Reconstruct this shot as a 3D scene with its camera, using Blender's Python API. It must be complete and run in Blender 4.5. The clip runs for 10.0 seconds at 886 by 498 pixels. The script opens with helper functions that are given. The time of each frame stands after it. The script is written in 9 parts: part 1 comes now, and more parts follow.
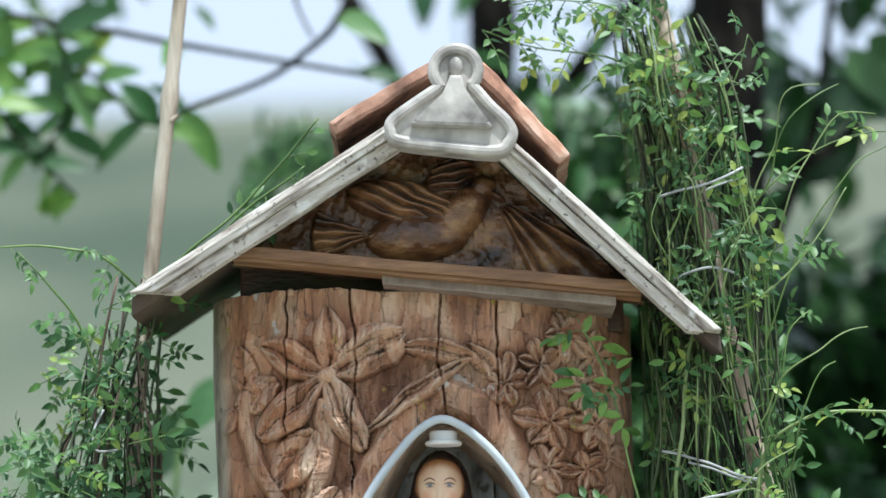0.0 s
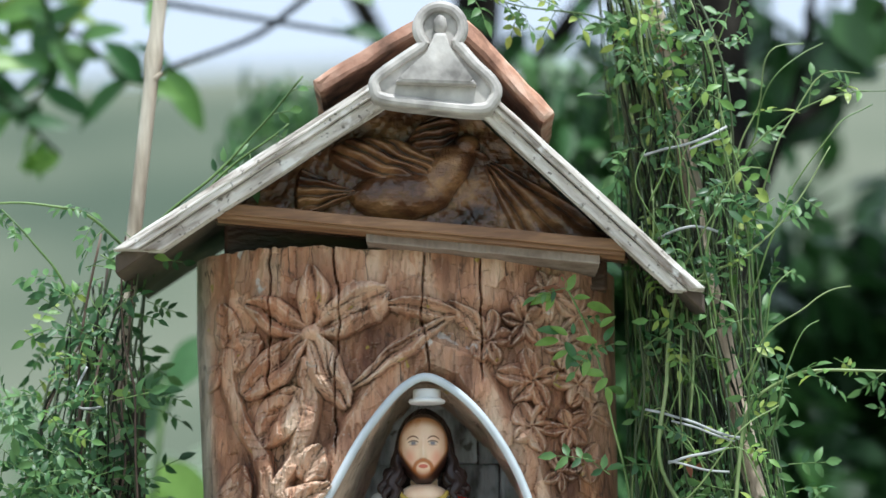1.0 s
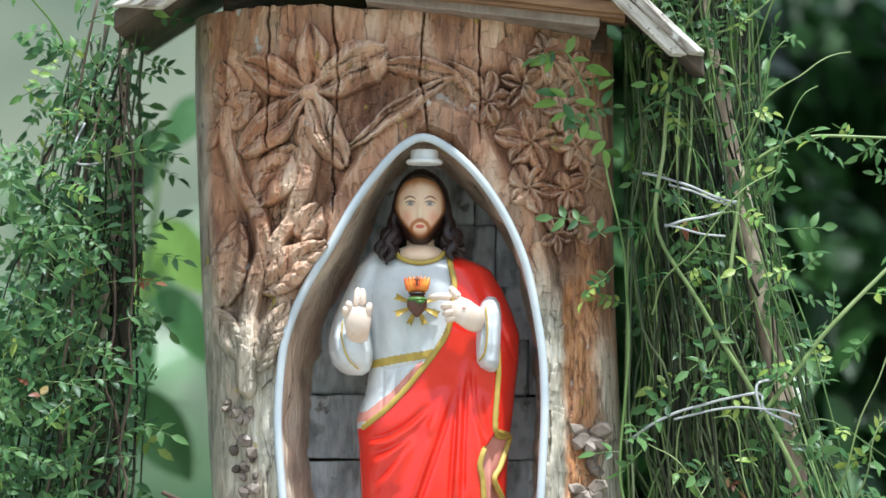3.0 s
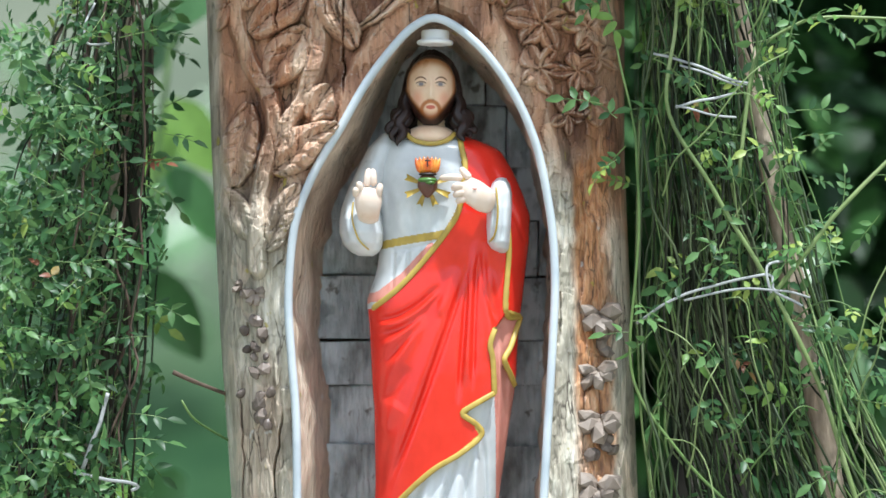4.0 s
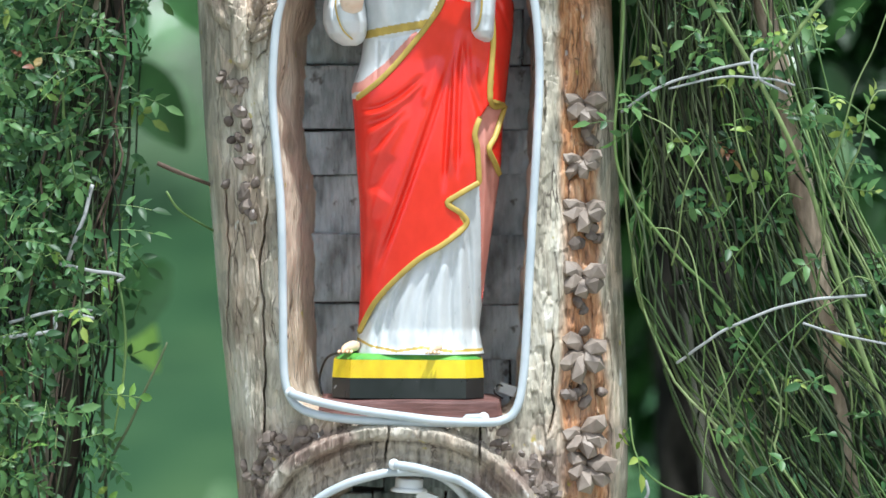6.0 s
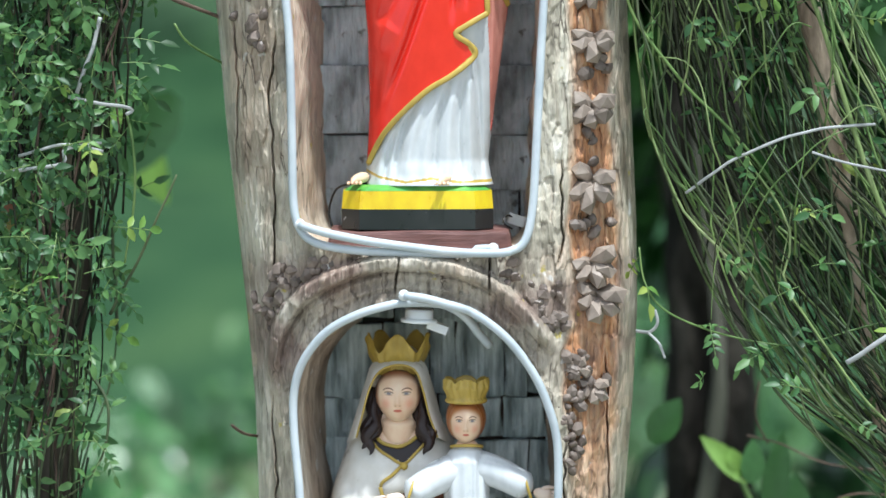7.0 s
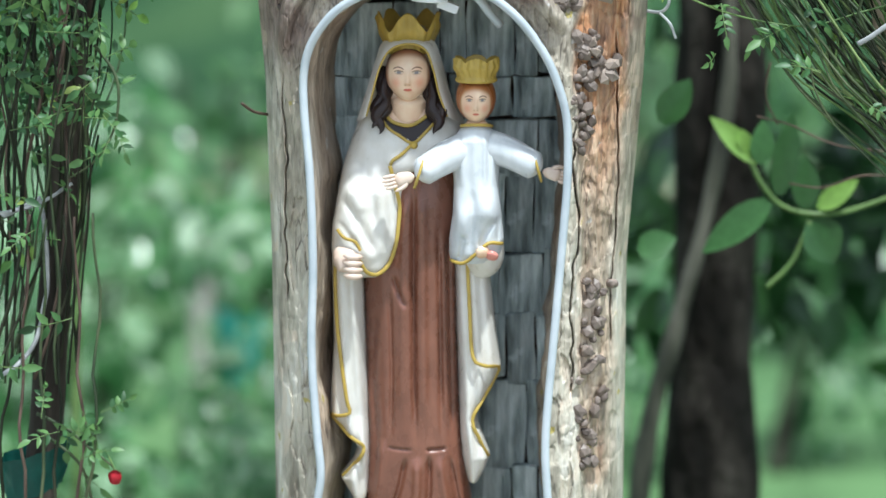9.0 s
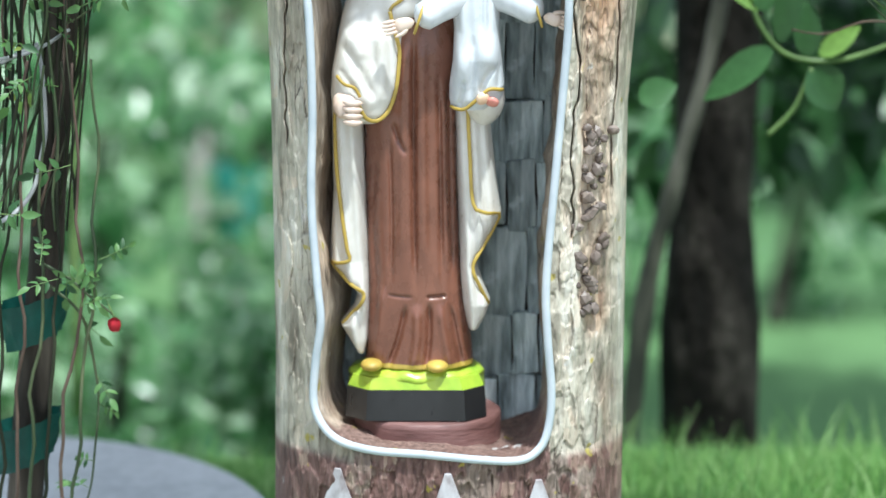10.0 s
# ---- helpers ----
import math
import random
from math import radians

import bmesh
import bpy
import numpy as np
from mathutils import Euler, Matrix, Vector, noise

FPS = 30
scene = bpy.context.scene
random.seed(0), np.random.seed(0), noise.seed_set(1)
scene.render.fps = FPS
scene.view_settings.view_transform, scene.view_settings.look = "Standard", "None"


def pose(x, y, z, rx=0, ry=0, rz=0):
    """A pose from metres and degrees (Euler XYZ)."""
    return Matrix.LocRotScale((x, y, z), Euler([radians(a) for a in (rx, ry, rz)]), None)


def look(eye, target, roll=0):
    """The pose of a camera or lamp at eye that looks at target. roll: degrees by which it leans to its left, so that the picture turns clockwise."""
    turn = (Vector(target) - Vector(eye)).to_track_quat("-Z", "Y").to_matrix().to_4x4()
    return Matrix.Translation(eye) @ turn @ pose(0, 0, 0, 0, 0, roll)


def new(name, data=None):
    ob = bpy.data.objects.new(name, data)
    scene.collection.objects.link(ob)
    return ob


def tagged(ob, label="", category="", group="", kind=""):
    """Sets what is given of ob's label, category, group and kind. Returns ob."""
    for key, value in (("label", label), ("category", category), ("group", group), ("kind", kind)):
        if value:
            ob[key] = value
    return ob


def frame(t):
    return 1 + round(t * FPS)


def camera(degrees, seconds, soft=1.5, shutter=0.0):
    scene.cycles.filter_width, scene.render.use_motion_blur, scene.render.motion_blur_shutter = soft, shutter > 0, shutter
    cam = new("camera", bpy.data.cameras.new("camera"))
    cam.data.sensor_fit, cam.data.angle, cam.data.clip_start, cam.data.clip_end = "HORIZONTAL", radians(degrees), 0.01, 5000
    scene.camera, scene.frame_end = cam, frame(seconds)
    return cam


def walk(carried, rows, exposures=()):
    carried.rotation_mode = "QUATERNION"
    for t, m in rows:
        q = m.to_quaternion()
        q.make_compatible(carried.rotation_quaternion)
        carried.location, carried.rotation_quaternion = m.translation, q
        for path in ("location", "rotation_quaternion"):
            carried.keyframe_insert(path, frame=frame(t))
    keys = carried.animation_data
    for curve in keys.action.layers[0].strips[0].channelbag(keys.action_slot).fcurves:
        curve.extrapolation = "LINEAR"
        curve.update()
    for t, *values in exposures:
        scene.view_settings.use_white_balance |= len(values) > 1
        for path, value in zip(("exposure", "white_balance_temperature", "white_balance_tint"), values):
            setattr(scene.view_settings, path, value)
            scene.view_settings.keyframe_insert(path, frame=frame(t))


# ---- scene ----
LENS = 16.0
cam = camera(LENS, 10.0)
cam.data.dof.use_dof = True
cam.data.dof.focus_distance = 3.45
cam.data.dof.aperture_fstop = 2.6
# seconds, x, y, z, yaw, pitch, roll
ROWS = [
    (0.0, 0.0108, -3.4247, 1.1878, 0.454, 10.619, 0.509),
    (0.5, 0.0104, -3.4244, 1.1841, 0.377, 10.304, 0.485),
    (1.0, 0.0098, -3.4243, 1.1809, 0.147, 9.970, 0.395),
    (1.5, 0.0086, -3.4251, 1.1775, 0.232, 8.819, 0.090),
    (2.0, 0.0077, -3.4242, 1.1761, 0.224, 7.559, -0.195),
    (2.5, 0.0075, -3.4231, 1.1757, 0.014, 6.482, -0.230),
    (2.7, 0.0074, -3.4228, 1.1757, -0.001, 6.100, -0.287),
    (3.8, 0.0070, -3.4231, 1.1783, 0.239, 4.258, -0.488),
    (4.0, 0.0071, -3.4227, 1.1785, 0.244, 3.498, -0.456),
    (4.5, 0.0073, -3.4208, 1.1789, 0.312, 2.179, -0.261),
    (5.0, 0.0076, -3.4202, 1.1792, 0.404, 1.136, -0.231),
    (5.2, 0.0077, -3.4200, 1.1794, 0.408, 0.177, -0.162),
    (6.3, 0.0081, -3.4198, 1.1815, -0.123, -0.644, -0.170),
    (6.5, 0.0080, -3.4202, 1.1817, -0.025, -1.135, -0.092),
    (7.0, 0.0079, -3.4212, 1.1822, 0.123, -3.453, 0.154),
    (7.5, 0.0078, -3.4216, 1.1826, 0.180, -4.780, 0.357),
    (8.0, 0.0080, -3.4217, 1.1828, 0.177, -5.697, 0.217),
    (8.5, 0.0081, -3.4212, 1.1824, 0.226, -6.885, -0.127),
    (9.0, 0.0076, -3.4189, 1.1801, 0.304, -9.248, -0.122),
    (9.5, 0.0062, -3.4121, 1.1737, 0.272, -10.559, -0.172),
    (10.0, 0.0045, -3.4051, 1.1667, 0.252, -11.860, -0.100),
]
walk(cam, [(t, pose(x, y, z, 90 + pitch, 0, yaw) @ pose(0, 0, 0, 0, 0, -roll)) for t, x, y, z, yaw, pitch, roll in ROWS],
     exposures=[(0.0, 0.16, 5950, 5), (1.5, 0.19, 5950, 5), (2.5, 0.31, 5950, 5), (4.5, 0.35, 5950, 5), (7.0, 0.18, 5900, 4), (9.0, 0.20, 5850, 3), (10.0, 0.28, 5850, 2)])

# ---- light ----
SUN_ELEVATION, SUN_AZIMUTH = 71.0, 152.0  # azimuth clockwise from +y, the way the camera looks
world = bpy.data.worlds.new("sky")
scene.world = world
world.use_nodes = True
sky = world.node_tree.nodes.new("ShaderNodeTexSky")
sky.sky_type = "NISHITA"
sky.sun_disc = False
sky.sun_elevation = radians(SUN_ELEVATION)
sky.sun_rotation = radians(SUN_AZIMUTH)
sky.air_density, sky.dust_density, sky.ozone_density = 1.0, 6.0, 1.0
haze = world.node_tree.nodes.new("ShaderNodeMix")  # thin bright cloud over the whole sky
haze.data_type = "RGBA"
haze.inputs["Factor"].default_value = 0.72
haze.inputs["B"].default_value = (6.1, 6.6, 7.6, 1)
world.node_tree.links.new(sky.outputs[0], haze.inputs["A"])
world.node_tree.links.new(haze.outputs["Result"], world.node_tree.nodes["Background"].inputs[0])
world.node_tree.nodes["Background"].inputs[1].default_value = 0.15
sun = new("sun", bpy.data.lights.new("sun", "SUN"))
sun.data.energy, sun.data.angle, sun.data.color = 4.9, radians(2.0), (1.0, 0.98, 0.95)
a, e = radians(SUN_AZIMUTH), radians(SUN_ELEVATION)
sun.matrix_world = look((6 * math.sin(a) * math.cos(e), 6 * math.cos(a) * math.cos(e), 6 * math.sin(e)), (0, 0, 0))

# ---- materials ----
def material(name, colours, scale=8.0, stretch=(1, 1, 1), rough=(0.5, 0.8), bump=0.3, bump_scale=60.0, bump_stretch=None,
             metal=0.0, coat=0.0, translucent=0.0, detail=6.0, random_tint=0.0, spec=0.5, distance=0.002):
    """A surface whose colour runs through `colours` with a coarse noise, and whose relief and gloss follow a fine one."""
    m = bpy.data.materials.new(name)
    m.use_nodes = True
    t = m.node_tree
    n, link = t.nodes, t.links.new
    b = n["Principled BSDF"]
    co = n.new("ShaderNodeTexCoord")
    mp = n.new("ShaderNodeMapping")
    mp.inputs["Scale"].default_value = stretch
    link(co.outputs["Object"], mp.inputs["Vector"])
    big = n.new("ShaderNodeTexNoise")
    big.inputs["Scale"].default_value, big.inputs["Detail"].default_value = scale, detail
    link(mp.outputs[0], big.inputs["Vector"])
    ramp = n.new("ShaderNodeValToRGB")
    cr = ramp.color_ramp
    cr.elements[0].position, cr.elements[1].position = 0.3, 0.7
    for i in range(len(colours) - 2):
        cr.elements.new(0.3 + 0.4 * (i + 1) / (len(colours) - 1))
    for el, c in zip(cr.elements, colours):
        el.color = (*c, 1)
    link(big.outputs["Fac"], ramp.inputs["Fac"])
    mp2 = n.new("ShaderNodeMapping")
    mp2.inputs["Scale"].default_value = bump_stretch or stretch
    link(co.outputs["Object"], mp2.inputs["Vector"])
    fine = n.new("ShaderNodeTexNoise")
    fine.inputs["Scale"].default_value, fine.inputs["Detail"].default_value = bump_scale, 5
    link(mp2.outputs[0], fine.inputs["Vector"])
    mix = n.new("ShaderNodeMix")
    mix.data_type, mix.blend_type = "RGBA", "OVERLAY"
    mix.inputs["Factor"].default_value = 0.35
    link(ramp.outputs[0], mix.inputs["A"])
    link(fine.outputs["Fac"], mix.inputs["B"])
    colour = mix.outputs["Result"]
    if random_tint:
        info = n.new("ShaderNodeObjectInfo")
        hsv = n.new("ShaderNodeHueSaturation")
        mr = n.new("ShaderNodeMapRange")
        mr.inputs["To Min"].default_value, mr.inputs["To Max"].default_value = 1 - random_tint, 1 + random_tint
        link(info.outputs["Random"], mr.inputs["Value"])
        link(mr.outputs[0], hsv.inputs["Value"])
        link(colour, hsv.inputs["Color"])
        colour = hsv.outputs[0]
    link(colour, b.inputs["Base Color"])
    rr = n.new("ShaderNodeMapRange")
    rr.inputs["To Min"].default_value, rr.inputs["To Max"].default_value = rough
    link(fine.outputs["Fac"], rr.inputs["Value"])
    link(rr.outputs[0], b.inputs["Roughness"])
    b.inputs["Metallic"].default_value = metal
    b.inputs["Coat Weight"].default_value = coat
    b.inputs["Specular IOR Level"].default_value = spec
    if bump:
        bp = n.new("ShaderNodeBump")
        bp.inputs["Strength"].default_value, bp.inputs["Distance"].default_value = bump, distance
        link(fine.outputs["Fac"], bp.inputs["Height"])
        link(bp.outputs[0], b.inputs["Normal"])
    if translucent:
        tr = n.new("ShaderNodeBsdfTranslucent")
        link(colour, tr.inputs["Color"])
        ms = n.new("ShaderNodeMixShader")
        ms.inputs[0].default_value = translucent
        link(b.outputs[0], ms.inputs[1])
        link(tr.outputs[0], ms.inputs[2])
        link(ms.outputs[0], n["Material Output"].inputs["Surface"])
    return m


def wear_and_hollow_shade(m, pale, low=0.50, high=0.60, dark=None):
    """Paler wood where edges stand out from wear; crevice shade painted into the hollows."""
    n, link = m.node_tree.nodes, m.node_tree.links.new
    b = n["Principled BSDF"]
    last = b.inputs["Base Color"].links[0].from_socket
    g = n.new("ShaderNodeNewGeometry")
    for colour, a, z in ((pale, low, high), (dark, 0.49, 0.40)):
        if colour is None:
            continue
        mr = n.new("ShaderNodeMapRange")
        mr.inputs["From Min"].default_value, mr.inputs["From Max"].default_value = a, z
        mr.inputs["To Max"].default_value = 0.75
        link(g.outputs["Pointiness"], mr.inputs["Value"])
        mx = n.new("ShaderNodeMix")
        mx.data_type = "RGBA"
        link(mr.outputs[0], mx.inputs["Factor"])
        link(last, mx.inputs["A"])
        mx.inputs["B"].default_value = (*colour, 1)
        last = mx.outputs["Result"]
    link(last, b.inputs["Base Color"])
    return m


def leaf_material(name, dark, mid, light, translucent=0.35, rough=(0.35, 0.55), spec=0.5):
    """Leaves: every leaf of a joined mesh takes a tint of its own."""
    m = material(name, (mid, mid), 30, rough=rough, bump=0.15, bump_scale=90, translucent=translucent, spec=spec)
    n, link = m.node_tree.nodes, m.node_tree.links.new
    g = n.new("ShaderNodeNewGeometry")
    ramp = next(x for x in n if x.type == "VALTORGB")
    cr = ramp.color_ramp
    cr.elements[0].position, cr.elements[1].position = 0.0, 1.0
    cr.elements.new(0.55)
    for el, c in zip(cr.elements, (dark, mid, light)):
        el.color = (*c, 1)
    link(g.outputs["Random Per Island"], ramp.inputs["Fac"])
    return m


def lichen(m, colour, scale, low, high):
    """Small scattered spots of lichen."""
    n, link = m.node_tree.nodes, m.node_tree.links.new
    b = n["Principled BSDF"]
    last = b.inputs["Base Color"].links[0].from_socket
    co = next(x for x in n if x.type == "TEX_COORD")
    nz = n.new("ShaderNodeTexNoise")
    nz.inputs["Scale"].default_value, nz.inputs["Detail"].default_value = scale, 3
    link(co.outputs["Object"], nz.inputs["Vector"])
    mr = n.new("ShaderNodeMapRange")
    mr.inputs["From Min"].default_value, mr.inputs["From Max"].default_value = low, high
    mr.inputs["To Max"].default_value = 0.8
    link(nz.outputs["Fac"], mr.inputs["Value"])
    mx = n.new("ShaderNodeMix")
    mx.data_type = "RGBA"
    link(mr.outputs[0], mx.inputs["Factor"])
    link(last, mx.inputs["A"])
    mx.inputs["B"].default_value = (*colour, 1)
    link(mx.outputs["Result"], b.inputs["Base Color"])
    return m


def log_material():
    """The log: weathered grey wood, red-brown varnish, raw orange heartwood and brown base paint, as its 'zone' layer says."""
    m = material("log wood", ((0.21, 0.18, 0.133), (0.49, 0.443, 0.348), (0.70, 0.652, 0.545)), 9, (3, 3, 0.9), (0.5, 0.85), 0.9, 38, (4.5, 4.5, 1.1), distance=0.006)
    n, link = m.node_tree.nodes, m.node_tree.links.new
    b = n["Principled BSDF"]
    last = b.inputs["Base Color"].links[0].from_socket
    at = n.new("ShaderNodeAttribute")
    at.attribute_name = "zone"
    sep = n.new("ShaderNodeSeparateColor")
    link(at.outputs["Color"], sep.inputs[0])
    big = next(x for x in n if x.type == "TEX_NOISE")
    fine = [x for x in n if x.type == "TEX_NOISE"][1]
    sets = (((0.20, 0.075, 0.037), (0.52, 0.258, 0.143), (0.71, 0.50, 0.345)),
            ((0.22, 0.075, 0.026), (0.60, 0.245, 0.085), (0.68, 0.40, 0.21)),
            # base paint; also laid over the lower niche walls as painted shade
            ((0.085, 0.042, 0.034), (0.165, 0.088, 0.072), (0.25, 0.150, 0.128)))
    for k, cs in enumerate(sets):
        ramp = n.new("ShaderNodeValToRGB")
        cr = ramp.color_ramp
        cr.elements[0].position, cr.elements[1].position = 0.3, 0.72
        cr.elements.new(0.5)
        for el, c in zip(cr.elements, cs):
            el.color = (*c, 1)
        link((fine if k else big).outputs["Fac"], ramp.inputs["Fac"])
        mx = n.new("ShaderNodeMix")
        mx.data_type = "RGBA"
        link(sep.outputs[k], mx.inputs["Factor"])
        link(last, mx.inputs["A"])
        link(ramp.outputs[0], mx.inputs["B"])
        last = mx.outputs["Result"]
    # every chisel stroke shows wood of its own shade, some of it raw and pale
    ch = n.new("ShaderNodeAttribute")
    ch.attribute_name = "chip"
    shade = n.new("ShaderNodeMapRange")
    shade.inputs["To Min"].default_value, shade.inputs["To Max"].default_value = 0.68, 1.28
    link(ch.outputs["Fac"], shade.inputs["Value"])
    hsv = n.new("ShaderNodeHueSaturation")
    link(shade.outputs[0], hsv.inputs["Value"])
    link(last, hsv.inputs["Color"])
    raw = n.new("ShaderNodeMapRange")
    raw.inputs["From Min"].default_value, raw.inputs["From Max"].default_value, raw.inputs["To Max"].default_value = 0.66, 0.92, 0.45
    link(ch.outputs["Fac"], raw.inputs["Value"])
    rm = n.new("ShaderNodeMix")
    rm.data_type = "RGBA"
    link(raw.outputs[0], rm.inputs["Factor"])
    link(hsv.outputs[0], rm.inputs["A"])
    rm.inputs["B"].default_value = (0.62, 0.47, 0.35, 1)
    last = rm.outputs["Result"]
    # fine checks that split the drying wood along its grain
    co = next(x for x in n if x.type == "TEX_COORD")
    mp = n.new("ShaderNodeMapping")
    mp.inputs["Scale"].default_value = (2.6, 2.6, 0.55)
    link(co.outputs["Object"], mp.inputs["Vector"])
    warp = n.new("ShaderNodeTexNoise")
    warp.inputs["Scale"].default_value, warp.inputs["Detail"].default_value = 16, 4
    link(mp.outputs[0], warp.inputs["Vector"])
    shift = n.new("ShaderNodeMix")
    shift.data_type = "VECTOR"
    shift.inputs["Factor"].default_value = 0.06
    link(mp.outputs[0], shift.inputs["A"])
    link(warp.outputs["Color"], shift.inputs["B"])
    cell = n.new("ShaderNodeTexVoronoi")
    cell.feature = "DISTANCE_TO_EDGE"
    cell.inputs["Scale"].default_value = 24
    link(shift.outputs["Result"], cell.inputs["Vector"])
    thin = n.new("ShaderNodeMapRange")
    thin.inputs["From Min"].default_value, thin.inputs["From Max"].default_value = 0.055, 0.0
    link(cell.outputs["Distance"], thin.inputs["Value"])
    patch = n.new("ShaderNodeMapRange")
    patch.inputs["From Min"].default_value, patch.inputs["From Max"].default_value = 0.50, 0.66
    link(warp.outputs["Fac"], patch.inputs["Value"])
    both = n.new("ShaderNodeMath")
    both.operation = "MULTIPLY"
    link(thin.outputs[0], both.inputs[0])
    link(patch.outputs[0], both.inputs[1])
    mx = n.new("ShaderNodeMix")
    mx.data_type = "RGBA"
    link(both.outputs[0], mx.inputs["Factor"])
    link(last, mx.inputs["A"])
    mx.inputs["B"].default_value = (0.035, 0.020, 0.013, 1)
    link(mx.outputs["Result"], b.inputs["Base Color"])
    speck = next(x for x in n if x.type == "MIX" and x.blend_type == "OVERLAY")
    speck.inputs["Factor"].default_value = 0.55
    return m


LOG = wear_and_hollow_shade(log_material(), (0.60, 0.50, 0.41), 0.525, 0.62, (0.030, 0.013, 0.008))
lichen(LOG, (0.42, 0.34, 0.05), 42, 0.69, 0.73)
lichen(LOG, (0.66, 0.65, 0.62), 30, 0.70, 0.74)
CARVED_GREY = wear_and_hollow_shade(material("carved weathered wood", ((0.16, 0.11, 0.08), (0.30, 0.23, 0.18), (0.42, 0.35, 0.29)), 25, (1, 1, 1), (0.6, 0.9), 0.8, 60, (4, 4, 1), random_tint=0.2, distance=0.003), (0.52, 0.46, 0.40), 0.52, 0.66, (0.05, 0.03, 0.02))
BOARD = material("grey weathered board", ((0.15, 0.158, 0.158), (0.47, 0.525, 0.55), (0.73, 0.79, 0.82)), 22, (2.2, 2.2, 0.9), (0.4, 0.75), 1.0, 60, (4, 4, 0.8), random_tint=0.18, distance=0.006, detail=9)
lichen(BOARD, (0.62, 0.67, 0.69), 26, 0.56, 0.62)
lichen(BOARD, (0.10, 0.085, 0.07), 60, 0.64, 0.70)
BOARD_LOW = material("blue-grey split board", ((0.07, 0.09, 0.092), (0.36, 0.43, 0.44), (0.68, 0.76, 0.77)), 13, (6, 6, 1.0), (0.45, 0.8), 0.9, 45, (6, 6, 0.9), random_tint=0.30, distance=0.005)
lichen(BOARD_LOW, (0.60, 0.68, 0.70), 24, 0.60, 0.66)
PALE = material("sun-bleached plank", ((0.18, 0.15, 0.13), (0.50, 0.455, 0.42), (0.68, 0.64, 0.60)), 14, (1, 6, 6), (0.6, 0.9), 0.7, 40, (1, 9, 9), distance=0.003)


def fascia_wood(name, slope):
    """Bleached plank whose grain runs up a roof edge of the given slope."""
    m = material(name, ((0.17, 0.125, 0.095), (0.56, 0.51, 0.455), (0.76, 0.72, 0.66)), 15, (1, 1, 1), (0.6, 0.9), 0.8, 42, distance=0.003)
    for q in m.node_tree.nodes:
        if q.type == "MAPPING":
            q.vector_type = "TEXTURE"
            q.inputs["Rotation"].default_value = (0, -slope, 0)
            q.inputs["Scale"].default_value = (1.0, 0.14, 0.14)
    return m


FASCIA = (fascia_wood("bleached plank rising right", math.radians(33.2)), fascia_wood("bleached plank rising left", math.radians(-43.7)))
for q in FASCIA:
    lichen(q, (0.10, 0.080, 0.065), 170, 0.62, 0.68)
    lichen(q, (0.80, 0.78, 0.74), 34, 0.60, 0.66)
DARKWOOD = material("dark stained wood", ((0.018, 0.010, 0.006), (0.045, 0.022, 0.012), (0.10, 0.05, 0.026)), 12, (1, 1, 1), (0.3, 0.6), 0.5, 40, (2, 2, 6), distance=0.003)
DOVEWOOD = wear_and_hollow_shade(material("dark varnished carving", ((0.022, 0.009, 0.005), (0.12, 0.050, 0.020), (0.36, 0.19, 0.080)), 20, (1, 1, 2.2), (0.22, 0.48), 0.8, 80, (2, 2, 4), coat=0.35, distance=0.002), (0.24, 0.115, 0.05), 0.53, 0.66, (0.012, 0.006, 0.004))
LEDGER = material("brown batten", ((0.12, 0.055, 0.025), (0.24, 0.125, 0.06), (0.36, 0.21, 0.11)), 10, (0.7, 6, 6), (0.45, 0.7), 0.4, 50, (1, 9, 9))
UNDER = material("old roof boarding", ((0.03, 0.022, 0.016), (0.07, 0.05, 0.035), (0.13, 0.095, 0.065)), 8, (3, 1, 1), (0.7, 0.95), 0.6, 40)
CLAY = material("weathered clay", ((0.25, 0.125, 0.085), (0.56, 0.30, 0.20), (0.70, 0.50, 0.39)), 30, (1, 1, 1), (0.75, 0.95), 0.8, 70)
PLAQUE = material("grey painted carving", ((0.17, 0.155, 0.14), (0.44, 0.41, 0.375), (0.62, 0.58, 0.53)), 26, (1, 1, 1), (0.45, 0.7), 0.5, 60)
TUBE = material("white plastic tube", ((0.46, 0.51, 0.545), (0.56, 0.61, 0.64)), 6, (1, 1, 1), (0.25, 0.4), 0.05, 30)
LAMPW = material("white lamp plastic", ((0.72, 0.74, 0.75), (0.80, 0.82, 0.83)), 6, (1, 1, 1), (0.3, 0.45), 0.05, 30)
BLOCKW = material("brown painted block", ((0.10, 0.045, 0.038), (0.18, 0.085, 0.075), (0.24, 0.13, 0.115)), 14, (1, 1, 3), (0.4, 0.65), 0.5, 40, (1, 1, 8))
BAMBOO = material("dry bamboo", ((0.20, 0.16, 0.11), (0.44, 0.37, 0.28), (0.58, 0.52, 0.42)), 12, (4, 4, 0.8), (0.5, 0.8), 0.4, 50, (5, 5, 0.6))
STEM = material("green rose cane", ((0.05, 0.10, 0.025), (0.11, 0.19, 0.05), (0.20, 0.29, 0.09)), 9, rough=(0.4, 0.6), bump=0.2)
PALESTEM = material("pale green cane", ((0.12, 0.175, 0.055), (0.20, 0.275, 0.095), (0.30, 0.36, 0.165)), 9, rough=(0.4, 0.6), bump=0.2)
# near-black cane colour, painted in for the shade inside the bundles
DARKSTEM = material("shade-dark rose cane", ((0.008, 0.010, 0.006), (0.020, 0.024, 0.013), (0.050, 0.052, 0.030)), 9, rough=(0.6, 0.85), bump=0.3, spec=0.2)
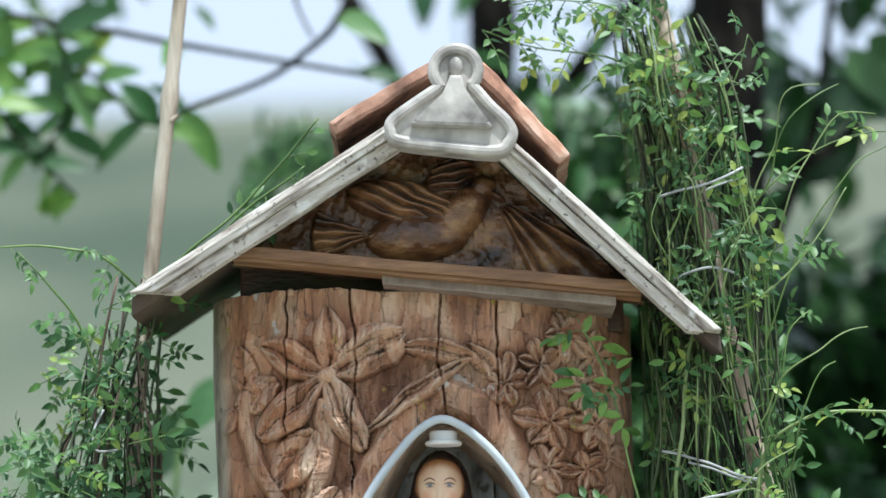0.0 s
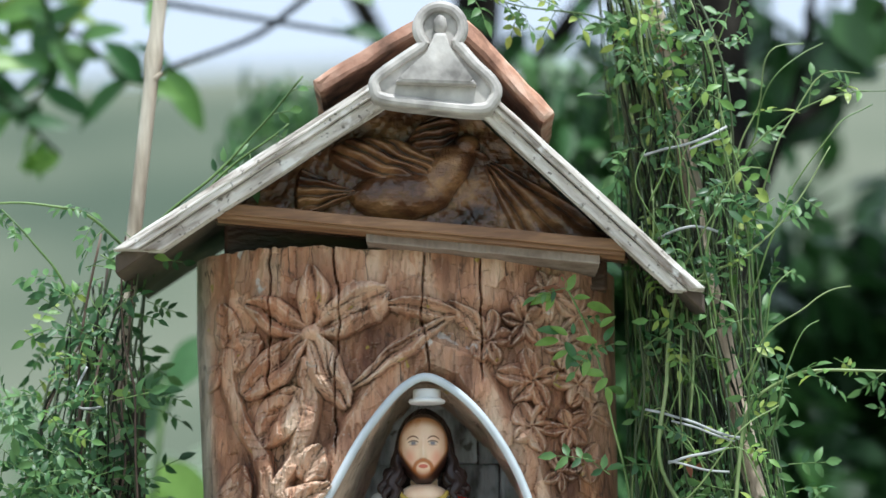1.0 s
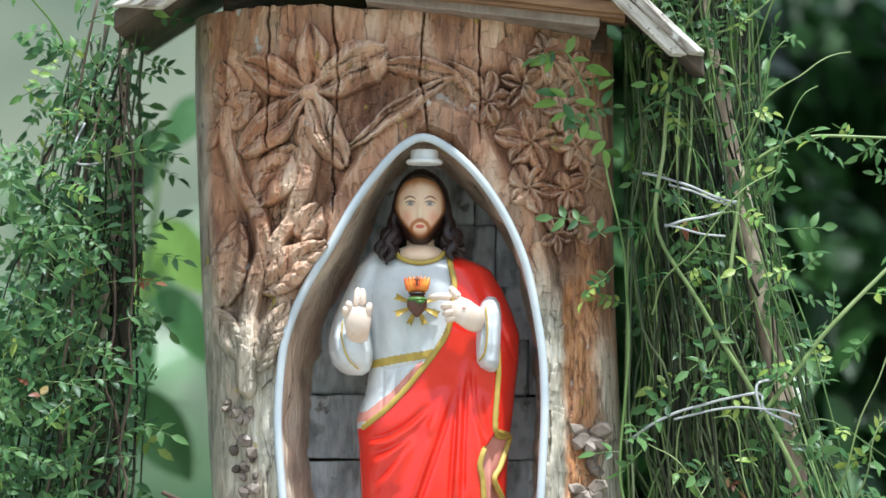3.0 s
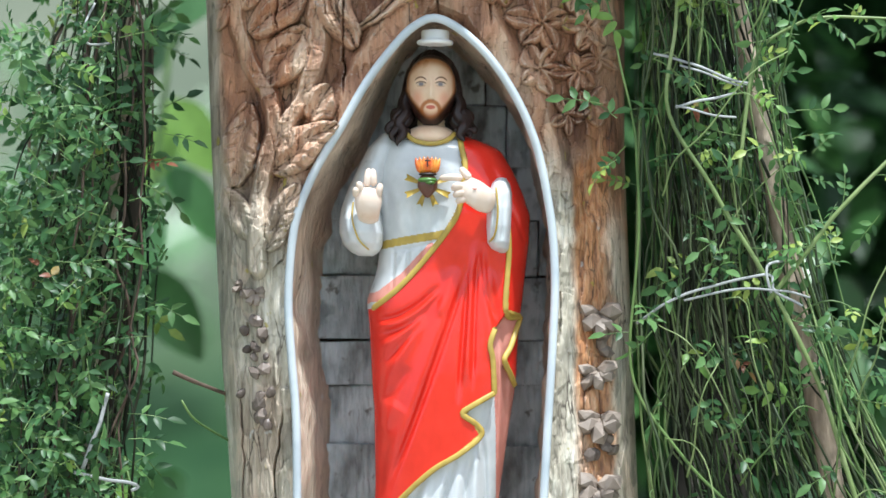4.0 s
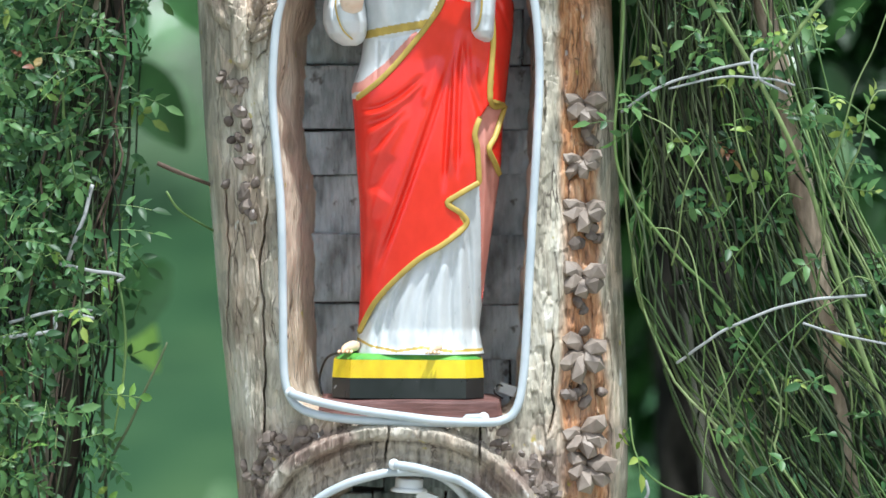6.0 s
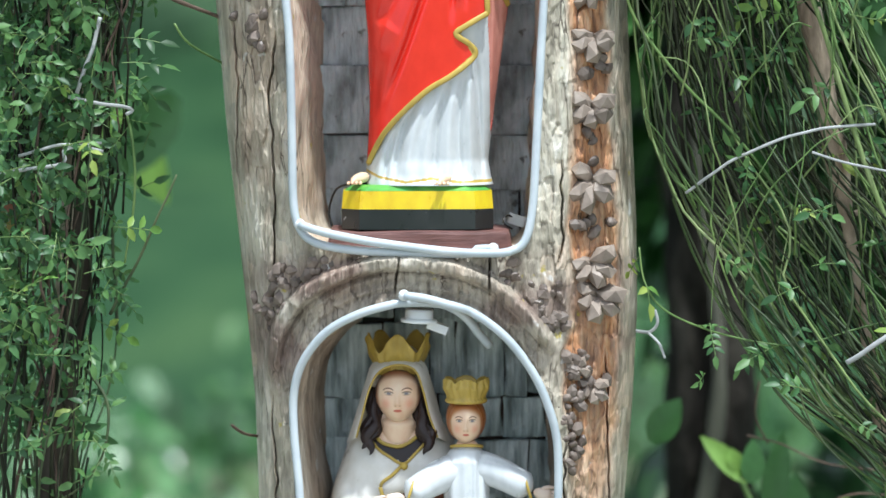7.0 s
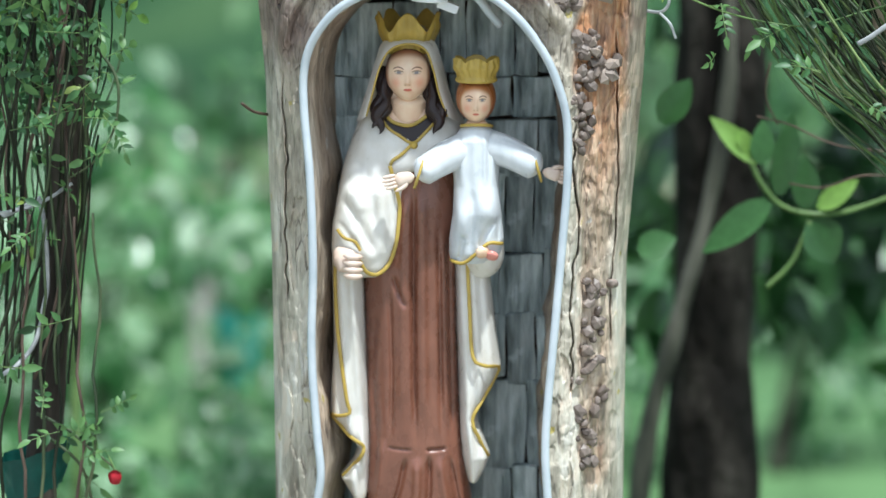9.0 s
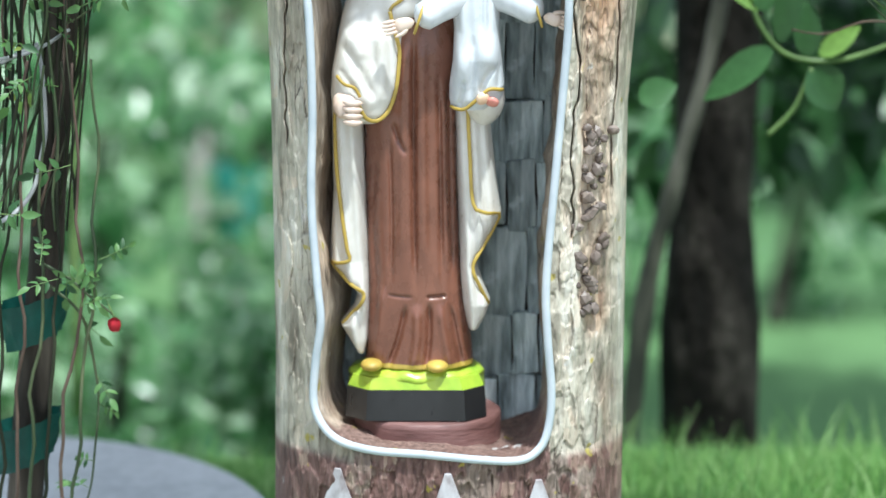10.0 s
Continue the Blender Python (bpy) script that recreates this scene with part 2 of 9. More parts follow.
OLDSTEM = material("old rose cane", ((0.022, 0.038, 0.014), (0.05, 0.075, 0.028), (0.11, 0.13, 0.06)), 9, rough=(0.5, 0.75), bump=0.3)
TWIG = material("brown twig", ((0.05, 0.03, 0.02), (0.10, 0.065, 0.045), (0.17, 0.12, 0.09)), 20, rough=(0.6, 0.9), bump=0.3)
TIE = material("white plastic tie", ((0.26, 0.27, 0.27), (0.50, 0.51, 0.50)), 40, rough=(0.3, 0.5), bump=0.1)
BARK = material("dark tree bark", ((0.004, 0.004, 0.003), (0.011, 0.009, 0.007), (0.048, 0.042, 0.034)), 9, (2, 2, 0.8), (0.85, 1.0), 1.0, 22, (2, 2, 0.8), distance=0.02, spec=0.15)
DARKPOST = material("dark weathered post", ((0.014, 0.012, 0.009), (0.042, 0.035, 0.027), (0.10, 0.086, 0.068)), 8, (3, 3, 0.6), (0.7, 0.95), 0.8, 30, (4, 4, 0.6), distance=0.004, spec=0.2)
STAKEWOOD = material("bare stake wood", ((0.16, 0.11, 0.073), (0.44, 0.34, 0.25), (0.62, 0.52, 0.41)), 14, (2, 2, 0.7), (0.6, 0.9), 0.9, 40, (3, 3, 0.8), distance=0.004)
CLAYDARK = material("sooty clay", ((0.030, 0.022, 0.018), (0.38, 0.20, 0.135), (0.60, 0.38, 0.28)), 20, (1, 1, 1), (0.75, 0.95), 0.8, 70)
LEAF = leaf_material("rose leaf", (0.030, 0.080, 0.027), (0.064, 0.168, 0.053), (0.140, 0.27, 0.082))
YOUNG = leaf_material("young rose leaf", (0.12, 0.26, 0.06), (0.20, 0.36, 0.07), (0.34, 0.42, 0.09))
REDLEAF = leaf_material("red rose shoot", (0.20, 0.055, 0.035), (0.30, 0.12, 0.06), (0.36, 0.27, 0.09))
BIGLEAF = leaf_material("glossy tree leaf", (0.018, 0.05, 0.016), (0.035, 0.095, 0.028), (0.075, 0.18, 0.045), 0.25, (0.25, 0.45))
# palest tint stands in for sun glints, painted into the leaf colour
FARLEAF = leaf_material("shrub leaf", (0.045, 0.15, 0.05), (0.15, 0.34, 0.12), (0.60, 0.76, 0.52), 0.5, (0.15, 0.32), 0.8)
GRASS = leaf_material("grass blade", (0.14, 0.30, 0.09), (0.28, 0.50, 0.14), (0.48, 0.66, 0.28), 0.45)
CONCRETE = material("pale concrete", ((0.30, 0.31, 0.32), (0.40, 0.41, 0.42), (0.48, 0.49, 0.50)), 5, rough=(0.7, 0.9), bump=0.3, bump_scale=60)
NET = material("green plastic net", ((0.004, 0.040, 0.032), (0.010, 0.105, 0.080)), 10, rough=(0.4, 0.6), bump=0.2, translucent=0.2)
TEAL = material("faded teal net", ((0.04, 0.30, 0.25), (0.09, 0.46, 0.38)), 10, rough=(0.5, 0.7), bump=0.2, translucent=0.3)
ROSE = material("red rose petal", ((0.30, 0.005, 0.012), (0.50, 0.015, 0.03)), 60, rough=(0.5, 0.7), bump=0.1, translucent=0.2)


def paint(name, a, b, rough=(0.22, 0.38), coat=0.15, scale=14):
    return material(name, (a, b), scale, (1, 1, 0.6), rough, 0.06, 80, coat=coat)


WHITE = paint("white enamel", (0.57, 0.60, 0.615), (0.66, 0.68, 0.69))
CREAM = paint("cream enamel", (0.66, 0.63, 0.56), (0.74, 0.71, 0.65))
RED = paint("red enamel", (0.70, 0.020, 0.010), (0.80, 0.032, 0.016), (0.16, 0.30), 0.25)
PINK = paint("pink enamel", (0.60, 0.22, 0.17), (0.72, 0.32, 0.26))
GOLD = paint("gold paint", (0.40, 0.275, 0.045), (0.54, 0.39, 0.085), (0.38, 0.55), 0.05)
SKIN = paint("flesh-toned enamel", (0.77, 0.52, 0.34), (0.82, 0.60, 0.42))
PALESKIN = paint("pale flesh enamel", (0.72, 0.56, 0.45), (0.80, 0.66, 0.55))
MAROON = paint("maroon enamel", (0.10, 0.035, 0.02), (0.16, 0.06, 0.035))
HAIR = paint("dark brown enamel", (0.014, 0.008, 0.007), (0.030, 0.015, 0.013), (0.38, 0.55), 0.0)
BEARD = paint("auburn enamel", (0.30, 0.10, 0.025), (0.45, 0.17, 0.05))
BROWN = paint("brown enamel", (0.155, 0.060, 0.036), (0.215, 0.088, 0.054), (0.2, 0.36), 0.3)
YELLOW = paint("yellow enamel", (0.70, 0.50, 0.01), (0.78, 0.60, 0.02))
GREEN = paint("green enamel", (0.03, 0.26, 0.07), (0.16, 0.42, 0.05), scale=25)
LIME = paint("lime enamel", (0.22, 0.42, 0.03), (0.42, 0.52, 0.05), scale=25)
BLACK = paint("black enamel", (0.010, 0.011, 0.012), (0.024, 0.025, 0.026))
lichen(BLACK, (0.40, 0.40, 0.40), 55, 0.70, 0.72)


def dyed(m):
    """Enamel with brushed-on colours, soft at their edges, from the mesh's 'dye' layer."""
    n, link = m.node_tree.nodes, m.node_tree.links.new
    b = n["Principled BSDF"]
    last = b.inputs["Base Color"].links[0].from_socket
    at = n.new("ShaderNodeAttribute")
    at.attribute_name = "dye"
    mx = n.new("ShaderNodeMix")
    mx.data_type = "RGBA"
    link(at.outputs["Alpha"], mx.inputs["Factor"])
    link(last, mx.inputs["A"])
    link(at.outputs["Color"], mx.inputs["B"])
    link(mx.outputs["Result"], b.inputs["Base Color"])
    return m


dyed(SKIN)
LIPS = paint("rose enamel", (0.45, 0.10, 0.08), (0.50, 0.14, 0.11))
EYE = paint("grey enamel", (0.12, 0.12, 0.14), (0.18, 0.18, 0.20))
ORANGE = paint("orange enamel", (0.75, 0.10, 0.015), (0.80, 0.36, 0.04), scale=120)
LEAFPAINT = paint("leaf-green enamel", (0.06, 0.16, 0.03), (0.12, 0.26, 0.05))

# ---- building helpers ----
def lattice(ix, iy, seed):
    h = (ix.astype(np.int64) * 374761393 + iy.astype(np.int64) * 668265263 + seed * 974634777) & 0x7FFFFFFF
    h = ((h ^ (h >> 13)) * 1274126177) & 0x7FFFFFFF
    return ((h ^ (h >> 16)) & 0xFFFF) / 65535.0


def vnoise(x, y, seed=0):
    """Smooth value noise on arrays, 0 to 1."""
    x, y = np.asarray(x, float), np.asarray(y, float)
    ix, iy = np.floor(x), np.floor(y)
    fx, fy = x - ix, y - iy
    fx, fy = fx * fx * (3 - 2 * fx), fy * fy * (3 - 2 * fy)
    a = lattice(ix, iy, seed) * (1 - fx) + lattice(ix + 1, iy, seed) * fx
    b = lattice(ix, iy + 1, seed) * (1 - fx) + lattice(ix + 1, iy + 1, seed) * fx
    return a * (1 - fy) + b * fy


def fbm(x, y, seed=0, octaves=4):
    total, amp, norm = 0.0, 1.0, 0.0
    for k in range(octaves):
        total = total + amp * vnoise(np.asarray(x) * 2 ** k, np.asarray(y) * 2 ** k, seed + k)
        norm += amp
        amp *= 0.5
    return total / norm


def mesh_from(name, verts, faces, smooth=True):
    me = bpy.data.meshes.new(name)
    me.from_pydata([tuple(v) for v in verts], [], [tuple(f) for f in faces])
    me.validate()
    if smooth:
        me.polygons.foreach_set("use_smooth", [True] * len(me.polygons))
    me.update()
    return me


def from_bm(name, bm, smooth=False):
    bmesh.ops.recalc_face_normals(bm, faces=bm.faces[:])
    me = bpy.data.meshes.new(name)
    bm.to_mesh(me)
    bm.free()
    if smooth:
        me.polygons.foreach_set("use_smooth", [True] * len(me.polygons))
    return me


def part(name, me, mat, parent=None, label="", m=None):
    """One mesh object (from a mesh or a bmesh) under a thing or under a part."""
    if isinstance(me, bmesh.types.BMesh):
        me = from_bm(name, me)
    ob = new(name, me)
    if mat and not me.materials:
        me.materials.append(mat)
    if m is not None:
        ob.matrix_basis = m
    if parent:
        ob.parent = parent
        ob.matrix_parent_inverse = Matrix.Identity(4)
    return tagged(ob, label)


def thing(name, label, category, group="", kind="", at=(0, 0, 0)):
    ob = new(name)
    ob.empty_display_size = 0.05
    ob.location = at
    return tagged(ob, label, category, group, kind)


def inside(parent, pts):
    return [Vector(p) - parent.location for p in pts]


def box(bm, x0, x1, y0, y1, z0, z1, bevel=0.0, m=None):
    r = bmesh.ops.create_cube(bm, size=1.0, matrix=(m or Matrix()) @ Matrix.LocRotScale(((x0 + x1) / 2, (y0 + y1) / 2, (z0 + z1) / 2), None, (x1 - x0, y1 - y0, z1 - z0)))
    if bevel:
        edges = {e for v in r["verts"] for e in v.link_edges}
        bmesh.ops.bevel(bm, geom=list(edges), offset=bevel, segments=2, affect="EDGES", profile=0.6)
    return r


def roughen(bm, size, amount, seed=0):
    off = Vector((seed * 3.1, seed * 1.7, 0))
    for v in bm.verts:
        v.co += noise.noise_vector(v.co * size + off) * amount


def prism(bm, outline, y0, y1, bevel=0.0):
    """An outline of (x, z) drawn out from y0 to y1."""
    a = [bm.verts.new((x, y0, z)) for x, z in outline]
    b = [bm.verts.new((x, y1, z)) for x, z in outline]
    faces = [bm.faces.new(a), bm.faces.new(b[::-1])]
    n = len(outline)
    for i in range(n):
        faces.append(bm.faces.new((a[i], b[i], b[(i + 1) % n], a[(i + 1) % n])))
    if bevel:
        edges = {e for f in faces for e in f.edges}
        bmesh.ops.bevel(bm, geom=list(edges), offset=bevel, segments=2, affect="EDGES", profile=0.6)


def spline(pts, n, closed=False):
    """Catmull-Rom through points, n samples evenly along it."""
    p = np.array(pts, float)
    k = len(p)
    idx = (lambda i: i % k) if closed else (lambda i: min(max(i, 0), k - 1))
    out = []
    for i in range(k if closed else k - 1):
        a, b, c, d = (p[idx(i + j)] for j in (-1, 0, 1, 2))
        for t in np.linspace(0, 1, 12, endpoint=False):
            out.append(0.5 * (2 * b + (c - a) * t + (2 * a - 5 * b + 4 * c - d) * t * t + (3 * b - a - 3 * c + d) * t ** 3))
    out.append(p[0] if closed else p[-1])
    out = np.array(out)
    s = np.r_[0, np.cumsum(np.linalg.norm(np.diff(out, axis=0), axis=1))]
    u = np.linspace(0, s[-1], n, endpoint=not closed)
    return np.stack([np.interp(u, s, out[:, j]) for j in range(p.shape[1])], 1)


def tube(pts, radius, seg=8, flat=1.0, caps=True, closed=False):
    """Vertices and faces of a tube along points; radius may be a list; flat squashes it across y."""
    p = np.asarray(pts, float)
    n = len(p)
    r = np.broadcast_to(np.asarray(radius, float), (n,))
    tan = np.gradient(p, axis=0)
    if closed:
        tan = np.roll(p, -1, 0) - np.roll(p, 1, 0)
    tan /= np.linalg.norm(tan, axis=1)[:, None] + 1e-12
    ref = np.array([0.0, 1.0, 0.0])
    ref = np.where(np.abs(tan @ ref)[:, None] > 0.95, np.array([1.0, 0, 0]), ref)
    a = np.cross(tan, ref)
    a /= np.linalg.norm(a, axis=1)[:, None]
    b = np.cross(tan, a)
    verts, faces = [], []
    for i in range(n):
        for j in range(seg):
            t = 2 * math.pi * j / seg
            verts.append(p[i] + r[i] * (a[i] * math.cos(t) + b[i] * math.sin(t) * flat))
    for i in range(n if closed else n - 1):
        for j in range(seg):
            i2, j2 = (i + 1) % n, (j + 1) % seg
            faces.append((i * seg + j, i * seg + j2, i2 * seg + j2, i2 * seg + j))
    if caps and not closed:
        faces.append(tuple(range(seg))[::-1])
        faces.append(tuple(range((n - 1) * seg, n * seg)))
    return verts, faces


class Soup:
    """Collects vertices and faces, with a material index for every face, for one mesh."""

    def __init__(self):
        self.v, self.f, self.m, self.dye = [], [], [], []

    def add(self, vf, mi=0, dye=None):
        o = len(self.v)
        self.v += [tuple(x) for x in vf[0]]
        self.dye += dye if dye is not None else [(0, 0, 0, 0)] * len(vf[0])
        self.f += [tuple(i + o for i in f) for f in vf[1]]
        self.m += [mi] * len(vf[1]) if isinstance(mi, int) else list(mi)
        return self

    def mesh(self, name, mats, smooth=True):
        me = bpy.data.meshes.new(name)
        me.from_pydata(self.v, [], self.f)
        for m in mats:
            me.materials.append(m)
        me.polygons.foreach_set("material_index", self.m)
        me.polygons.foreach_set("use_smooth", [smooth] * len(me.polygons))
        if any(q[3] for q in self.dye):
            at = me.attributes.new("dye", "FLOAT_COLOR", "POINT")
            at.data.foreach_set("color", np.array(self.dye, np.float32).ravel())
        me.update()
        return me


def grid_faces(rows, cols, wrap=False):
    out = []
    for i in range(rows - 1):
        for j in range(cols if wrap else cols - 1):
            j2 = (j + 1) % cols
            out.append((i * cols + j, i * cols + j2, (i + 1) * cols + j2, (i + 1) * cols + j))
    return out


def ball(centre, radii, seg=20, rings=14, m=None):
    """An ellipsoid as vertices and faces."""
    v = []
    for i in range(rings + 1):
        a = math.pi * i / rings
        for j in range(seg):
            b = 2 * math.pi * j / seg
            p = Vector((radii[0] * math.sin(a) * math.cos(b), radii[1] * math.sin(a) * math.sin(b), radii[2] * math.cos(a)))
            v.append((m @ p if m else p) + Vector(centre))
    return v, grid_faces(rings + 1, seg, True)

# ---- the log shrine ----
LEVELS = (0.0, 0.1, 0.3, 0.6, 0.8, 0.9, 1.0, 1.1, 1.3, 1.5, 1.7, 1.85)
LEFT = (-0.210, -0.207, -0.204, -0.207, -0.213, -0.222, -0.232, -0.243, -0.259, -0.271, -0.281, -0.282)
RIGHT = (0.200, 0.198, 0.198, 0.199, 0.215, 0.220, 0.219, 0.2145, 0.206, 0.197, 0.196, 0.197)
MID, DEEP, BACK = 0.15, 0.15, 0.21
UPPER = ((-0.019, 1.640), (-0.039, 1.632), (-0.060, 1.612), (-0.091, 1.571), (-0.121, 1.518), (-0.145, 1.478), (-0.163, 1.437), (-0.172, 1.398),
         (-0.176, 1.332), (-0.172, 1.271), (-0.166, 1.200), (-0.164, 1.100), (-0.163, 1.030), (-0.157, 1.000), (-0.140, 0.983), (-0.100, 0.975),
         (-0.036, 0.972), (0.030, 0.971), (0.072, 0.973), (0.090, 0.985), (0.098, 1.020), (0.102, 1.080), (0.107, 1.180), (0.113, 1.290),
         (0.115, 1.353), (0.112, 1.408), (0.104, 1.458), (0.094, 1.501), (0.078, 1.541), (0.057, 1.577), (0.032, 1.608), (0.004, 1.631))
LOWER = ((-0.036, 0.918), (-0.062, 0.914), (-0.096, 0.903), (-0.129, 0.883), (-0.154, 0.850), (-0.164, 0.815), (-0.164, 0.770), (-0.158, 0.700),
         (-0.155, 0.600), (-0.157, 0.500), (-0.151, 0.410), (-0.147, 0.363), (-0.153, 0.318), (-0.156, 0.272), (-0.147, 0.246), (-0.127, 0.229),
         (-0.090, 0.221), (-0.032, 0.218), (0.030, 0.212), (0.075, 0.210), (0.096, 0.220), (0.107, 0.242), (0.111, 0.285), (0.106, 0.350),
         (0.104, 0.414), (0.113, 0.530), (0.122, 0.640), (0.126, 0.700), (0.125, 0.762), (0.114, 0.806), (0.096, 0.844), (0.068, 0.880), (0.032, 0.907), (-0.001, 0.918))



def edges_at(z):
    return np.interp(z, LEVELS, LEFT), np.interp(z, LEVELS, RIGHT)


def face_y(x, z):
    """Depth of the log's front face, before carving."""
    l, r = edges_at(z)
    s = np.clip(np.abs((x - (l + r) / 2) / ((r - l) / 2)), 0, 1)
    return MID - DEEP * (1 - s ** 2.5) ** (1 / 2.5)


def within(px, pz, loop):
    hit = np.zeros(px.shape, bool)
    a = np.array(loop)
    b = np.roll(a, -1, 0)
    for (x0, z0), (x1, z1) in zip(a, b):
        if z0 == z1:
            continue
        cond = ((z0 > pz) != (z1 > pz)) & (px < (x1 - x0) * (pz - z0) / (z1 - z0) + x0)
        hit ^= cond
    return hit


def smoothstep(x, a, b):
    t = np.clip((x - a) / (b - a), 0, 1)
    return t * t * (3 - 2 * t)


def capsule_bump(x, z, pts, width):
    """1 on a polyline of (x, z), falling to 0 at `width` from it."""
    d = np.full(x.shape, 9.0)
    for (x0, z0), (x1, z1) in zip(pts[:-1], pts[1:]):
        dx, dz = x1 - x0, z1 - z0
        t = np.clip(((x - x0) * dx + (z - z0) * dz) / (dx * dx + dz * dz), 0, 1)
        d = np.minimum(d, np.hypot(x - x0 - t * dx, z - z0 - t * dz))
    return 1 - smoothstep(d, 0, width)


FLOWER = (-0.145, 1.690)
# leaves and petals cut in relief: foot (x, z), tip (x, z), width, height, veins
RELIEF = [(FLOWER[0], FLOWER[1], x, z, w, h, 0) for x, z, w, h in
          ((-0.141, 1.762, 0.036, 0.020), (-0.056, 1.738, 0.050, 0.024), (-0.106, 1.607, 0.044, 0.026), (-0.222, 1.626, 0.046, 0.024), (-0.216, 1.727, 0.040, 0.022))]
RELIEF += [(-0.203, 1.688, -0.248, 1.662, 0.042, 0.017, 4), (-0.160, 1.632, -0.201, 1.570, 0.052, 0.020, 4), (-0.236, 1.672, -0.244, 1.735, 0.034, 0.014, 6),
           (-0.250, 1.662, -0.266, 1.634, 0.026, 0.012, 3), (-0.227, 1.550, -0.239, 1.456, 0.046, 0.018, 7), (-0.198, 1.474, -0.126, 1.526, 0.046, 0.019, 7),
           (-0.254, 1.454, -0.211, 1.398, 0.034, 0.014, 6), (-0.200, 1.388, -0.164, 1.460, 0.036, 0.014, 6), (-0.158, 1.530, -0.132, 1.566, 0.038, 0.018, 3),
           (-0.066, 1.724, 0.018, 1.713, 0.026, 0.019, 0), (-0.102, 1.628, 0.008, 1.711, 0.024, 0.020, 0), (0.008, 1.726, 0.046, 0.0 + 1.688, 0.024, 0.013, 0)]
STALKS = ((((-0.238, 1.676), (-0.233, 1.615), (-0.202, 1.560), (-0.194, 1.515), (-0.208, 1.466), (-0.211, 1.370)), 0.0125),
          (((-0.150, 1.655), (-0.148, 1.612), (-0.160, 1.565), (-0.186, 1.512)), 0.0125))
flower_rnd = random.Random(31)
for fx, fz, fr in ((0.097, 1.640, 0.038), (0.053, 1.684, 0.028), (0.088, 1.706, 0.028), (0.117, 1.736, 0.026), (0.150, 1.714, 0.028), (0.100, 1.588, 0.029), (0.140, 1.586, 0.027),
                   (0.150, 1.642, 0.029), (0.164, 1.606, 0.024), (0.139, 1.680, 0.026), (0.128, 1.540, 0.024), (0.160, 1.552, 0.024)):
    turn = flower_rnd.uniform(0, 1.2)
    for k in range(5):
        a = turn + 1.2566 * k + flower_rnd.uniform(-0.12, 0.12)
        rr_ = fr * flower_rnd.uniform(0.88, 1.12)
        RELIEF.append((fx, fz, fx + rr_ * math.sin(a), fz + rr_ * math.cos(a), fr * flower_rnd.uniform(0.62, 0.85), fr * 0.42, 0))


def relief(x, z):
    """Height of everything cut in relief, at every point of the face."""
    H = np.zeros(x.shape)
    x, z = x + 0.008 * (vnoise(x * 34, z * 34, 91) - 0.5) + 0.0012 * (vnoise(x * 130, z * 130, 92) - 0.5), z + 0.008 * (vnoise(x * 34, z * 34, 93) - 0.5) + 0.0012 * (vnoise(x * 130, z * 130, 94) - 0.5)
    for n, (x0, z0, x1, z1, w, h, veins) in enumerate(RELIEF):
        L = math.hypot(x1 - x0, z1 - z0)
        pick = (x > min(x0, x1) - w) & (x < max(x0, x1) + w) & (z > min(z0, z1) - w) & (z < max(z0, z1) + w)
        if not pick.any():
            continue
        px, pz = x[pick], z[pick]
        ux, uz = (x1 - x0) / L, (z1 - z0) / L
        u = ((px - x0) * ux + (pz - z0) * uz) / L
        v = -(px - x0) * uz + (pz - z0) * ux
        v = v + 0.0012 * (vnoise(px * 110, pz * 110, n) - 0.5)
        half = w / 2 * np.sin(math.pi * np.clip(np.clip(u, 0, 1) ** (0.95 if veins else 1.22) * 0.90 + 0.06, 0, 1)) ** 0.70 + 1e-6
        s = np.abs(v) / half
        wall = np.clip((1 - s) * half / 0.0022, 0, 1) ** 0.7
        bowl = 0.52 + 0.48 * np.minimum(1, s / 0.50) - 0.42 * np.clip((s - 0.50) / 0.50, 0, 1) ** 1.5 + 0.10 * np.sign(v) * (0.3 + s)
        if not veins:
            bowl = bowl - 0.13 * smoothstep(np.cos(v * 430 + 4 * u + n), 0.75, 0.97) * (1 - smoothstep(s, 0.5, 0.8)) * smoothstep(u, 0.05, 0.2) * (1 - smoothstep(u, 0.6, 0.85))
        prof = wall * bowl * (0.62 + 0.38 * np.sin(math.pi * np.clip(0.1 + 0.75 * u, 0, 1)))
        if veins:
            prof = prof - wall * 0.15 * smoothstep(np.sin((u * 0.75 * veins - s * 0.9) * 2 * math.pi), 0.5, 0.8) * smoothstep(s, 0.06, 0.14)
        facet = np.floor(vnoise(px * 45 + n, pz * 45, 5) * 5 + 0.8 * u) / 5
        prof = prof + wall * 0.30 * (facet - 0.5) + wall * 0.06 * (vnoise(px * 190, pz * 190, 6) - 0.5)
        H[pick] = np.maximum(H[pick], h * np.where((u > 0) & (u < 1) & (s < 1), prof, 0))
    for pts, r in STALKS:
        ridge = capsule_bump(x, z, spline(pts, 14).tolist(), r)
        H = np.maximum(H, 0.018 * np.clip(ridge * 2.2, 0, 1) ** 0.7 * (0.75 + 0.4 * np.floor(vnoise(x * 60, z * 32, 3) * 4) / 4))
    knob = np.hypot(x - FLOWER[0], z - FLOWER[1])
    return np.maximum(1.3 * H, 0.034 * np.sqrt(np.clip(1 - (knob / 0.013) ** 2, 0, 1)))


RIB = ((-0.198, 0.790), (-0.191, 0.838), (-0.180, 0.886), (-0.150, 0.926), (-0.100, 0.952), (-0.050, 0.961), (0.000, 0.957), (0.040, 0.944), (0.072, 0.922), (0.098, 0.894), (0.122, 0.868))
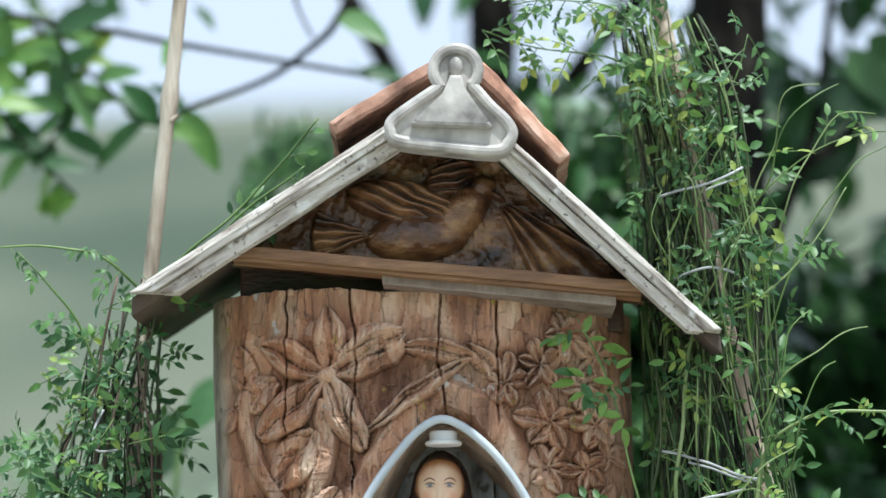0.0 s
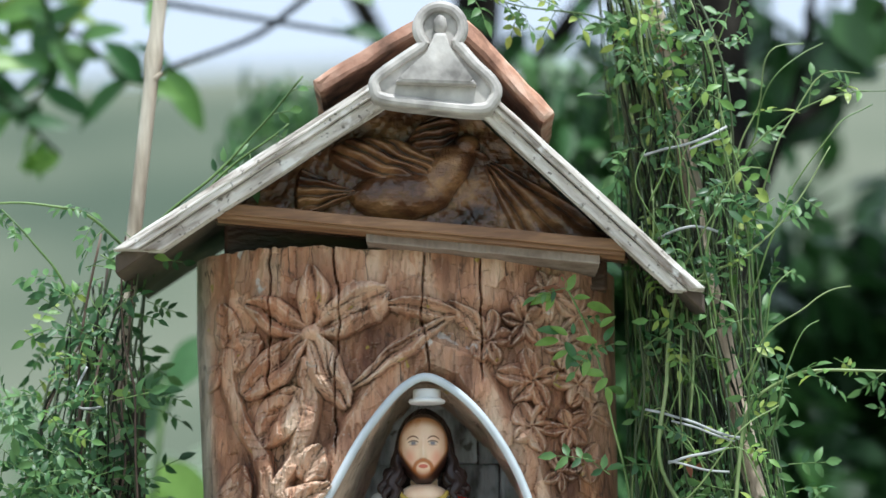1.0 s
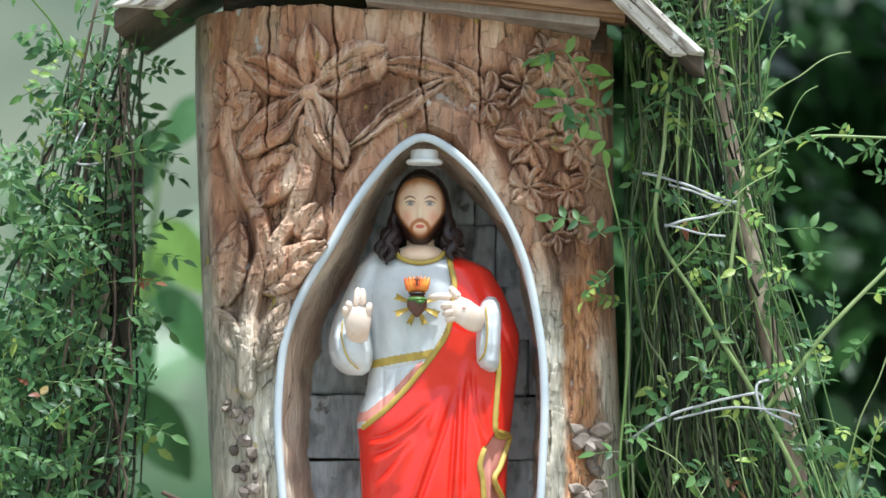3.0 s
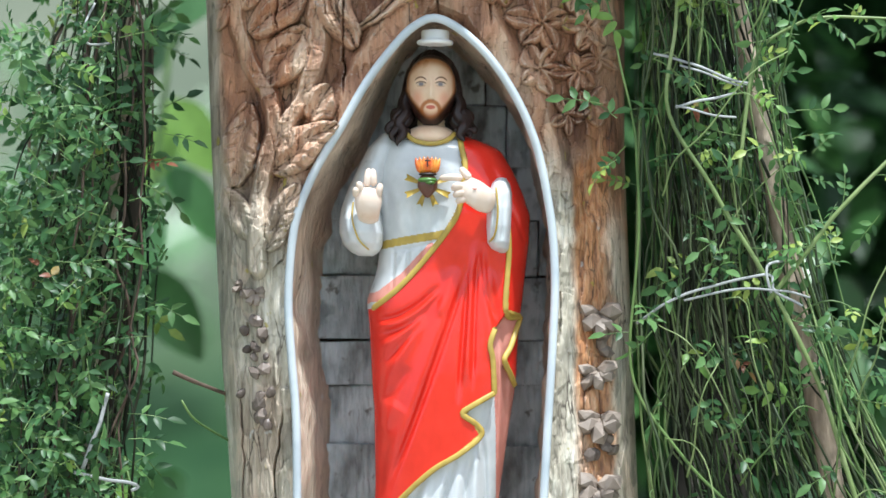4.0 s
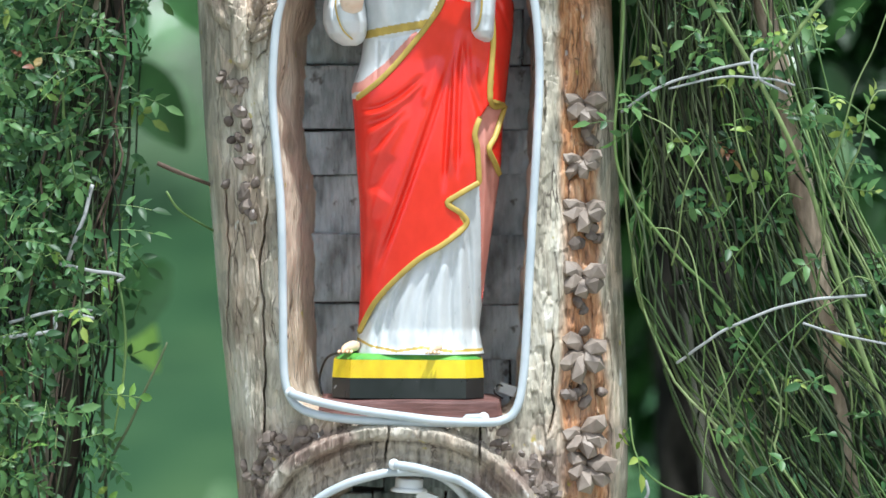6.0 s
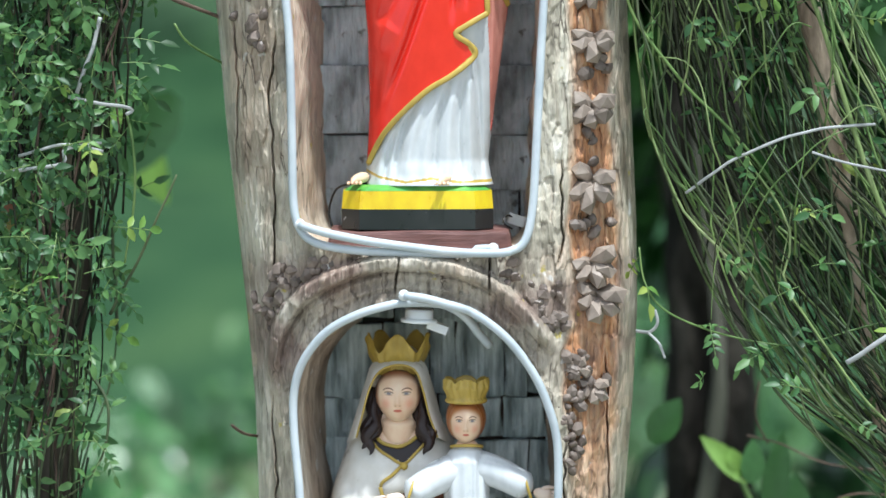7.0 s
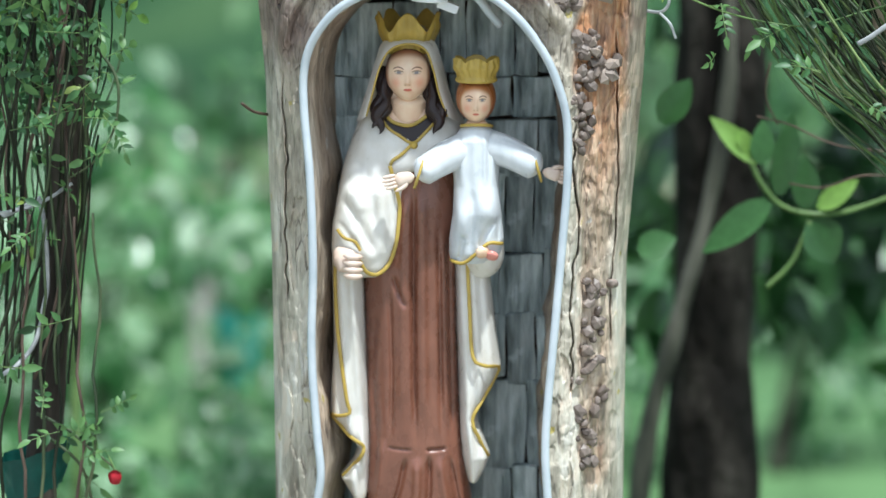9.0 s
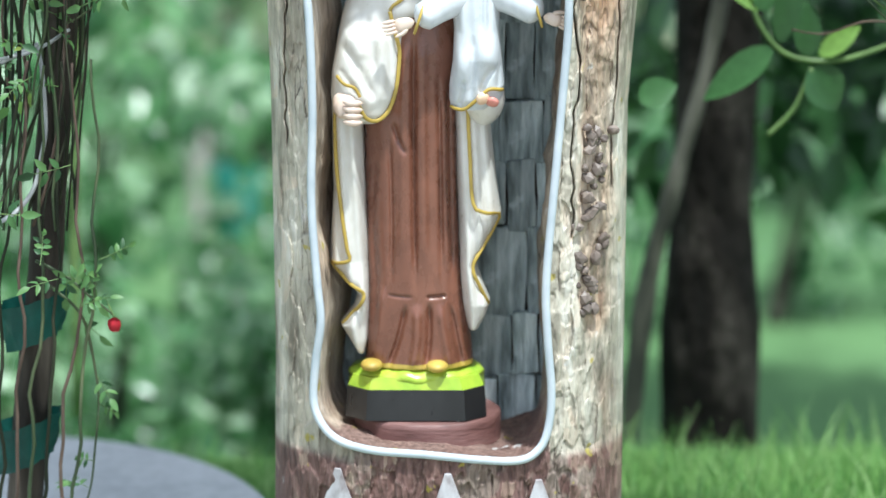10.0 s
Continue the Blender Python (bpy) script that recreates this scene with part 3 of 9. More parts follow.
BAND = ((-0.176, 0.832), (-0.167, 0.868), (-0.140, 0.904), (-0.095, 0.930), (-0.050, 0.940), (0.000, 0.936), (0.040, 0.923), (0.068, 0.903), (0.092, 0.874), (0.108, 0.846))


def facets(x, z, wide, tall, seed):
    """Flat chisel strokes: the height of each stroke's tilted face, and a random number of its own."""
    u, w = x / wide, z / tall
    iu, iw = np.floor(u), np.floor(w)
    best, high, own = np.full(x.shape, 9.0), np.zeros(x.shape), np.zeros(x.shape)
    for du in (-1, 0, 1):
        for dw in (-1, 0, 1):
            cu, cw = iu + du, iw + dw
            pu, pw = cu + 0.15 + 0.7 * lattice(cu, cw, seed), cw + 0.15 + 0.7 * lattice(cu, cw, seed + 1)
            r = np.hypot(u - pu, w - pw)
            tilt = (lattice(cu, cw, seed + 2) - 0.5) * (u - pu) + (lattice(cu, cw, seed + 3) - 0.5) * (w - pw)
            h = lattice(cu, cw, seed + 4) - 0.5 + 1.6 * tilt
            high, own = np.where(r < best, h, high), np.where(r < best, lattice(cu, cw, seed + 5), own)
            best = np.minimum(best, r)
    return high, own


def carve(x, z):
    """Depth of the carving (inward positive) and the colour zones, over the front face."""
    grain = fbm(x * 55, z * 9, 3, 4) - 0.5
    adze = vnoise(x * 70 + 3 * vnoise(x * 20, z * 20, 5), z * 38, 7) - 0.5
    chip = np.floor(vnoise(x * 95 + 2 * vnoise(x * 30, z * 30, 6), z * 60, 8) * 4) / 4 - 0.5
    wx, wz = x + 0.006 * (vnoise(x * 60, z * 25, 15) - 0.5), z + 0.02 * (vnoise(x * 40, z * 18, 16) - 0.5)
    hewn, tint = facets(wx, wz, 0.015, 0.046, 201)
    nip, tint2 = facets(wx, wz, 0.0065, 0.017, 231)
    d = 0.007 * grain + 0.002 * adze + 0.0042 * hewn + 0.0018 * nip
    wob = 0.012 * (fbm(x * 18, z * 18, 11, 3) - 0.5)
    # sunk ground of the flower panel, above the pointed arch
    l, r = edges_at(z)
    panel = smoothstep(z + wob, 1.40, 1.46) * (1 - smoothstep(z + wob, 1.70, 1.735))
    panel *= smoothstep(x - l + wob, 0.012, 0.035)
    d = d + 0.019 * panel + 0.007 * panel * (vnoise(x * 60, z * 45, 17) - 0.5) + 0.004 * panel * chip
    up = relief(x, z)
    d = d - up + 0.0010 * (vnoise(x * 240, z * 130, 71) - 0.5)
    # rim left standing round the pointed arch and round the lower arch
    rim = capsule_bump(x, z, [(-0.185, 1.42), (-0.135, 1.52), (-0.07, 1.625), (-0.02, 1.672), (0.025, 1.655), (0.085, 1.56), (0.128, 1.44)], 0.026)
    d = d - 0.018 * np.clip(rim * 1.8, 0, 1) * panel
    # two ribs and a groove over the lower arch
    fade = smoothstep(z, 0.80, 0.87) * (1 - 0.999 * smoothstep(x, 0.10, 0.125))
    ridge = fade * capsule_bump(x, z, spline(RIB, 40).tolist(), 0.0112)
    band = fade * capsule_bump(x, z, spline(BAND, 40).tolist(), 0.0115)
    nick = 0.75 + 0.35 * vnoise(x * 70, z * 70, 19)
    d = d + 0.010 * fade * capsule_bump(x, z, spline(BAND, 40).tolist(), 0.020) - 0.017 * np.clip(1.7 * ridge, 0, 1) ** 0.6 * nick - 0.007 * np.clip(2 * band, 0, 1) ** 0.8 * nick
    # raw channel beside the opening
    path = np.interp(z, (0.25, 0.6, 0.75, 0.95, 1.2, 1.5), (0.163, 0.160, 0.165, 0.168, 0.163, 0.160))
    half = np.interp(z, (0.3, 0.55, 0.8, 1.0, 1.45), (0.016, 0.019, 0.030, 0.027, 0.022))
    ch = (1 - smoothstep(np.abs(x - path) + 1.6 * wob + 0.006 * (vnoise(x * 50, z * 22, 23) - 0.5), half * 0.60, half * 1.25)) * smoothstep(z, 0.33, 0.37) * (1 - smoothstep(z, 1.44, 1.52))
    d = d + 0.010 * ch + 0.006 * ch * (fbm(x * 60, z * 40, 21, 3) - 0.5) * 2
    # shallow channel on the other side
    path2 = np.interp(z, (0.9, 1.1, 1.3, 1.4), (-0.195, -0.203, -0.212, -0.215))
    ch2 = (1 - smoothstep(np.abs(x - path2) + wob, 0.012, 0.022)) * smoothstep(z, 0.98, 1.02) * (1 - smoothstep(z, 1.38, 1.44))
    d = d + 0.006 * ch2
    # drying cracks
    for cx, z0, z1 in ((-0.188, 1.62, 1.80), (0.040, 1.63, 1.78), (-0.018, 1.64, 1.79), (-0.118, 1.55, 1.80), (0.128, 0.95, 1.06), (-0.20, 0.35, 0.50), (-0.185, 0.90, 1.20), (0.135, 0.45, 0.75), (0.182, 0.50, 0.85), (-0.186, 0.55, 0.80), (-0.228, 1.02, 1.22), (-0.045, 0.92, 0.97), (0.05, 0.92, 0.97)):
        wx = cx + 0.012 * (vnoise(z * 14, z * 0 + cx * 90, 31) - 0.5) + 0.004 * (vnoise(z * 70, z * 0 + cx * 90, 32) - 0.5)
        d = d + 0.014 * (1 - smoothstep(np.abs(x - wx), 0.0004, 0.0016)) * smoothstep(z, z0, z0 + 0.02) * (1 - smoothstep(z, z1 - 0.02, z1 + 0.02))
    # painted foot, slightly proud
    foot = 1 - smoothstep(z + 1.6 * wob + 0.006 * np.sign(np.abs(x) - 0.11), 0.208, 0.222)
    foot = foot * (1 - 0.30 * smoothstep(fbm(x * 40, z * 22, 111, 4) + 0.8 * (z - 0.12), 0.63, 0.70))
    d = d - 0.004 * foot
    mott = fbm(x * 9, z * 5, 41, 4)
    red = smoothstep(z + 0.35 * (mott - 0.5), 1.36, 1.52) * 0.92 + 0.25 * smoothstep(mott, 0.55, 0.7) * smoothstep(z, 0.8, 1.0)
    red = red * (1 - 0.75 * smoothstep(l - x, -0.03, -0.008)) * (1 - 0.12 * smoothstep(up, 0.004, 0.014))
    orange = (1 - smoothstep(up, 0.002, 0.006)) * np.clip(ch * (0.60 + 1.0 * smoothstep(fbm(x * 30, z * 14, 51, 3), 0.42, 0.66)) + 0.4 * smoothstep(x, 0.135, 0.165) * smoothstep(fbm(x * 22, z * 6, 61, 3), 0.52, 0.62) * (1 - foot), 0, 0.9)
    orange = np.clip(1.1 * orange, 0, 0.85) * (0.28 + 0.72 * smoothstep(z + 0.2 * (mott - 0.5), 0.66, 0.84)) * (1 - 0.8 * smoothstep(x - r + 1.5 * wob, -0.034, -0.016))
    stain = smoothstep(z + 2 * wob, 0.78, 0.86) * (1 - smoothstep(z + 2 * wob, 0.945, 0.985)) * (0.25 + 0.45 * smoothstep(fbm(x * 16, z * 22, 101, 3), 0.35, 0.65)) * (1 - orange)
    wash = 0.5 * smoothstep(x + wob, 0.150, 0.175) * (1 - smoothstep(z + 3 * wob, 0.26, 0.36)) * smoothstep(fbm(x * 30, z * 12, 121, 3), 0.40, 0.60)
    # varnish-dark ground, pale high carving: relief shading put into the chip tint
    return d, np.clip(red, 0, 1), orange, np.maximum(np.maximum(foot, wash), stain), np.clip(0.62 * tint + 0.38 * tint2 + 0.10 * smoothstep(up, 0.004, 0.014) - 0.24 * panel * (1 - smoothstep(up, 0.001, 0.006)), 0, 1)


def log_mesh():
    cols, back = 440, 40
    s = np.linspace(-1, 1, cols)
    s = 0.45 * s + 0.55 * np.sin(s * math.pi / 2)
    zt = np.interp(np.linspace(0, 1, 1300), (0, 0.58, 1), (0, 0.755, 1))
    rows = len(zt)
    S, V = np.meshgrid(s, zt)
    top = 1.787 - 0.012 * (S > -0.35) * (S + 0.35) + 0.006 * (vnoise(S * 9, V * 0, 4) - 0.5) + 0.003 * (vnoise(S * 40, V * 0, 14) - 0.5)
    Z = -0.02 + V * (top + 0.02)
    l, r = edges_at(Z)
    X = (l + r) / 2 + S * (r - l) / 2
    cell = 0.0013
    inn = np.zeros(X.shape, bool)
    for pts in (UPPER, LOWER):
        loop = spline(pts, 900, True)
        near = np.zeros(X.shape, bool)
        lo, hi = loop.min(0) - 0.01, loop.max(0) + 0.01
        pick = (X > lo[0]) & (X < hi[0]) & (Z > lo[1]) & (Z < hi[1])
        inn[pick] |= within(X[pick], Z[pick], loop[::4])
        idx = np.argwhere(pick)
        xs, zs = X[pick], Z[pick]
        for k in range(0, len(xs), 4000):
            d = np.hypot(xs[k:k + 4000, None] - loop[None, ::2, 0], zs[k:k + 4000, None] - loop[None, ::2, 1])
            j = d.argmin(1)
            close = d[np.arange(len(j)), j] < cell * 0.62
            for (i0, i1), jj in zip(idx[k:k + 4000][close], j[close]):
                X[i0, i1], Z[i0, i1] = loop[2 * jj]
    d, red, orange, foot, chips = carve(X, Z)
    Y = face_y(X, Z) + d * (1 - np.abs(S) ** 8)
    verts = np.stack([X, Y, Z], -1).reshape(-1, 3)
    n = rows * cols
    i, j = np.meshgrid(np.arange(rows - 1), np.arange(cols - 1), indexing="ij")
    quad = np.stack([i * cols + j, i * cols + j + 1, (i + 1) * cols + j + 1, (i + 1) * cols + j], -1).reshape(-1, 4)
    quad = quad[inn.reshape(-1)[quad].sum(1) <= 2]
    zone = np.stack([red, orange, foot, np.ones_like(red)], -1).reshape(-1, 4)
    # rounded back, coarser
    step = np.unique(np.r_[np.arange(0, rows, 10), rows - 1])
    ang = np.linspace(math.pi / 2, 1.5 * math.pi, back)
    bv = []
    for k in step:
        zz = Z[k, 0]
        l0, r0 = edges_at(zz)
        for a in ang:
            x = (l0 + r0) / 2 + math.sin(a) * (r0 - l0) / 2
            bv.append((x, MID - math.cos(a) * BACK + 0.006 * (vnoise(a * 6, zz * 4, 9) - 0.5), Z[k, cols - 1] if a < math.pi else zz))
    bf = np.array(grid_faces(len(step), back)) + n
    capped = [tuple((rows - 1) * cols + np.arange(cols)) + tuple(n + (len(step) - 1) * back + np.arange(1, back - 1))]
    me = bpy.data.meshes.new("log")
    me.from_pydata(np.vstack([verts, bv]).tolist(), [], quad.tolist() + bf.tolist() + [tuple(int(v) for v in c) for c in capped])
    me.polygons.foreach_set("use_smooth", [True] * len(me.polygons))
    full = np.vstack([zone, np.tile([0.25, 0, 0, 1], (len(bv), 1))])
    for k, (x, y, z) in enumerate(bv):
        full[n + k, 2] = 1.0 if z < 0.216 else 0.0
    at = me.attributes.new("zone", "FLOAT_COLOR", "POINT")
    at.data.foreach_set("color", full.astype(np.float32).ravel())
    at = me.attributes.new("chip", "FLOAT", "POINT")
    at.data.foreach_set("value", np.r_[chips.ravel(), np.full(len(bv), 0.5)].astype(np.float32))
    me.update()
    return me


shrine = thing("log_shrine", "hollowed log shrine with two arched niches and gabled roof", "shrine")
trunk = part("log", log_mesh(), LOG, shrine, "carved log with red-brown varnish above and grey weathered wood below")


def niche_wall(pts, seed):
    """The hewn inner side of a niche, from the front edge back to the boards."""
    loop = spline(pts, 260, True)
    depth = 14
    mid = (loop.min(0) + loop.max(0)) / 2
    verts, zone = [], []
    for k in range(depth):
        f = k / (depth - 1)
        for i, (x, z) in enumerate(loop):
            y0 = float(face_y(np.array(x), np.array(z))) + 0.004
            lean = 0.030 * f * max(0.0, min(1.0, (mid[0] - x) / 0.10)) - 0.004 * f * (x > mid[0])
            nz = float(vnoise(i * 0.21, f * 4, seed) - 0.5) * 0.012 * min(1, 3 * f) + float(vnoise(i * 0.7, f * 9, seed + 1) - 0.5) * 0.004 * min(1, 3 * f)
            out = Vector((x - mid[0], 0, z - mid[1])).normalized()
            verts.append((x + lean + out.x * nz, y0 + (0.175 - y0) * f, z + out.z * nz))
            # arch shade put into the lower niche's colour, browner towards the back
            arch_shade = 0.0 if seed == 71 else 1.0
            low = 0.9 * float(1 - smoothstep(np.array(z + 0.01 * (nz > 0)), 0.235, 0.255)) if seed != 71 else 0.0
            zone.append((0.18 if z > 1.35 else 0.08, 0.18 * float(vnoise(i * 0.11, f * 2, seed + 3)), max(low, arch_shade * (0.30 * float(vnoise(i * 0.17, f * 3, seed + 4)) + 0.15 * f)), 1))
    n = len(loop)
    faces = [(a, d, c, b) for a, b, c, d in grid_faces(depth, n, True)]
    me = mesh_from("niche_wall", verts, faces)
    at = me.attributes.new("zone", "FLOAT_COLOR", "POINT")
    at.data.foreach_set("color", np.array(zone, np.float32).ravel())
    at = me.attributes.new("chip", "FLOAT", "POINT")
    # upper walls get a paler chip tint for sun, lower ones darker for shade
    at.data.foreach_set("value", np.array([(0.58 if seed == 71 else 0.34) + 0.5 * float(vnoise((k % n) * 0.23, (k // n) * 0.35, seed + 9)) for k in range(len(verts))], np.float32))
    return me


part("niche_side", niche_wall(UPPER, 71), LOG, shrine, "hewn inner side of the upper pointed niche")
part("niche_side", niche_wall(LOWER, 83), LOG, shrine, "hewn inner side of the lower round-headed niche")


def back_board(w, h, seed):
    bm = bmesh.new()
    box(bm, -w / 2, w / 2, -0.008, 0.008, -h / 2, h / 2, 0.0022)
    bmesh.ops.subdivide_edges(bm, edges=[e for e in bm.edges if e.calc_length() > 0.02], cuts=3, use_grid_fill=True)
    roughen(bm, 26, 0.0034, seed)
    return from_bm("back_board", bm)


def board_wall(z0, z1, heights, widths, seed, mat):
    """Rows of grey boards that close the back of a niche, each a board of its own."""
    rnd = random.Random(seed)
    jog = 0.35 if widths[0] > 0.1 else 1.0
    z = z0
    k = 0
    while z < z1:
        h = min(heights[k % len(heights)], z1 - z + 0.01)
        a = -0.20
        while a < 0.155:
            b = min(a + rnd.uniform(*widths), 0.165)
            if b > 0.145:
                b = 0.165
            low, high = jog * rnd.uniform(-0.007, 0.003), jog * rnd.uniform(-0.002, 0.007)
            ob = part("back_board", back_board(b - a - rnd.uniform(0.0004, 0.0016), h - 0.0036 * jog + high - low, seed + k), mat, shrine)
            ob.location = ((a + b) / 2, 0.178 + rnd.uniform(-0.005, 0.005), z + h / 2 + (high + low) / 2)
            ob.rotation_euler = (rnd.uniform(0.0, 0.05), jog * rnd.uniform(-0.008, 0.008), rnd.uniform(-0.04, 0.04))
            a = b
        z += h
        k += 1


board_wall(0.965, 1.66, (0.070, 0.062, 0.078, 0.068, 0.050, 0.074, 0.066, 0.060), (0.17, 0.36), 5, BOARD)
board_wall(0.18, 0.94, (0.085, 0.070, 0.105, 0.080, 0.075, 0.088, 0.064, 0.052), (0.022, 0.075), 9, BOARD_LOW)

# dark sheet added so the gaps between boards show dark
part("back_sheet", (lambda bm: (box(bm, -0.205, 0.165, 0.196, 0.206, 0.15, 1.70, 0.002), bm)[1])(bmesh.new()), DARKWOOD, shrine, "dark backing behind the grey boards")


# ---- the roof ----
APEX = (-0.006, 1.998)


def slope_board(x0, z0, x1, z1, t0, t1, y0, y1, rise, bevel=0.003, cuts=24, rough=0.0015, seed=0, cut_level=False):
    """A board whose upper edge runs from (x0, z0) to (x1, z1), between t0 and t1 below that edge (straight down), from y0 back to y1, rising on the way."""
    bm = bmesh.new()
    d = t1 - t0
    sl = (z1 - z0) / (x1 - x0)
    xe = x0 + (t1 / sl if cut_level else 0)
    xs = x0 + (t0 / sl if cut_level else 0)
    a = [(xs, z0 - t0 + sl * (xs - x0)), (x1, z1 - t0), (x1, z1 - t1), (xe, z0 - t1 + sl * (xe - x0))]
    prism(bm, a, y0, y1, bevel)
    bmesh.ops.subdivide_edges(bm, edges=[e for e in bm.edges if e.calc_length() > 0.05], cuts=cuts // 3, use_grid_fill=True)
    for v in bm.verts:
        v.co.z += rise * (v.co.y - y0) / max(y1 - y0, 1e-6)
    roughen(bm, 45, rough, seed)
    return from_bm("board", bm)


for side, x0, z0, rise in ((0, -0.354, 1.770, 0.030), (1, 0.283, 1.722, 0.045)):
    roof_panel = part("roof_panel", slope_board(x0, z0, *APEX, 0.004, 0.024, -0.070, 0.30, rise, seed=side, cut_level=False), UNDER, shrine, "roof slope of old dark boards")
    fascia = part("fascia_board", slope_board(x0, z0, *APEX, 0.0, 0.017, -0.088, -0.066, 0, 0.002, seed=3 + side, cut_level=True), FASCIA[side], shrine, "sun-bleached grey edge board")
    part("fascia_strip", slope_board(x0, z0, *APEX, 0.0175, 0.034, -0.080, -0.058, 0, 0.002, seed=7 + side, cut_level=True), FASCIA[side], fascia)
    bead = slope_board(x0, z0, *APEX, 0.006, 0.010, -0.0905, -0.085, 0, 0.001, seed=9 + side, cut_level=True)
    part("fascia_bead", bead, FASCIA[side], fascia)

gable = bmesh.new()
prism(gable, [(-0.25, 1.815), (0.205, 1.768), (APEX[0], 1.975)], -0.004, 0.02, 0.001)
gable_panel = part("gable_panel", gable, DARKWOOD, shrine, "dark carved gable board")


def oval(x, z, cx, cz, a, b, turn):
    """Height of a dome over a turned oval, and the place within it."""
    c, s = math.cos(turn), math.sin(turn)
    u, v = ((x - cx) * c + (z - cz) * s) / a, (-(x - cx) * s + (z - cz) * c) / b
    return np.sqrt(np.clip(1 - u * u - v * v, 0, 1)), u, v


def gable_relief():
    """A bird in low relief: body, head, folded and raised wing, fanned tail, and rays falling from above."""
    rows, cols = 170, 360
    v_, u_ = np.meshgrid(np.linspace(0, 1, rows), np.linspace(0, 1, cols), indexing="ij")
    xl, xr = -0.25 + v_ * (APEX[0] + 0.25), 0.205 + v_ * (APEX[0] - 0.205)
    x = xl + (xr - xl) * u_
    z = (1.815 - 0.047 * u_) * (1 - v_) + 1.975 * v_
    h = 0.004 * vnoise(x * 90, z * 70, 12) + 0.003 * vnoise(x * 200, z * 160, 13)
    d, u, v = oval(x, z, -0.044, 1.842, 0.058, 0.028, 0.06)
    body = 0.030 * d + 0.0016 * vnoise(x * 160, z * 160, 14)
    d, u, v = oval(x, z, 0.004, 1.866, 0.050, 0.023, 0.92)
    body = np.maximum(body, 0.027 * d)
    d, u, v = oval(x, z, 0.027, 1.896, 0.016, 0.014, 0.3)
    body = np.maximum(body, 0.025 * d)
    d, u, v = oval(x, z, 0.043, 1.886, 0.011, 0.0045, -0.5)
    body = np.maximum(body, 0.018 * d)
    d, u, v = oval(x, z, -0.062, 1.880, 0.062, 0.025, -0.16)
    wing = d ** 0.6 * (0.022 + 0.012 * np.abs(np.sin((v + 0.7 * u) * 7 + 2.5 * vnoise(x * 45, z * 60, 21))))
    d, u, v = oval(x, z, -0.008, 1.908, 0.030, 0.020, 0.55)
    wing = np.maximum(wing, d ** 0.6 * (0.016 + 0.010 * np.abs(np.sin((u * 0.5 + v) * 6 + 2.0 * vnoise(x * 50, z * 50, 22)))))
    ang, rad = np.arctan2(z - 1.843, -(x + 0.090)), np.hypot(x + 0.090, z - 1.843)
    tail = (np.abs(ang) < 0.42) * (rad < 0.072) * (0.009 + 0.010 * np.abs(np.sin(ang * 15 + 1.2 * vnoise(x * 60, z * 60, 23)))) * smoothstep(0.44 - np.abs(ang), 0, 0.06) * smoothstep(0.074 - rad, 0, 0.006)
    ang, rad = np.arctan2(1.888 - z, x - 0.040), np.hypot(x - 0.040, z - 1.888)
    rays = smoothstep(ang, 0.46, 0.54) * (1 - smoothstep(ang, 1.12, 1.20)) * smoothstep(rad, 0.01, 0.03) * (0.003 + 0.011 * np.abs(np.sin(ang * 15 + 0.7 * vnoise(x * 40, z * 40, 24))) ** 0.6)
    h = np.maximum.reduce([h, body, wing, tail, rays]) + 0.0022 * (np.floor(vnoise(x * 110, z * 90, 25) * 4) / 4 - 0.5)
    y = -0.006 - h
    verts = np.stack([x, y, z], -1).reshape(-1, 3)
    return mesh_from("carved_bird", verts.tolist(), grid_faces(rows, cols))


part("carved_bird", gable_relief(), DOVEWOOD, shrine, "glossy dark relief of a bird carved in the gable")


def batten(x0, z0, x1, z1, h, y0, y1, seed, bevel=0.002):
    bm = bmesh.new()
    prism(bm, [(x0, z0), (x1, z1), (x1, z1 - h), (x0, z0 - h)], y0, y1, bevel)
    bmesh.ops.subdivide_edges(bm, edges=[e for e in bm.edges if e.calc_length() > 0.05], cuts=10, use_grid_fill=True)
    roughen(bm, 40, 0.0012, seed)
    return from_bm("batten", bm)


# dark box added between log and roof, standing in for shade in the gap
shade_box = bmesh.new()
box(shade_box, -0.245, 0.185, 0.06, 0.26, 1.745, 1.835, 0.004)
part("eave_gap_shade", shade_box, DARKWOOD, shrine, "dark filler added to stand in for shade under the roof")
ledger = part("ledger_board", batten(-0.246, 1.8285, 0.200, 1.783, 0.0125, -0.050, -0.010, 1), LEDGER, shrine, "brown batten under the gable")
part("ledger_lip", batten(-0.246, 1.8165, 0.200, 1.771, 0.0045, -0.044, -0.012, 2, 0.001), LEDGER, ledger)
part("support_block", batten(-0.083, 1.802, 0.172, 1.7755, 0.016, -0.030, 0.10, 3), CARVED_GREY, shrine, "grey packing board between log and roof")


def clay_slab(x0, z0, x1, z1, thick, y0, y1, seed):
    bm = bmesh.new()
    dx, dz = x1 - x0, z1 - z0
    n = math.hypot(dx, dz)
    nx, nz = -dz / n * thick, dx / n * thick
    if nz < 0:
        nx, nz = -nx, -nz
    prism(bm, [(x0, z0), (x1, z1), (x1 + nx, z1 + nz), (x0 + nx, z0 + nz)], y0, y1, 0.006)
    bmesh.ops.subdivide_edges(bm, edges=[e for e in bm.edges if e.calc_length() > 0.03], cuts=6, use_grid_fill=True)
    roughen(bm, 28, 0.0020, seed)
    roughen(bm, 130, 0.0022, seed + 1)
    return from_bm("ridge_tile", bm, False)


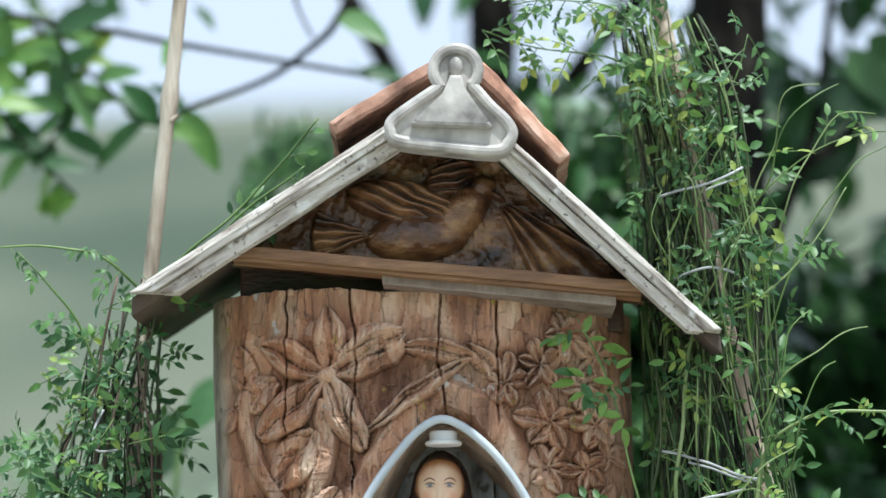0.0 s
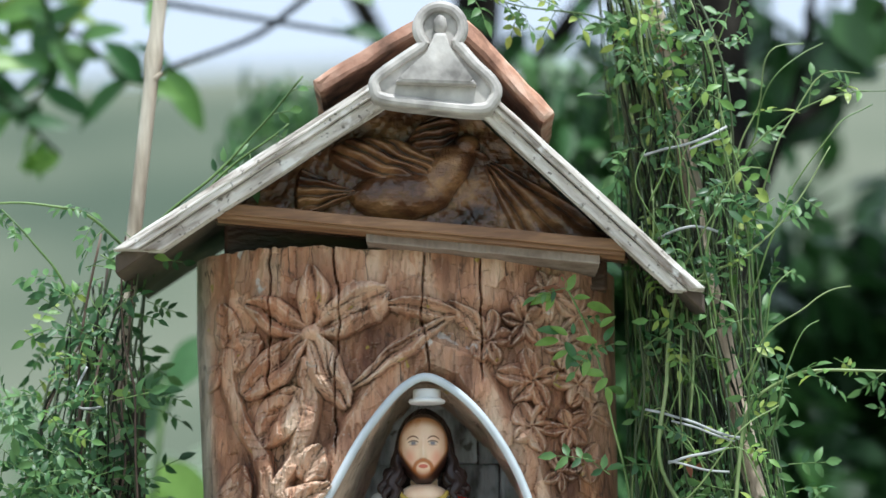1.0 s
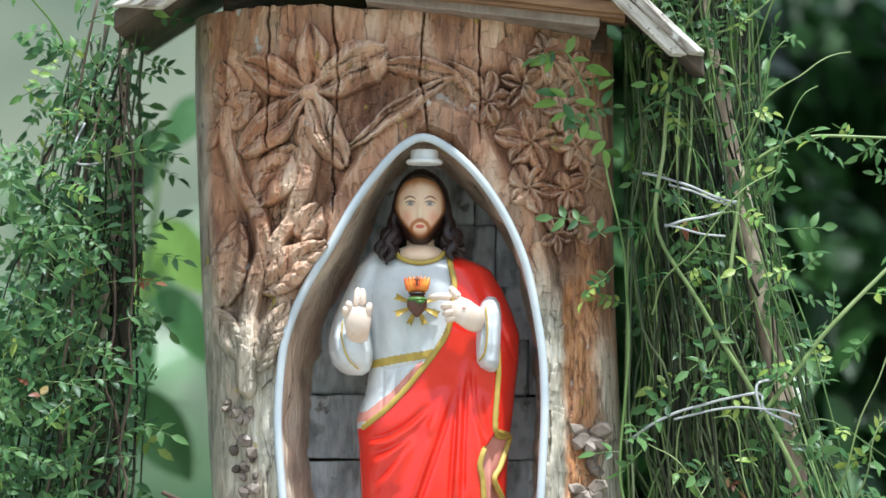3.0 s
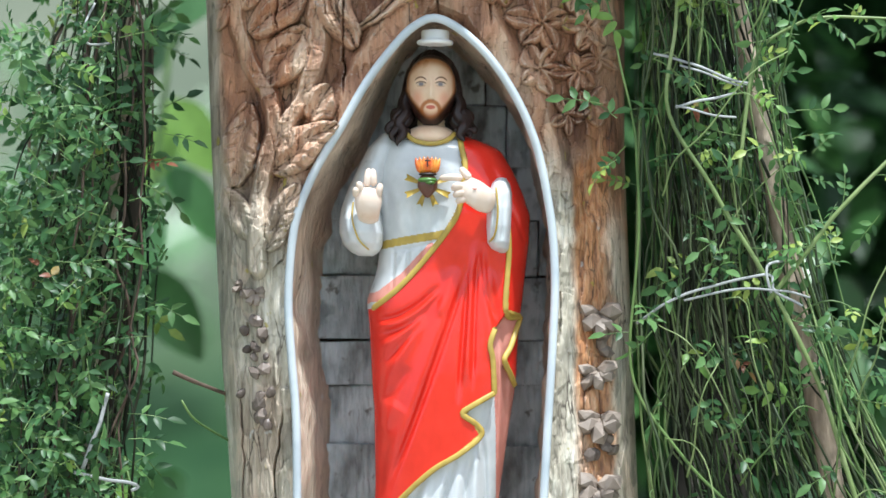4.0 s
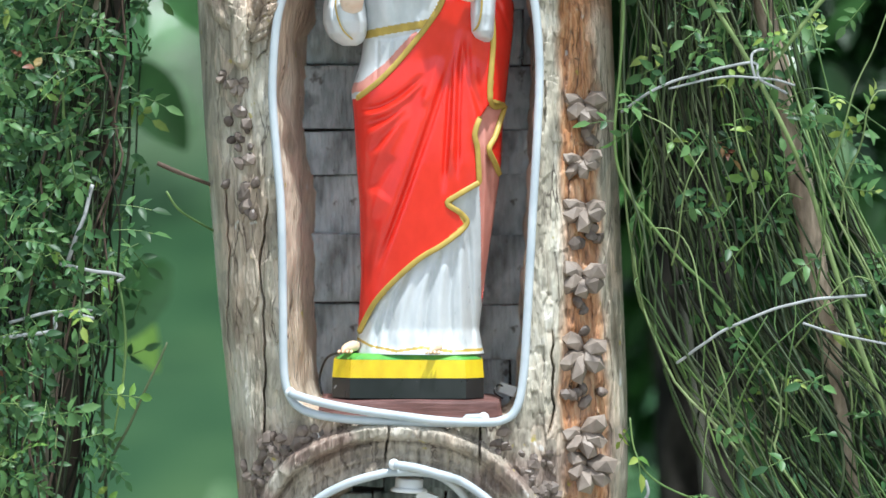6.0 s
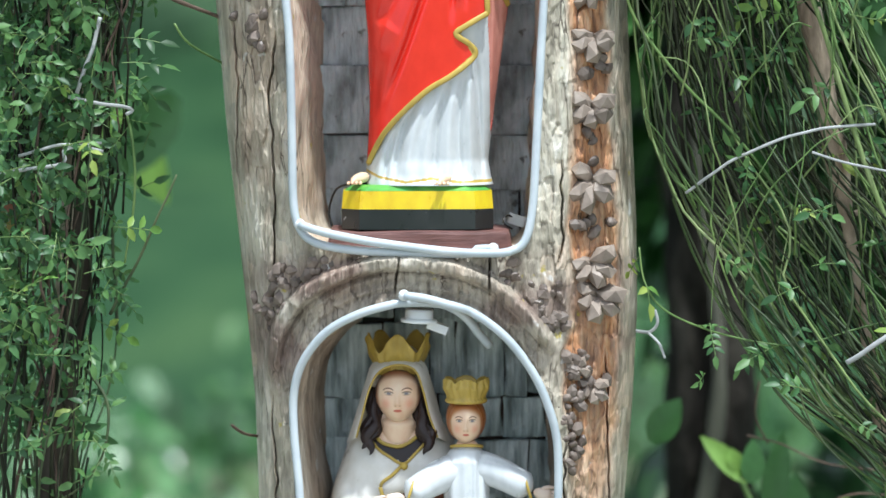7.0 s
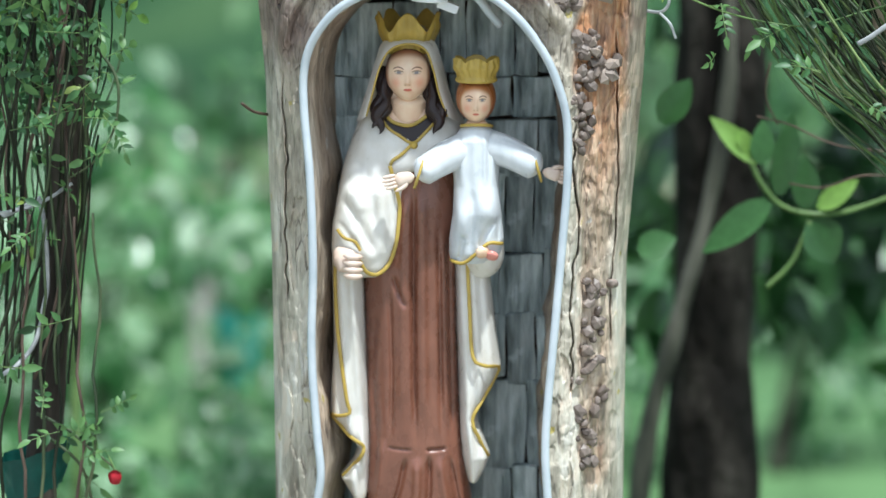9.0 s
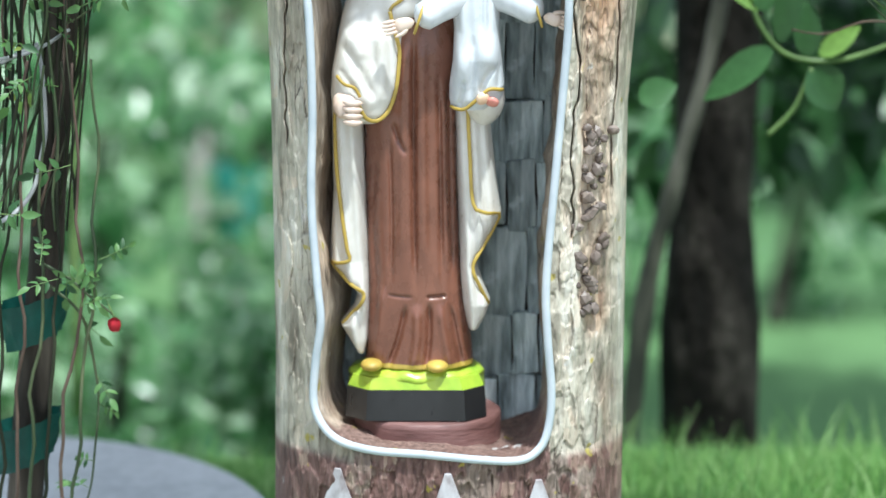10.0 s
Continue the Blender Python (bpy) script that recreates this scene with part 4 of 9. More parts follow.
part("ridge_tile", clay_slab(-0.134, 1.952, -0.012, 2.026, 0.018, -0.035, 0.26, 1), CLAYDARK, shrine, "red clay ridge tile, blackened at its end")
part("ridge_tile", clay_slab(0.112, 1.916, 0.014, 2.026, 0.019, -0.035, 0.26, 2), CLAY, shrine, "weathered red clay ridge tile")


def plaque():
    """A grey keyhole-shaped carving: a ring over a flared skirt, with a plain figure in its hollow."""
    ring = [(0.026 * math.sin(a), 2.009 + 0.026 * math.cos(a)) for a in np.linspace(-2.35, 2.35, 22)]
    outline = spline(ring + [(0.024, 1.985), (0.040, 1.966), (0.058, 1.948), (0.065, 1.934), (0.060, 1.922), (0.046, 1.913), (-0.010, 1.918), (-0.066, 1.926), (-0.076, 1.936), (-0.074, 1.950), (-0.048, 1.970), (-0.024, 1.986)], 120, True)
    bm = bmesh.new()
    prism(bm, [(x, z) for x, z in outline], -0.108, -0.070)
    mid = np.array([0.0, 1.965])
    me = from_bm("plaque", bm)
    rim = [(x * 0.93 + 0.0, -0.110, (z - 1.965) * 0.93 + 1.965) for x, z in outline]
    s = Soup()
    s.add(([v.co[:] for v in me.vertices], [tuple(p.vertices) for p in me.polygons]))
    s.add(tube(rim, 0.0062, 10, 0.8, closed=True))
    bpy.data.meshes.remove(me)
    s.add(ball((0.0, -0.112, 2.009), (0.0075, 0.008, 0.011)))
    body = bmesh.new()
    prism(body, [(-0.007, 1.999), (0.007, 1.999), (0.010, 1.975), (0.034, 1.948), (0.040, 1.940), (-0.050, 1.944), (-0.044, 1.950), (-0.011, 1.975)], -0.121, -0.105, 0.004)
    bmesh.ops.recalc_face_normals(body, faces=body.faces[:])
    body.verts.index_update()
    s.add(([v.co[:] for v in body.verts], [tuple(v.index for v in f.verts) for f in body.faces]))
    body.free()
    return s.mesh("ridge_plaque", [PLAQUE], smooth=False)


part("ridge_plaque", plaque(), PLAQUE, shrine, "grey painted keyhole-shaped carving at the ridge")

# ---- carvings on the log ----
def skin_frame(x, z):
    e = 0.004
    y = float(face_y(np.array(x), np.array(z)))
    gx = (float(face_y(np.array(x + e), np.array(z))) - float(face_y(np.array(x - e), np.array(z)))) / (2 * e)
    return y, max(-2.0, min(2.0, gx))


def lump(x, z, size, seed, flat=0.7):
    """A chipped, faceted knob of a carved blossom."""
    rnd = random.Random(seed)
    bm = bmesh.new()
    bmesh.ops.create_icosphere(bm, subdivisions=1 if size > 0.0075 else 2, radius=size * (1.12 if size > 0.0075 else 1))
    tilt = Euler((rnd.uniform(-0.5, 0.5), rnd.uniform(0, 6), rnd.uniform(-0.5, 0.5))).to_matrix()
    for v in bm.verts:
        v.co = tilt @ Vector((v.co.x * rnd.uniform(0.88, 1.12), v.co.y * rnd.uniform(0.88, 1.12), v.co.z * 0.72))
        v.co.y *= flat
        v.co += noise.noise_vector(v.co * 90 + Vector((seed, 0, 0))) * size * 0.28
    y, _ = skin_frame(x, z)
    bmesh.ops.translate(bm, verts=bm.verts[:], vec=(x, y + 0.0015, z))
    return from_bm("carved_knob", bm)


def chip_petal(x, z, turn, long, wide, seed):
    """One thick petal of a blossom, cut with a few flat strokes and a groove down its middle."""
    rnd = random.Random(seed)
    bm = bmesh.new()
    bmesh.ops.create_icosphere(bm, subdivisions=1, radius=1.08)
    c, q = math.cos(turn), math.sin(turn)
    for v in bm.verts:
        u, y, w = v.co
        y = y * 0.75 + (0.22 * max(0.0, 1 - abs(w) / 0.35) if y < 0 else 0)
        u, w = u * long / 2 + long * 0.42, w * wide / 2 * (0.90 + 0.18 * u)
        v.co = Vector((u, y * wide * 1.0 - 0.38 * u, w)) + noise.noise_vector(Vector((u, w, y * wide)) * 80 + Vector((seed, 0, 0))) * 0.0030
        v.co = Vector((v.co.x * q - v.co.z * c, v.co.y, v.co.x * c + v.co.z * q))
    y, _ = skin_frame(x, z)
    bmesh.ops.translate(bm, verts=bm.verts[:], vec=(x, y + 0.008, z))
    return from_bm("carved_petal", bm)


KNOBWOOD = wear_and_hollow_shade(material("dark chipped knobs", ((0.045, 0.030, 0.023), (0.115, 0.085, 0.068), (0.22, 0.175, 0.145)), 60, (1, 1, 1), (0.35, 0.65), 0.8, 90, random_tint=0.3), (0.26, 0.21, 0.175), 0.56, 0.78)
PETALWOOD = wear_and_hollow_shade(material("grey-brown chipped petals", ((0.070, 0.046, 0.033), (0.185, 0.138, 0.106), (0.34, 0.275, 0.225)), 45, (1, 1, 1), (0.45, 0.75), 0.8, 80, random_tint=0.2), (0.38, 0.32, 0.27), 0.56, 0.78, (0.03, 0.018, 0.012))
knob_rnd = random.Random(8)
KNOBS = [(0.124, 0.896, 12), (0.148, 0.842, 10), (0.168, 0.824, 8), (0.139, 0.800, 12), (-0.174, 0.945, 15), (-0.190, 0.912, 14), (-0.131, 0.958, 7), (0.074, 0.953, 7), (0.104, 0.926, 10), (0.146, 0.770, 8), (0.142, 0.745, 6),
         (0.160, 0.572, 8), (0.172, 0.556, 5), (0.159, 0.525, 7), (0.157, 0.487, 7), (0.157, 0.455, 6), (0.154, 0.429, 5), (0.154, 0.397, 5), (0.154, 0.378, 4),
         (-0.213, 1.296, 6), (-0.207, 1.262, 6), (-0.206, 1.228, 5), (-0.203, 1.204, 4), (0.166, 1.288, 4), (0.168, 1.168, 5), (0.165, 1.092, 5), (0.163, 1.005, 6)]
for cx, cz, n in KNOBS:
    for k in range(n):
        part("carved_knob", lump(cx + knob_rnd.gauss(0, 0.009), cz + knob_rnd.gauss(0, 0.011), knob_rnd.uniform(0.0045, 0.0090), knob_rnd.randrange(9999)), KNOBWOOD, shrine)

for cx, cz, size in ((0.165, 1.318, 0.022), (0.163, 1.258, 0.021), (0.166, 1.205, 0.024), (0.164, 1.130, 0.027), (0.164, 1.048, 0.029), (0.164, 0.958, 0.024), (0.170, 0.921, 0.026), (-0.214, 1.340, 0.019), (-0.228, 1.348, 0.016),
                     (0.146, 0.846, 0.019), (0.166, 0.822, 0.019)):
    turn = knob_rnd.uniform(1.0, 1.5)
    for k in range(5):
        big = 1.35 if cx > 0.15 else 1.0
        long = big * size * knob_rnd.uniform(0.75, 1.05)
        part("carved_petal", chip_petal(cx, cz, turn + 0.95 * k + knob_rnd.uniform(-0.25, 0.25), long, big * size * knob_rnd.uniform(0.58, 0.80), knob_rnd.randrange(9999)), PETALWOOD, shrine)

# pale painted points on the foot
PALEPAINT = material("flaking pale paint", ((0.12, 0.07, 0.06), (0.48, 0.45, 0.46), (0.66, 0.65, 0.67)), 45, (1, 1, 0.5), (0.5, 0.8), 0.4, 60)
for x, top in ((-0.128, 0.196), (-0.004, 0.196), (0.098, 0.186)):
    bm = bmesh.new()
    prism(bm, [(x - 0.004, top), (x + 0.003, top), (x + 0.030, top - 0.075), (x + 0.016, top - 0.075), (x, top - 0.030), (x - 0.014, top - 0.075), (x - 0.028, top - 0.075)], -0.0075, 0.010, 0.001)
    for v in bm.verts:
        v.co.y += skin_frame(v.co.x, v.co.z)[0]
    part("painted_point", bm, PALEPAINT, shrine, "pale painted point on the foot of the log")



# ---- tubes, lamps and blocks in the niches ----
upper_run = spline([(-0.156, 1.002), (-0.128, 0.994), (-0.090, 0.9865), (-0.045, 0.980), (0.000, 0.9745), (0.036, 0.972)] + list(UPPER[18:]) + list(UPPER[:18]) + [(0.035, 0.9755), (0.055, 0.9765)], 320)
lift = [-0.013 if i < 40 else -0.006 for i in range(320)]
t = thing("light_tube", "white flexible plastic tube edging the pointed niche of the log", "light tube")
part("tube", mesh_from("tube", *tube([(x, float(face_y(np.array(x), np.array(z))) + o, z) for (x, z), o in zip(upper_run, lift)], 0.0047, 12)), TUBE, t)
lower_run = spline([(-0.042, 0.926), (-0.020, 0.923)] + [tuple(p) for p in LOWER[:0:-1][:33]] + [(-0.040, 0.917), (0.000, 0.914), (0.024, 0.900), (0.040, 0.880), (0.052, 0.866)], 320)
for q in (upper_run[0], upper_run[-1]):
    part("end_cap", mesh_from("end_cap", *ball((q[0], float(face_y(np.array(q[0]), np.array(q[1]))) - 0.006, q[1]), (0.0062, 0.0062, 0.0062), 12, 8)), LAMPW, t)
t2 = thing("light_tube", "white flexible plastic tube edging the round-headed niche of the log", "light tube")
lo = [-0.012 if i < 12 else -0.006 + 0.05 * max(0.0, (i - 297) / 23) for i in range(320)]
part("tube", mesh_from("tube", *tube([(x, float(face_y(np.array(x), np.array(z))) + o, z) for (x, z), o in zip(lower_run, lo)], 0.0047, 12)), TUBE, t2)

part("end_cap", mesh_from("end_cap", *ball((lower_run[0][0], float(face_y(np.array(lower_run[0][0]), np.array(lower_run[0][1]))) - 0.009, lower_run[0][1]), (0.0062, 0.0062, 0.0062), 12, 8)), LAMPW, t2)


def lathe(profile, seg=28):
    v = [(r * math.cos(2 * math.pi * j / seg), r * math.sin(2 * math.pi * j / seg), z) for r, z in profile for j in range(seg)]
    return v, grid_faces(len(profile), seg, True)


def downlight(at, label, tilt=0.0):
    l = thing("niche_lamp", label, "lamp", at=at)
    m = Matrix.Rotation(tilt, 4, "Y")
    part("lamp_housing", mesh_from("lamp_housing", *lathe([(0.0005, 0.011), (0.0145, 0.011), (0.0155, 0.0095), (0.0155, 0.002), (0.0155, 0.0)])), LAMPW, l, m=m)
    part("lamp_rim", mesh_from("lamp_rim", *lathe([(0.0150, 0.001), (0.0195, 0.000), (0.0205, -0.002), (0.0195, -0.004), (0.0140, -0.0045), (0.0005, -0.003)])), LAMPW, l, m=m)
    return l


downlight((-0.018, 0.024, 1.6185), "small white round downlight at the point of the niche")
lamp2 = downlight((-0.026, 0.030, 0.897), "white downlight with a mounting bracket under the arch", 0.05)
bm = bmesh.new()
box(bm, -0.012, 0.012, -0.009, 0.009, -0.005, 0.005, 0.0015, Matrix.Translation((0.020, 0.012, -0.010)) @ Matrix.Rotation(0.35, 4, "Y"))
part("bracket", bm, LAMPW, lamp2)


def block(outline, y0, y1, name, label, seed, at):
    b = thing(name, label, "wood block", at=at)
    bm = bmesh.new()
    prism(bm, outline, y0, y1, 0.004)
    bmesh.ops.subdivide_edges(bm, edges=[e for e in bm.edges if e.calc_length() > 0.03], cuts=5, use_grid_fill=True)
    roughen(bm, 25, 0.003, seed)
    part("block", bm, BLOCKW, b)
    return b


block([(-0.128, -0.012), (0.078, -0.012), (0.074, 0.0105), (-0.124, 0.0105)], 0.024, 0.150, "wooden_block", "brown painted wooden block under the red-cloaked statue", 3, (0.0, 0.0, 0.984))
stub = thing("wooden_block", "brown painted log stub under the brown-robed statue", "wood block", at=(-0.029, 0.118, 0.1985))
ring = []
for zz, rr_ in ((0.0, 0.083), (0.002, 0.085), (0.010, 0.0855), (0.022, 0.0845), (0.034, 0.0855), (0.0395, 0.0845), (0.0415, 0.082), (0.0418, 0.0005)):
    for k in range(72):
        a_ = 2 * math.pi * k / 72
        q = rr_ * (1 + 0.030 * (float(vnoise(6 + 3.0 * math.cos(a_), 6 + 3.0 * math.sin(a_), 44)) - 0.5) + 0.02 * (float(vnoise(9 + 14 * math.cos(a_), 9 + 14 * math.sin(a_), 45)) - 0.5))
        ring.append((q * math.cos(a_), 0.95 * q * math.sin(a_), zz))
part("block", mesh_from("block", ring, grid_faces(8, 72, True)), BLOCKW, stub)

wire = thing("cable", "thin black cable and small white connector beside the statue base", "cable")
part("cord", mesh_from("cord", *tube(spline([(-0.0833, 0.06, 1.045), (-0.1012, 0.07, 1.044), (-0.1182, 0.09, 1.0372), (-0.1269, 0.1, 1.0149), (-0.1243, 0.1, 0.9956)], 40), 0.0013, 8)), BLACK, wire)
part("cord", mesh_from("cord", *tube(spline([(0.0828, 0.1, 1.0018), (0.0729, 0.09, 1.0078), (0.0679, 0.08, 1.0001), (0.0772, 0.07, 0.9938)], 24), 0.0010, 8)), BLACK, wire)
bm = bmesh.new()
box(bm, -0.010, 0.010, -0.006, 0.006, -0.006, 0.006, 0.0015, Matrix.Translation((0.0828, 0.1, 1.0018)) @ Matrix.Rotation(0.3, 4, "Y"))
part("connector", bm, LAMPW, wire, "small white connector")

# ---- the painted statues, each one plain mesh ----
def loft_y(levels, x, z, p=2.2):
    a = np.array(levels)
    l, r, f, b = (np.interp(z, a[:, 0], a[:, k]) for k in (1, 2, 3, 4))
    s = np.clip(np.abs((x - (l + r) / 2) / ((r - l) / 2 + 1e-9)), 0, 1)
    mid = f + (b - f) * 0.55
    return mid - (mid - f) * (1 - s ** p) ** (1 / p)


def loft(levels, rings, seg, fold=None, p=2.2, smooth_rows=True):
    """A body through levels of (z, left, right, front, back); fold(x, z) pushes the front out."""
    a = np.array(levels, float)
    zs = np.linspace(a[0, 0], a[-1, 0], rings)
    sm = [np.interp(zs, a[:, 0], a[:, k]) for k in (1, 2, 3, 4)]
    if smooth_rows:
        k = max(3, rings // 60) | 1
        pad = k // 2
        sm = [np.convolve(np.pad(q, pad, mode="edge"), np.ones(k) / k, "valid") for q in sm]
    t = np.linspace(0, 2 * math.pi, seg, endpoint=False)
    c, s = np.cos(t)[None, :], np.sin(t)[None, :]
    e = 2 / p
    l, r, f, b = (q[:, None] for q in sm)
    x = (l + r) / 2 + (r - l) / 2 * np.sign(s) * np.abs(s) ** e
    mid = f + (b - f) * 0.55
    y = np.where(c > 0, mid - (mid - f) * np.abs(c) ** e, mid + (b - mid) * np.abs(c) ** e)
    z = np.broadcast_to(zs[:, None], x.shape)
    if fold is not None:
        y = y - fold(x, z) * np.clip(c * 1.6, 0, 1)
    v = np.stack([x, y, z], -1).reshape(-1, 3)
    faces = grid_faces(rings, seg, True)
    faces += [tuple(range(seg))[::-1], tuple(range((rings - 1) * seg, rings * seg))]
    return v, faces


def creases(x, z, lines):
    """Sum of folds, each a line of (x, z) with its height (negative: a furrow) and width, dying away at its ends."""
    total = np.zeros(x.shape)
    for pts, high, wide in lines:
        p = spline(pts, 16)
        best, along = np.full(x.shape, 9.0), np.zeros(x.shape)
        for i in range(15):
            d = p[i + 1] - p[i]
            t = np.clip(((x - p[i, 0]) * d[0] + (z - p[i, 1]) * d[1]) / (d @ d), 0, 1)
            r = np.hypot(x - p[i, 0] - t * d[0], z - p[i, 1] - t * d[1])
            along = np.where(r < best, (i + t) / 15, along)
            best = np.minimum(best, r)
        total = total + high * np.exp(-(best / wide) ** 2) * smoothstep(np.minimum(along, 1 - along), -0.02, 0.22)
    return total


def centres(vf):
    v = np.asarray(vf[0])
    return np.array([v[list(f)].mean(0) for f in vf[1]])


def near(x, z, pts, width):
    return capsule_bump(x, z, pts, width * 2) > 0.5


def capped(pts, radii, seg=14, flat=1.0, n=24):
    """A limb with rounded ends through points, radii given at those points."""
    p = spline(pts, n)
    k = len(pts)
    r = np.interp(np.linspace(0, k - 1, n), np.arange(k), radii)
    t = np.linspace(0, 1, n)
    r = r * np.minimum(1, np.sqrt(np.clip(np.minimum(t, 1 - t) * n / 3.0, 0.02, 1)))
    return tube(p, r, seg, flat)


def octagon(x0, x1, y0, y1, z0, z1, c, top=0.0):
    o = [(x0 + c, y0), (x1 - c, y0), (x1, y0 + c), (x1, y1 - c), (x1 - c, y1), (x0 + c, y1), (x0, y1 - c), (x0, y0 + c)]
    mx, my = (x0 + x1) / 2, (y0 + y1) / 2
    k = 1 - top
    v = [(x, y, z0) for x, y in o] + [(mx + (x - mx) * k, my + (y - my) * k, z1) for x, y in o]
    f = [(i, (i + 1) % 8, 8 + (i + 1) % 8, 8 + i) for i in range(8)] + [tuple(range(8))[::-1], tuple(range(8, 16))]
    sharp, g = [], []
    for face in f:
        g.append(tuple(range(len(sharp), len(sharp) + len(face))))
        sharp += [v[i] for i in face]
    return sharp, g


def blend(a, b, k):
    """Lay colour b over the (r, g, b, amount) dye a, k strong."""
    k = max(0.0, min(1.0, k))
    total = k + a[3] * (1 - k)
    if total <= 0:
        return a
    return tuple((b[i] * k + a[i] * a[3] * (1 - k)) / total for i in range(3)) + (total,)


def step(x, a, b):
    t = max(0.0, min(1.0, (x - a) / (b - a)))
    return t * t * (3 - 2 * t)


def head(s, c, r, skin, hair, beard=False, hairline=0.74, nose=0.0042, edge=(0.42, 0.17, 0.05), top=(0.030, 0.014, 0.010)):
    """A plain head: a smooth ovoid with a nose, and brushed-on hairline, brows, eyes, cheeks and lips."""
    v, f = ball((0, 0, 0), (1, 1, 1), 300, 210)
    out, dye = [], []
    dark, lip, eye = (0.035, 0.014, 0.010), (0.55, 0.13, 0.09), (0.06, 0.085, 0.14)
    for x, y, z in v:
        w = 1.0 - 0.27 * max(0.0, -z) ** 1.7
        yy, ax = y, abs(x)
        d = (0, 0, 0, 0)
        if y < 0:
            bridge = math.exp(-(x / 0.11) ** 2) * step(z, -0.36, -0.24) * (1 - step(z, 0.02, 0.42))
            tip = math.exp(-((x / 0.15) ** 2 + ((z + 0.25) / 0.10) ** 2))
            socket = math.exp(-((ax - 0.36) / 0.20) ** 2 - ((z - 0.10) / 0.12) ** 2)
            mouth = math.exp(-(x / 0.22) ** 2 - ((z + 0.50) / 0.07) ** 2)
            under = math.exp(-(x / 0.3) ** 2 - ((z + 0.66) / 0.06) ** 2)
            chin = math.exp(-(x / 0.30) ** 2 - ((z + 0.82) / 0.14) ** 2)
            yy = y - nose / r[1] * (0.60 * bridge + 0.55 * tip) + 0.045 * socket - 0.020 * mouth + 0.015 * under - 0.05 * chin
            d = blend(d, (0.74, 0.30, 0.20), 0.65 * math.exp(-((ax - 0.52) / 0.2) ** 2 - ((z + 0.25) / 0.2) ** 2))
            line = hairline - 0.30 * x * x - 0.45 * x ** 8
            d = blend(d, edge, 0.95 * step(z, line - 0.24, line + 0.02))
            d = blend(d, edge, 0.85 * step(ax, 0.76, 0.92))
            d = blend(d, top, step(z, line + 0.01, line + 0.10))
            d = blend(d, top, step(ax, 0.90, 0.98))
            if beard:
                ring = math.hypot(x / 0.42, (z + 0.60) / 0.27)
                d = blend(d, (0.40, 0.125, 0.025), 0.95 * (1 - step(abs(ring - 0.92), 0.08, 0.30)))
                d = blend(d, (0.40, 0.125, 0.025), (1 - step(z - 0.75 * x * x, -0.78, -0.56)))
                d = blend(d, dark, 1 - step(z - 0.85 * x * x, -0.90, -0.66))
            lips = (1 - step(math.hypot(x / 0.22, (z + 0.505 + 0.35 * (abs(x) - 0.10) ** 2) / 0.060), 0.75, 1.05))
            d = blend(d, lip, lips)
            ball_ = 1 - step(math.hypot((ax - 0.38) / 0.190, (z - 0.120) / 0.056), 0.65, 1.0)
            d = blend(d, (0.52, 0.43, 0.35), 0.65 * ball_)
            d = blend(d, eye, 0.75 * ball_ * (1 - step(abs(ax - 0.375), 0.060, 0.105)))
            d = blend(d, dark, 0.85 * (1 - step(abs(z - 0.190 + 1.1 * (ax - 0.38) ** 2), 0.008, 0.030)) * (1 - step(abs(ax - 0.38), 0.17, 0.23)))
            d = blend(d, (0.30, 0.13, 0.08), 0.5 * (1 - step(abs(z - 0.060 - 0.8 * (ax - 0.38) ** 2), 0.006, 0.022)) * (1 - step(abs(ax - 0.38), 0.14, 0.20)))
            d = blend(d, (0.30, 0.12, 0.07), 0.55 * math.exp(-((ax - 0.10) / 0.045) ** 2 - ((z + 0.32) / 0.030) ** 2))
            d = blend(d, (0.14, 0.05, 0.025), 0.95 * (1 - step(abs(z - 0.315 + 1.6 * (ax - 0.40) ** 2), 0.010, 0.034)) * (1 - step(abs(ax - 0.40), 0.18, 0.26)))
        out.append((c[0] + r[0] * x * w, c[1] + r[1] * yy, c[2] + r[2] * z))
        dye.append(d)
    mi = [hair if np.mean([v[i][1] for i in face]) > 0.12 else skin for face in f]
    s.add((out, f), mi, dye)


def lock(s, pts, radii, mi, wave=0.003, turns=2.5, phase=0.0):
    """A wavy, grooved strand of hair."""
    n = 44
    p = spline(pts, n)
    t = np.linspace(0, 1, n)
    p[:, 0] += wave * np.sin(2 * math.pi * turns * t + phase) * t
    p[:, 1] += 0.5 * wave * np.cos(2 * math.pi * turns * t + phase) * t
    r = np.interp(np.linspace(0, len(pts) - 1, n), np.arange(len(pts)), radii)
    r = r * np.minimum(1, np.sqrt(np.clip(np.minimum(t + 0.02, 1 - t) * n / 5, 0.03, 1)))
    v, f = tube(p, r, 18)
    v = np.array(v).reshape(n, 18, 3)
    j = np.arange(18)
    k = 1 + 0.13 * np.sin(6 * 2 * math.pi * j[None, :] / 18 + 14 * t[:, None] + phase)
    v = p[:, None, :] + (v - p[:, None, :]) * k[:, :, None]
    s.add((v.reshape(-1, 3), f), mi)


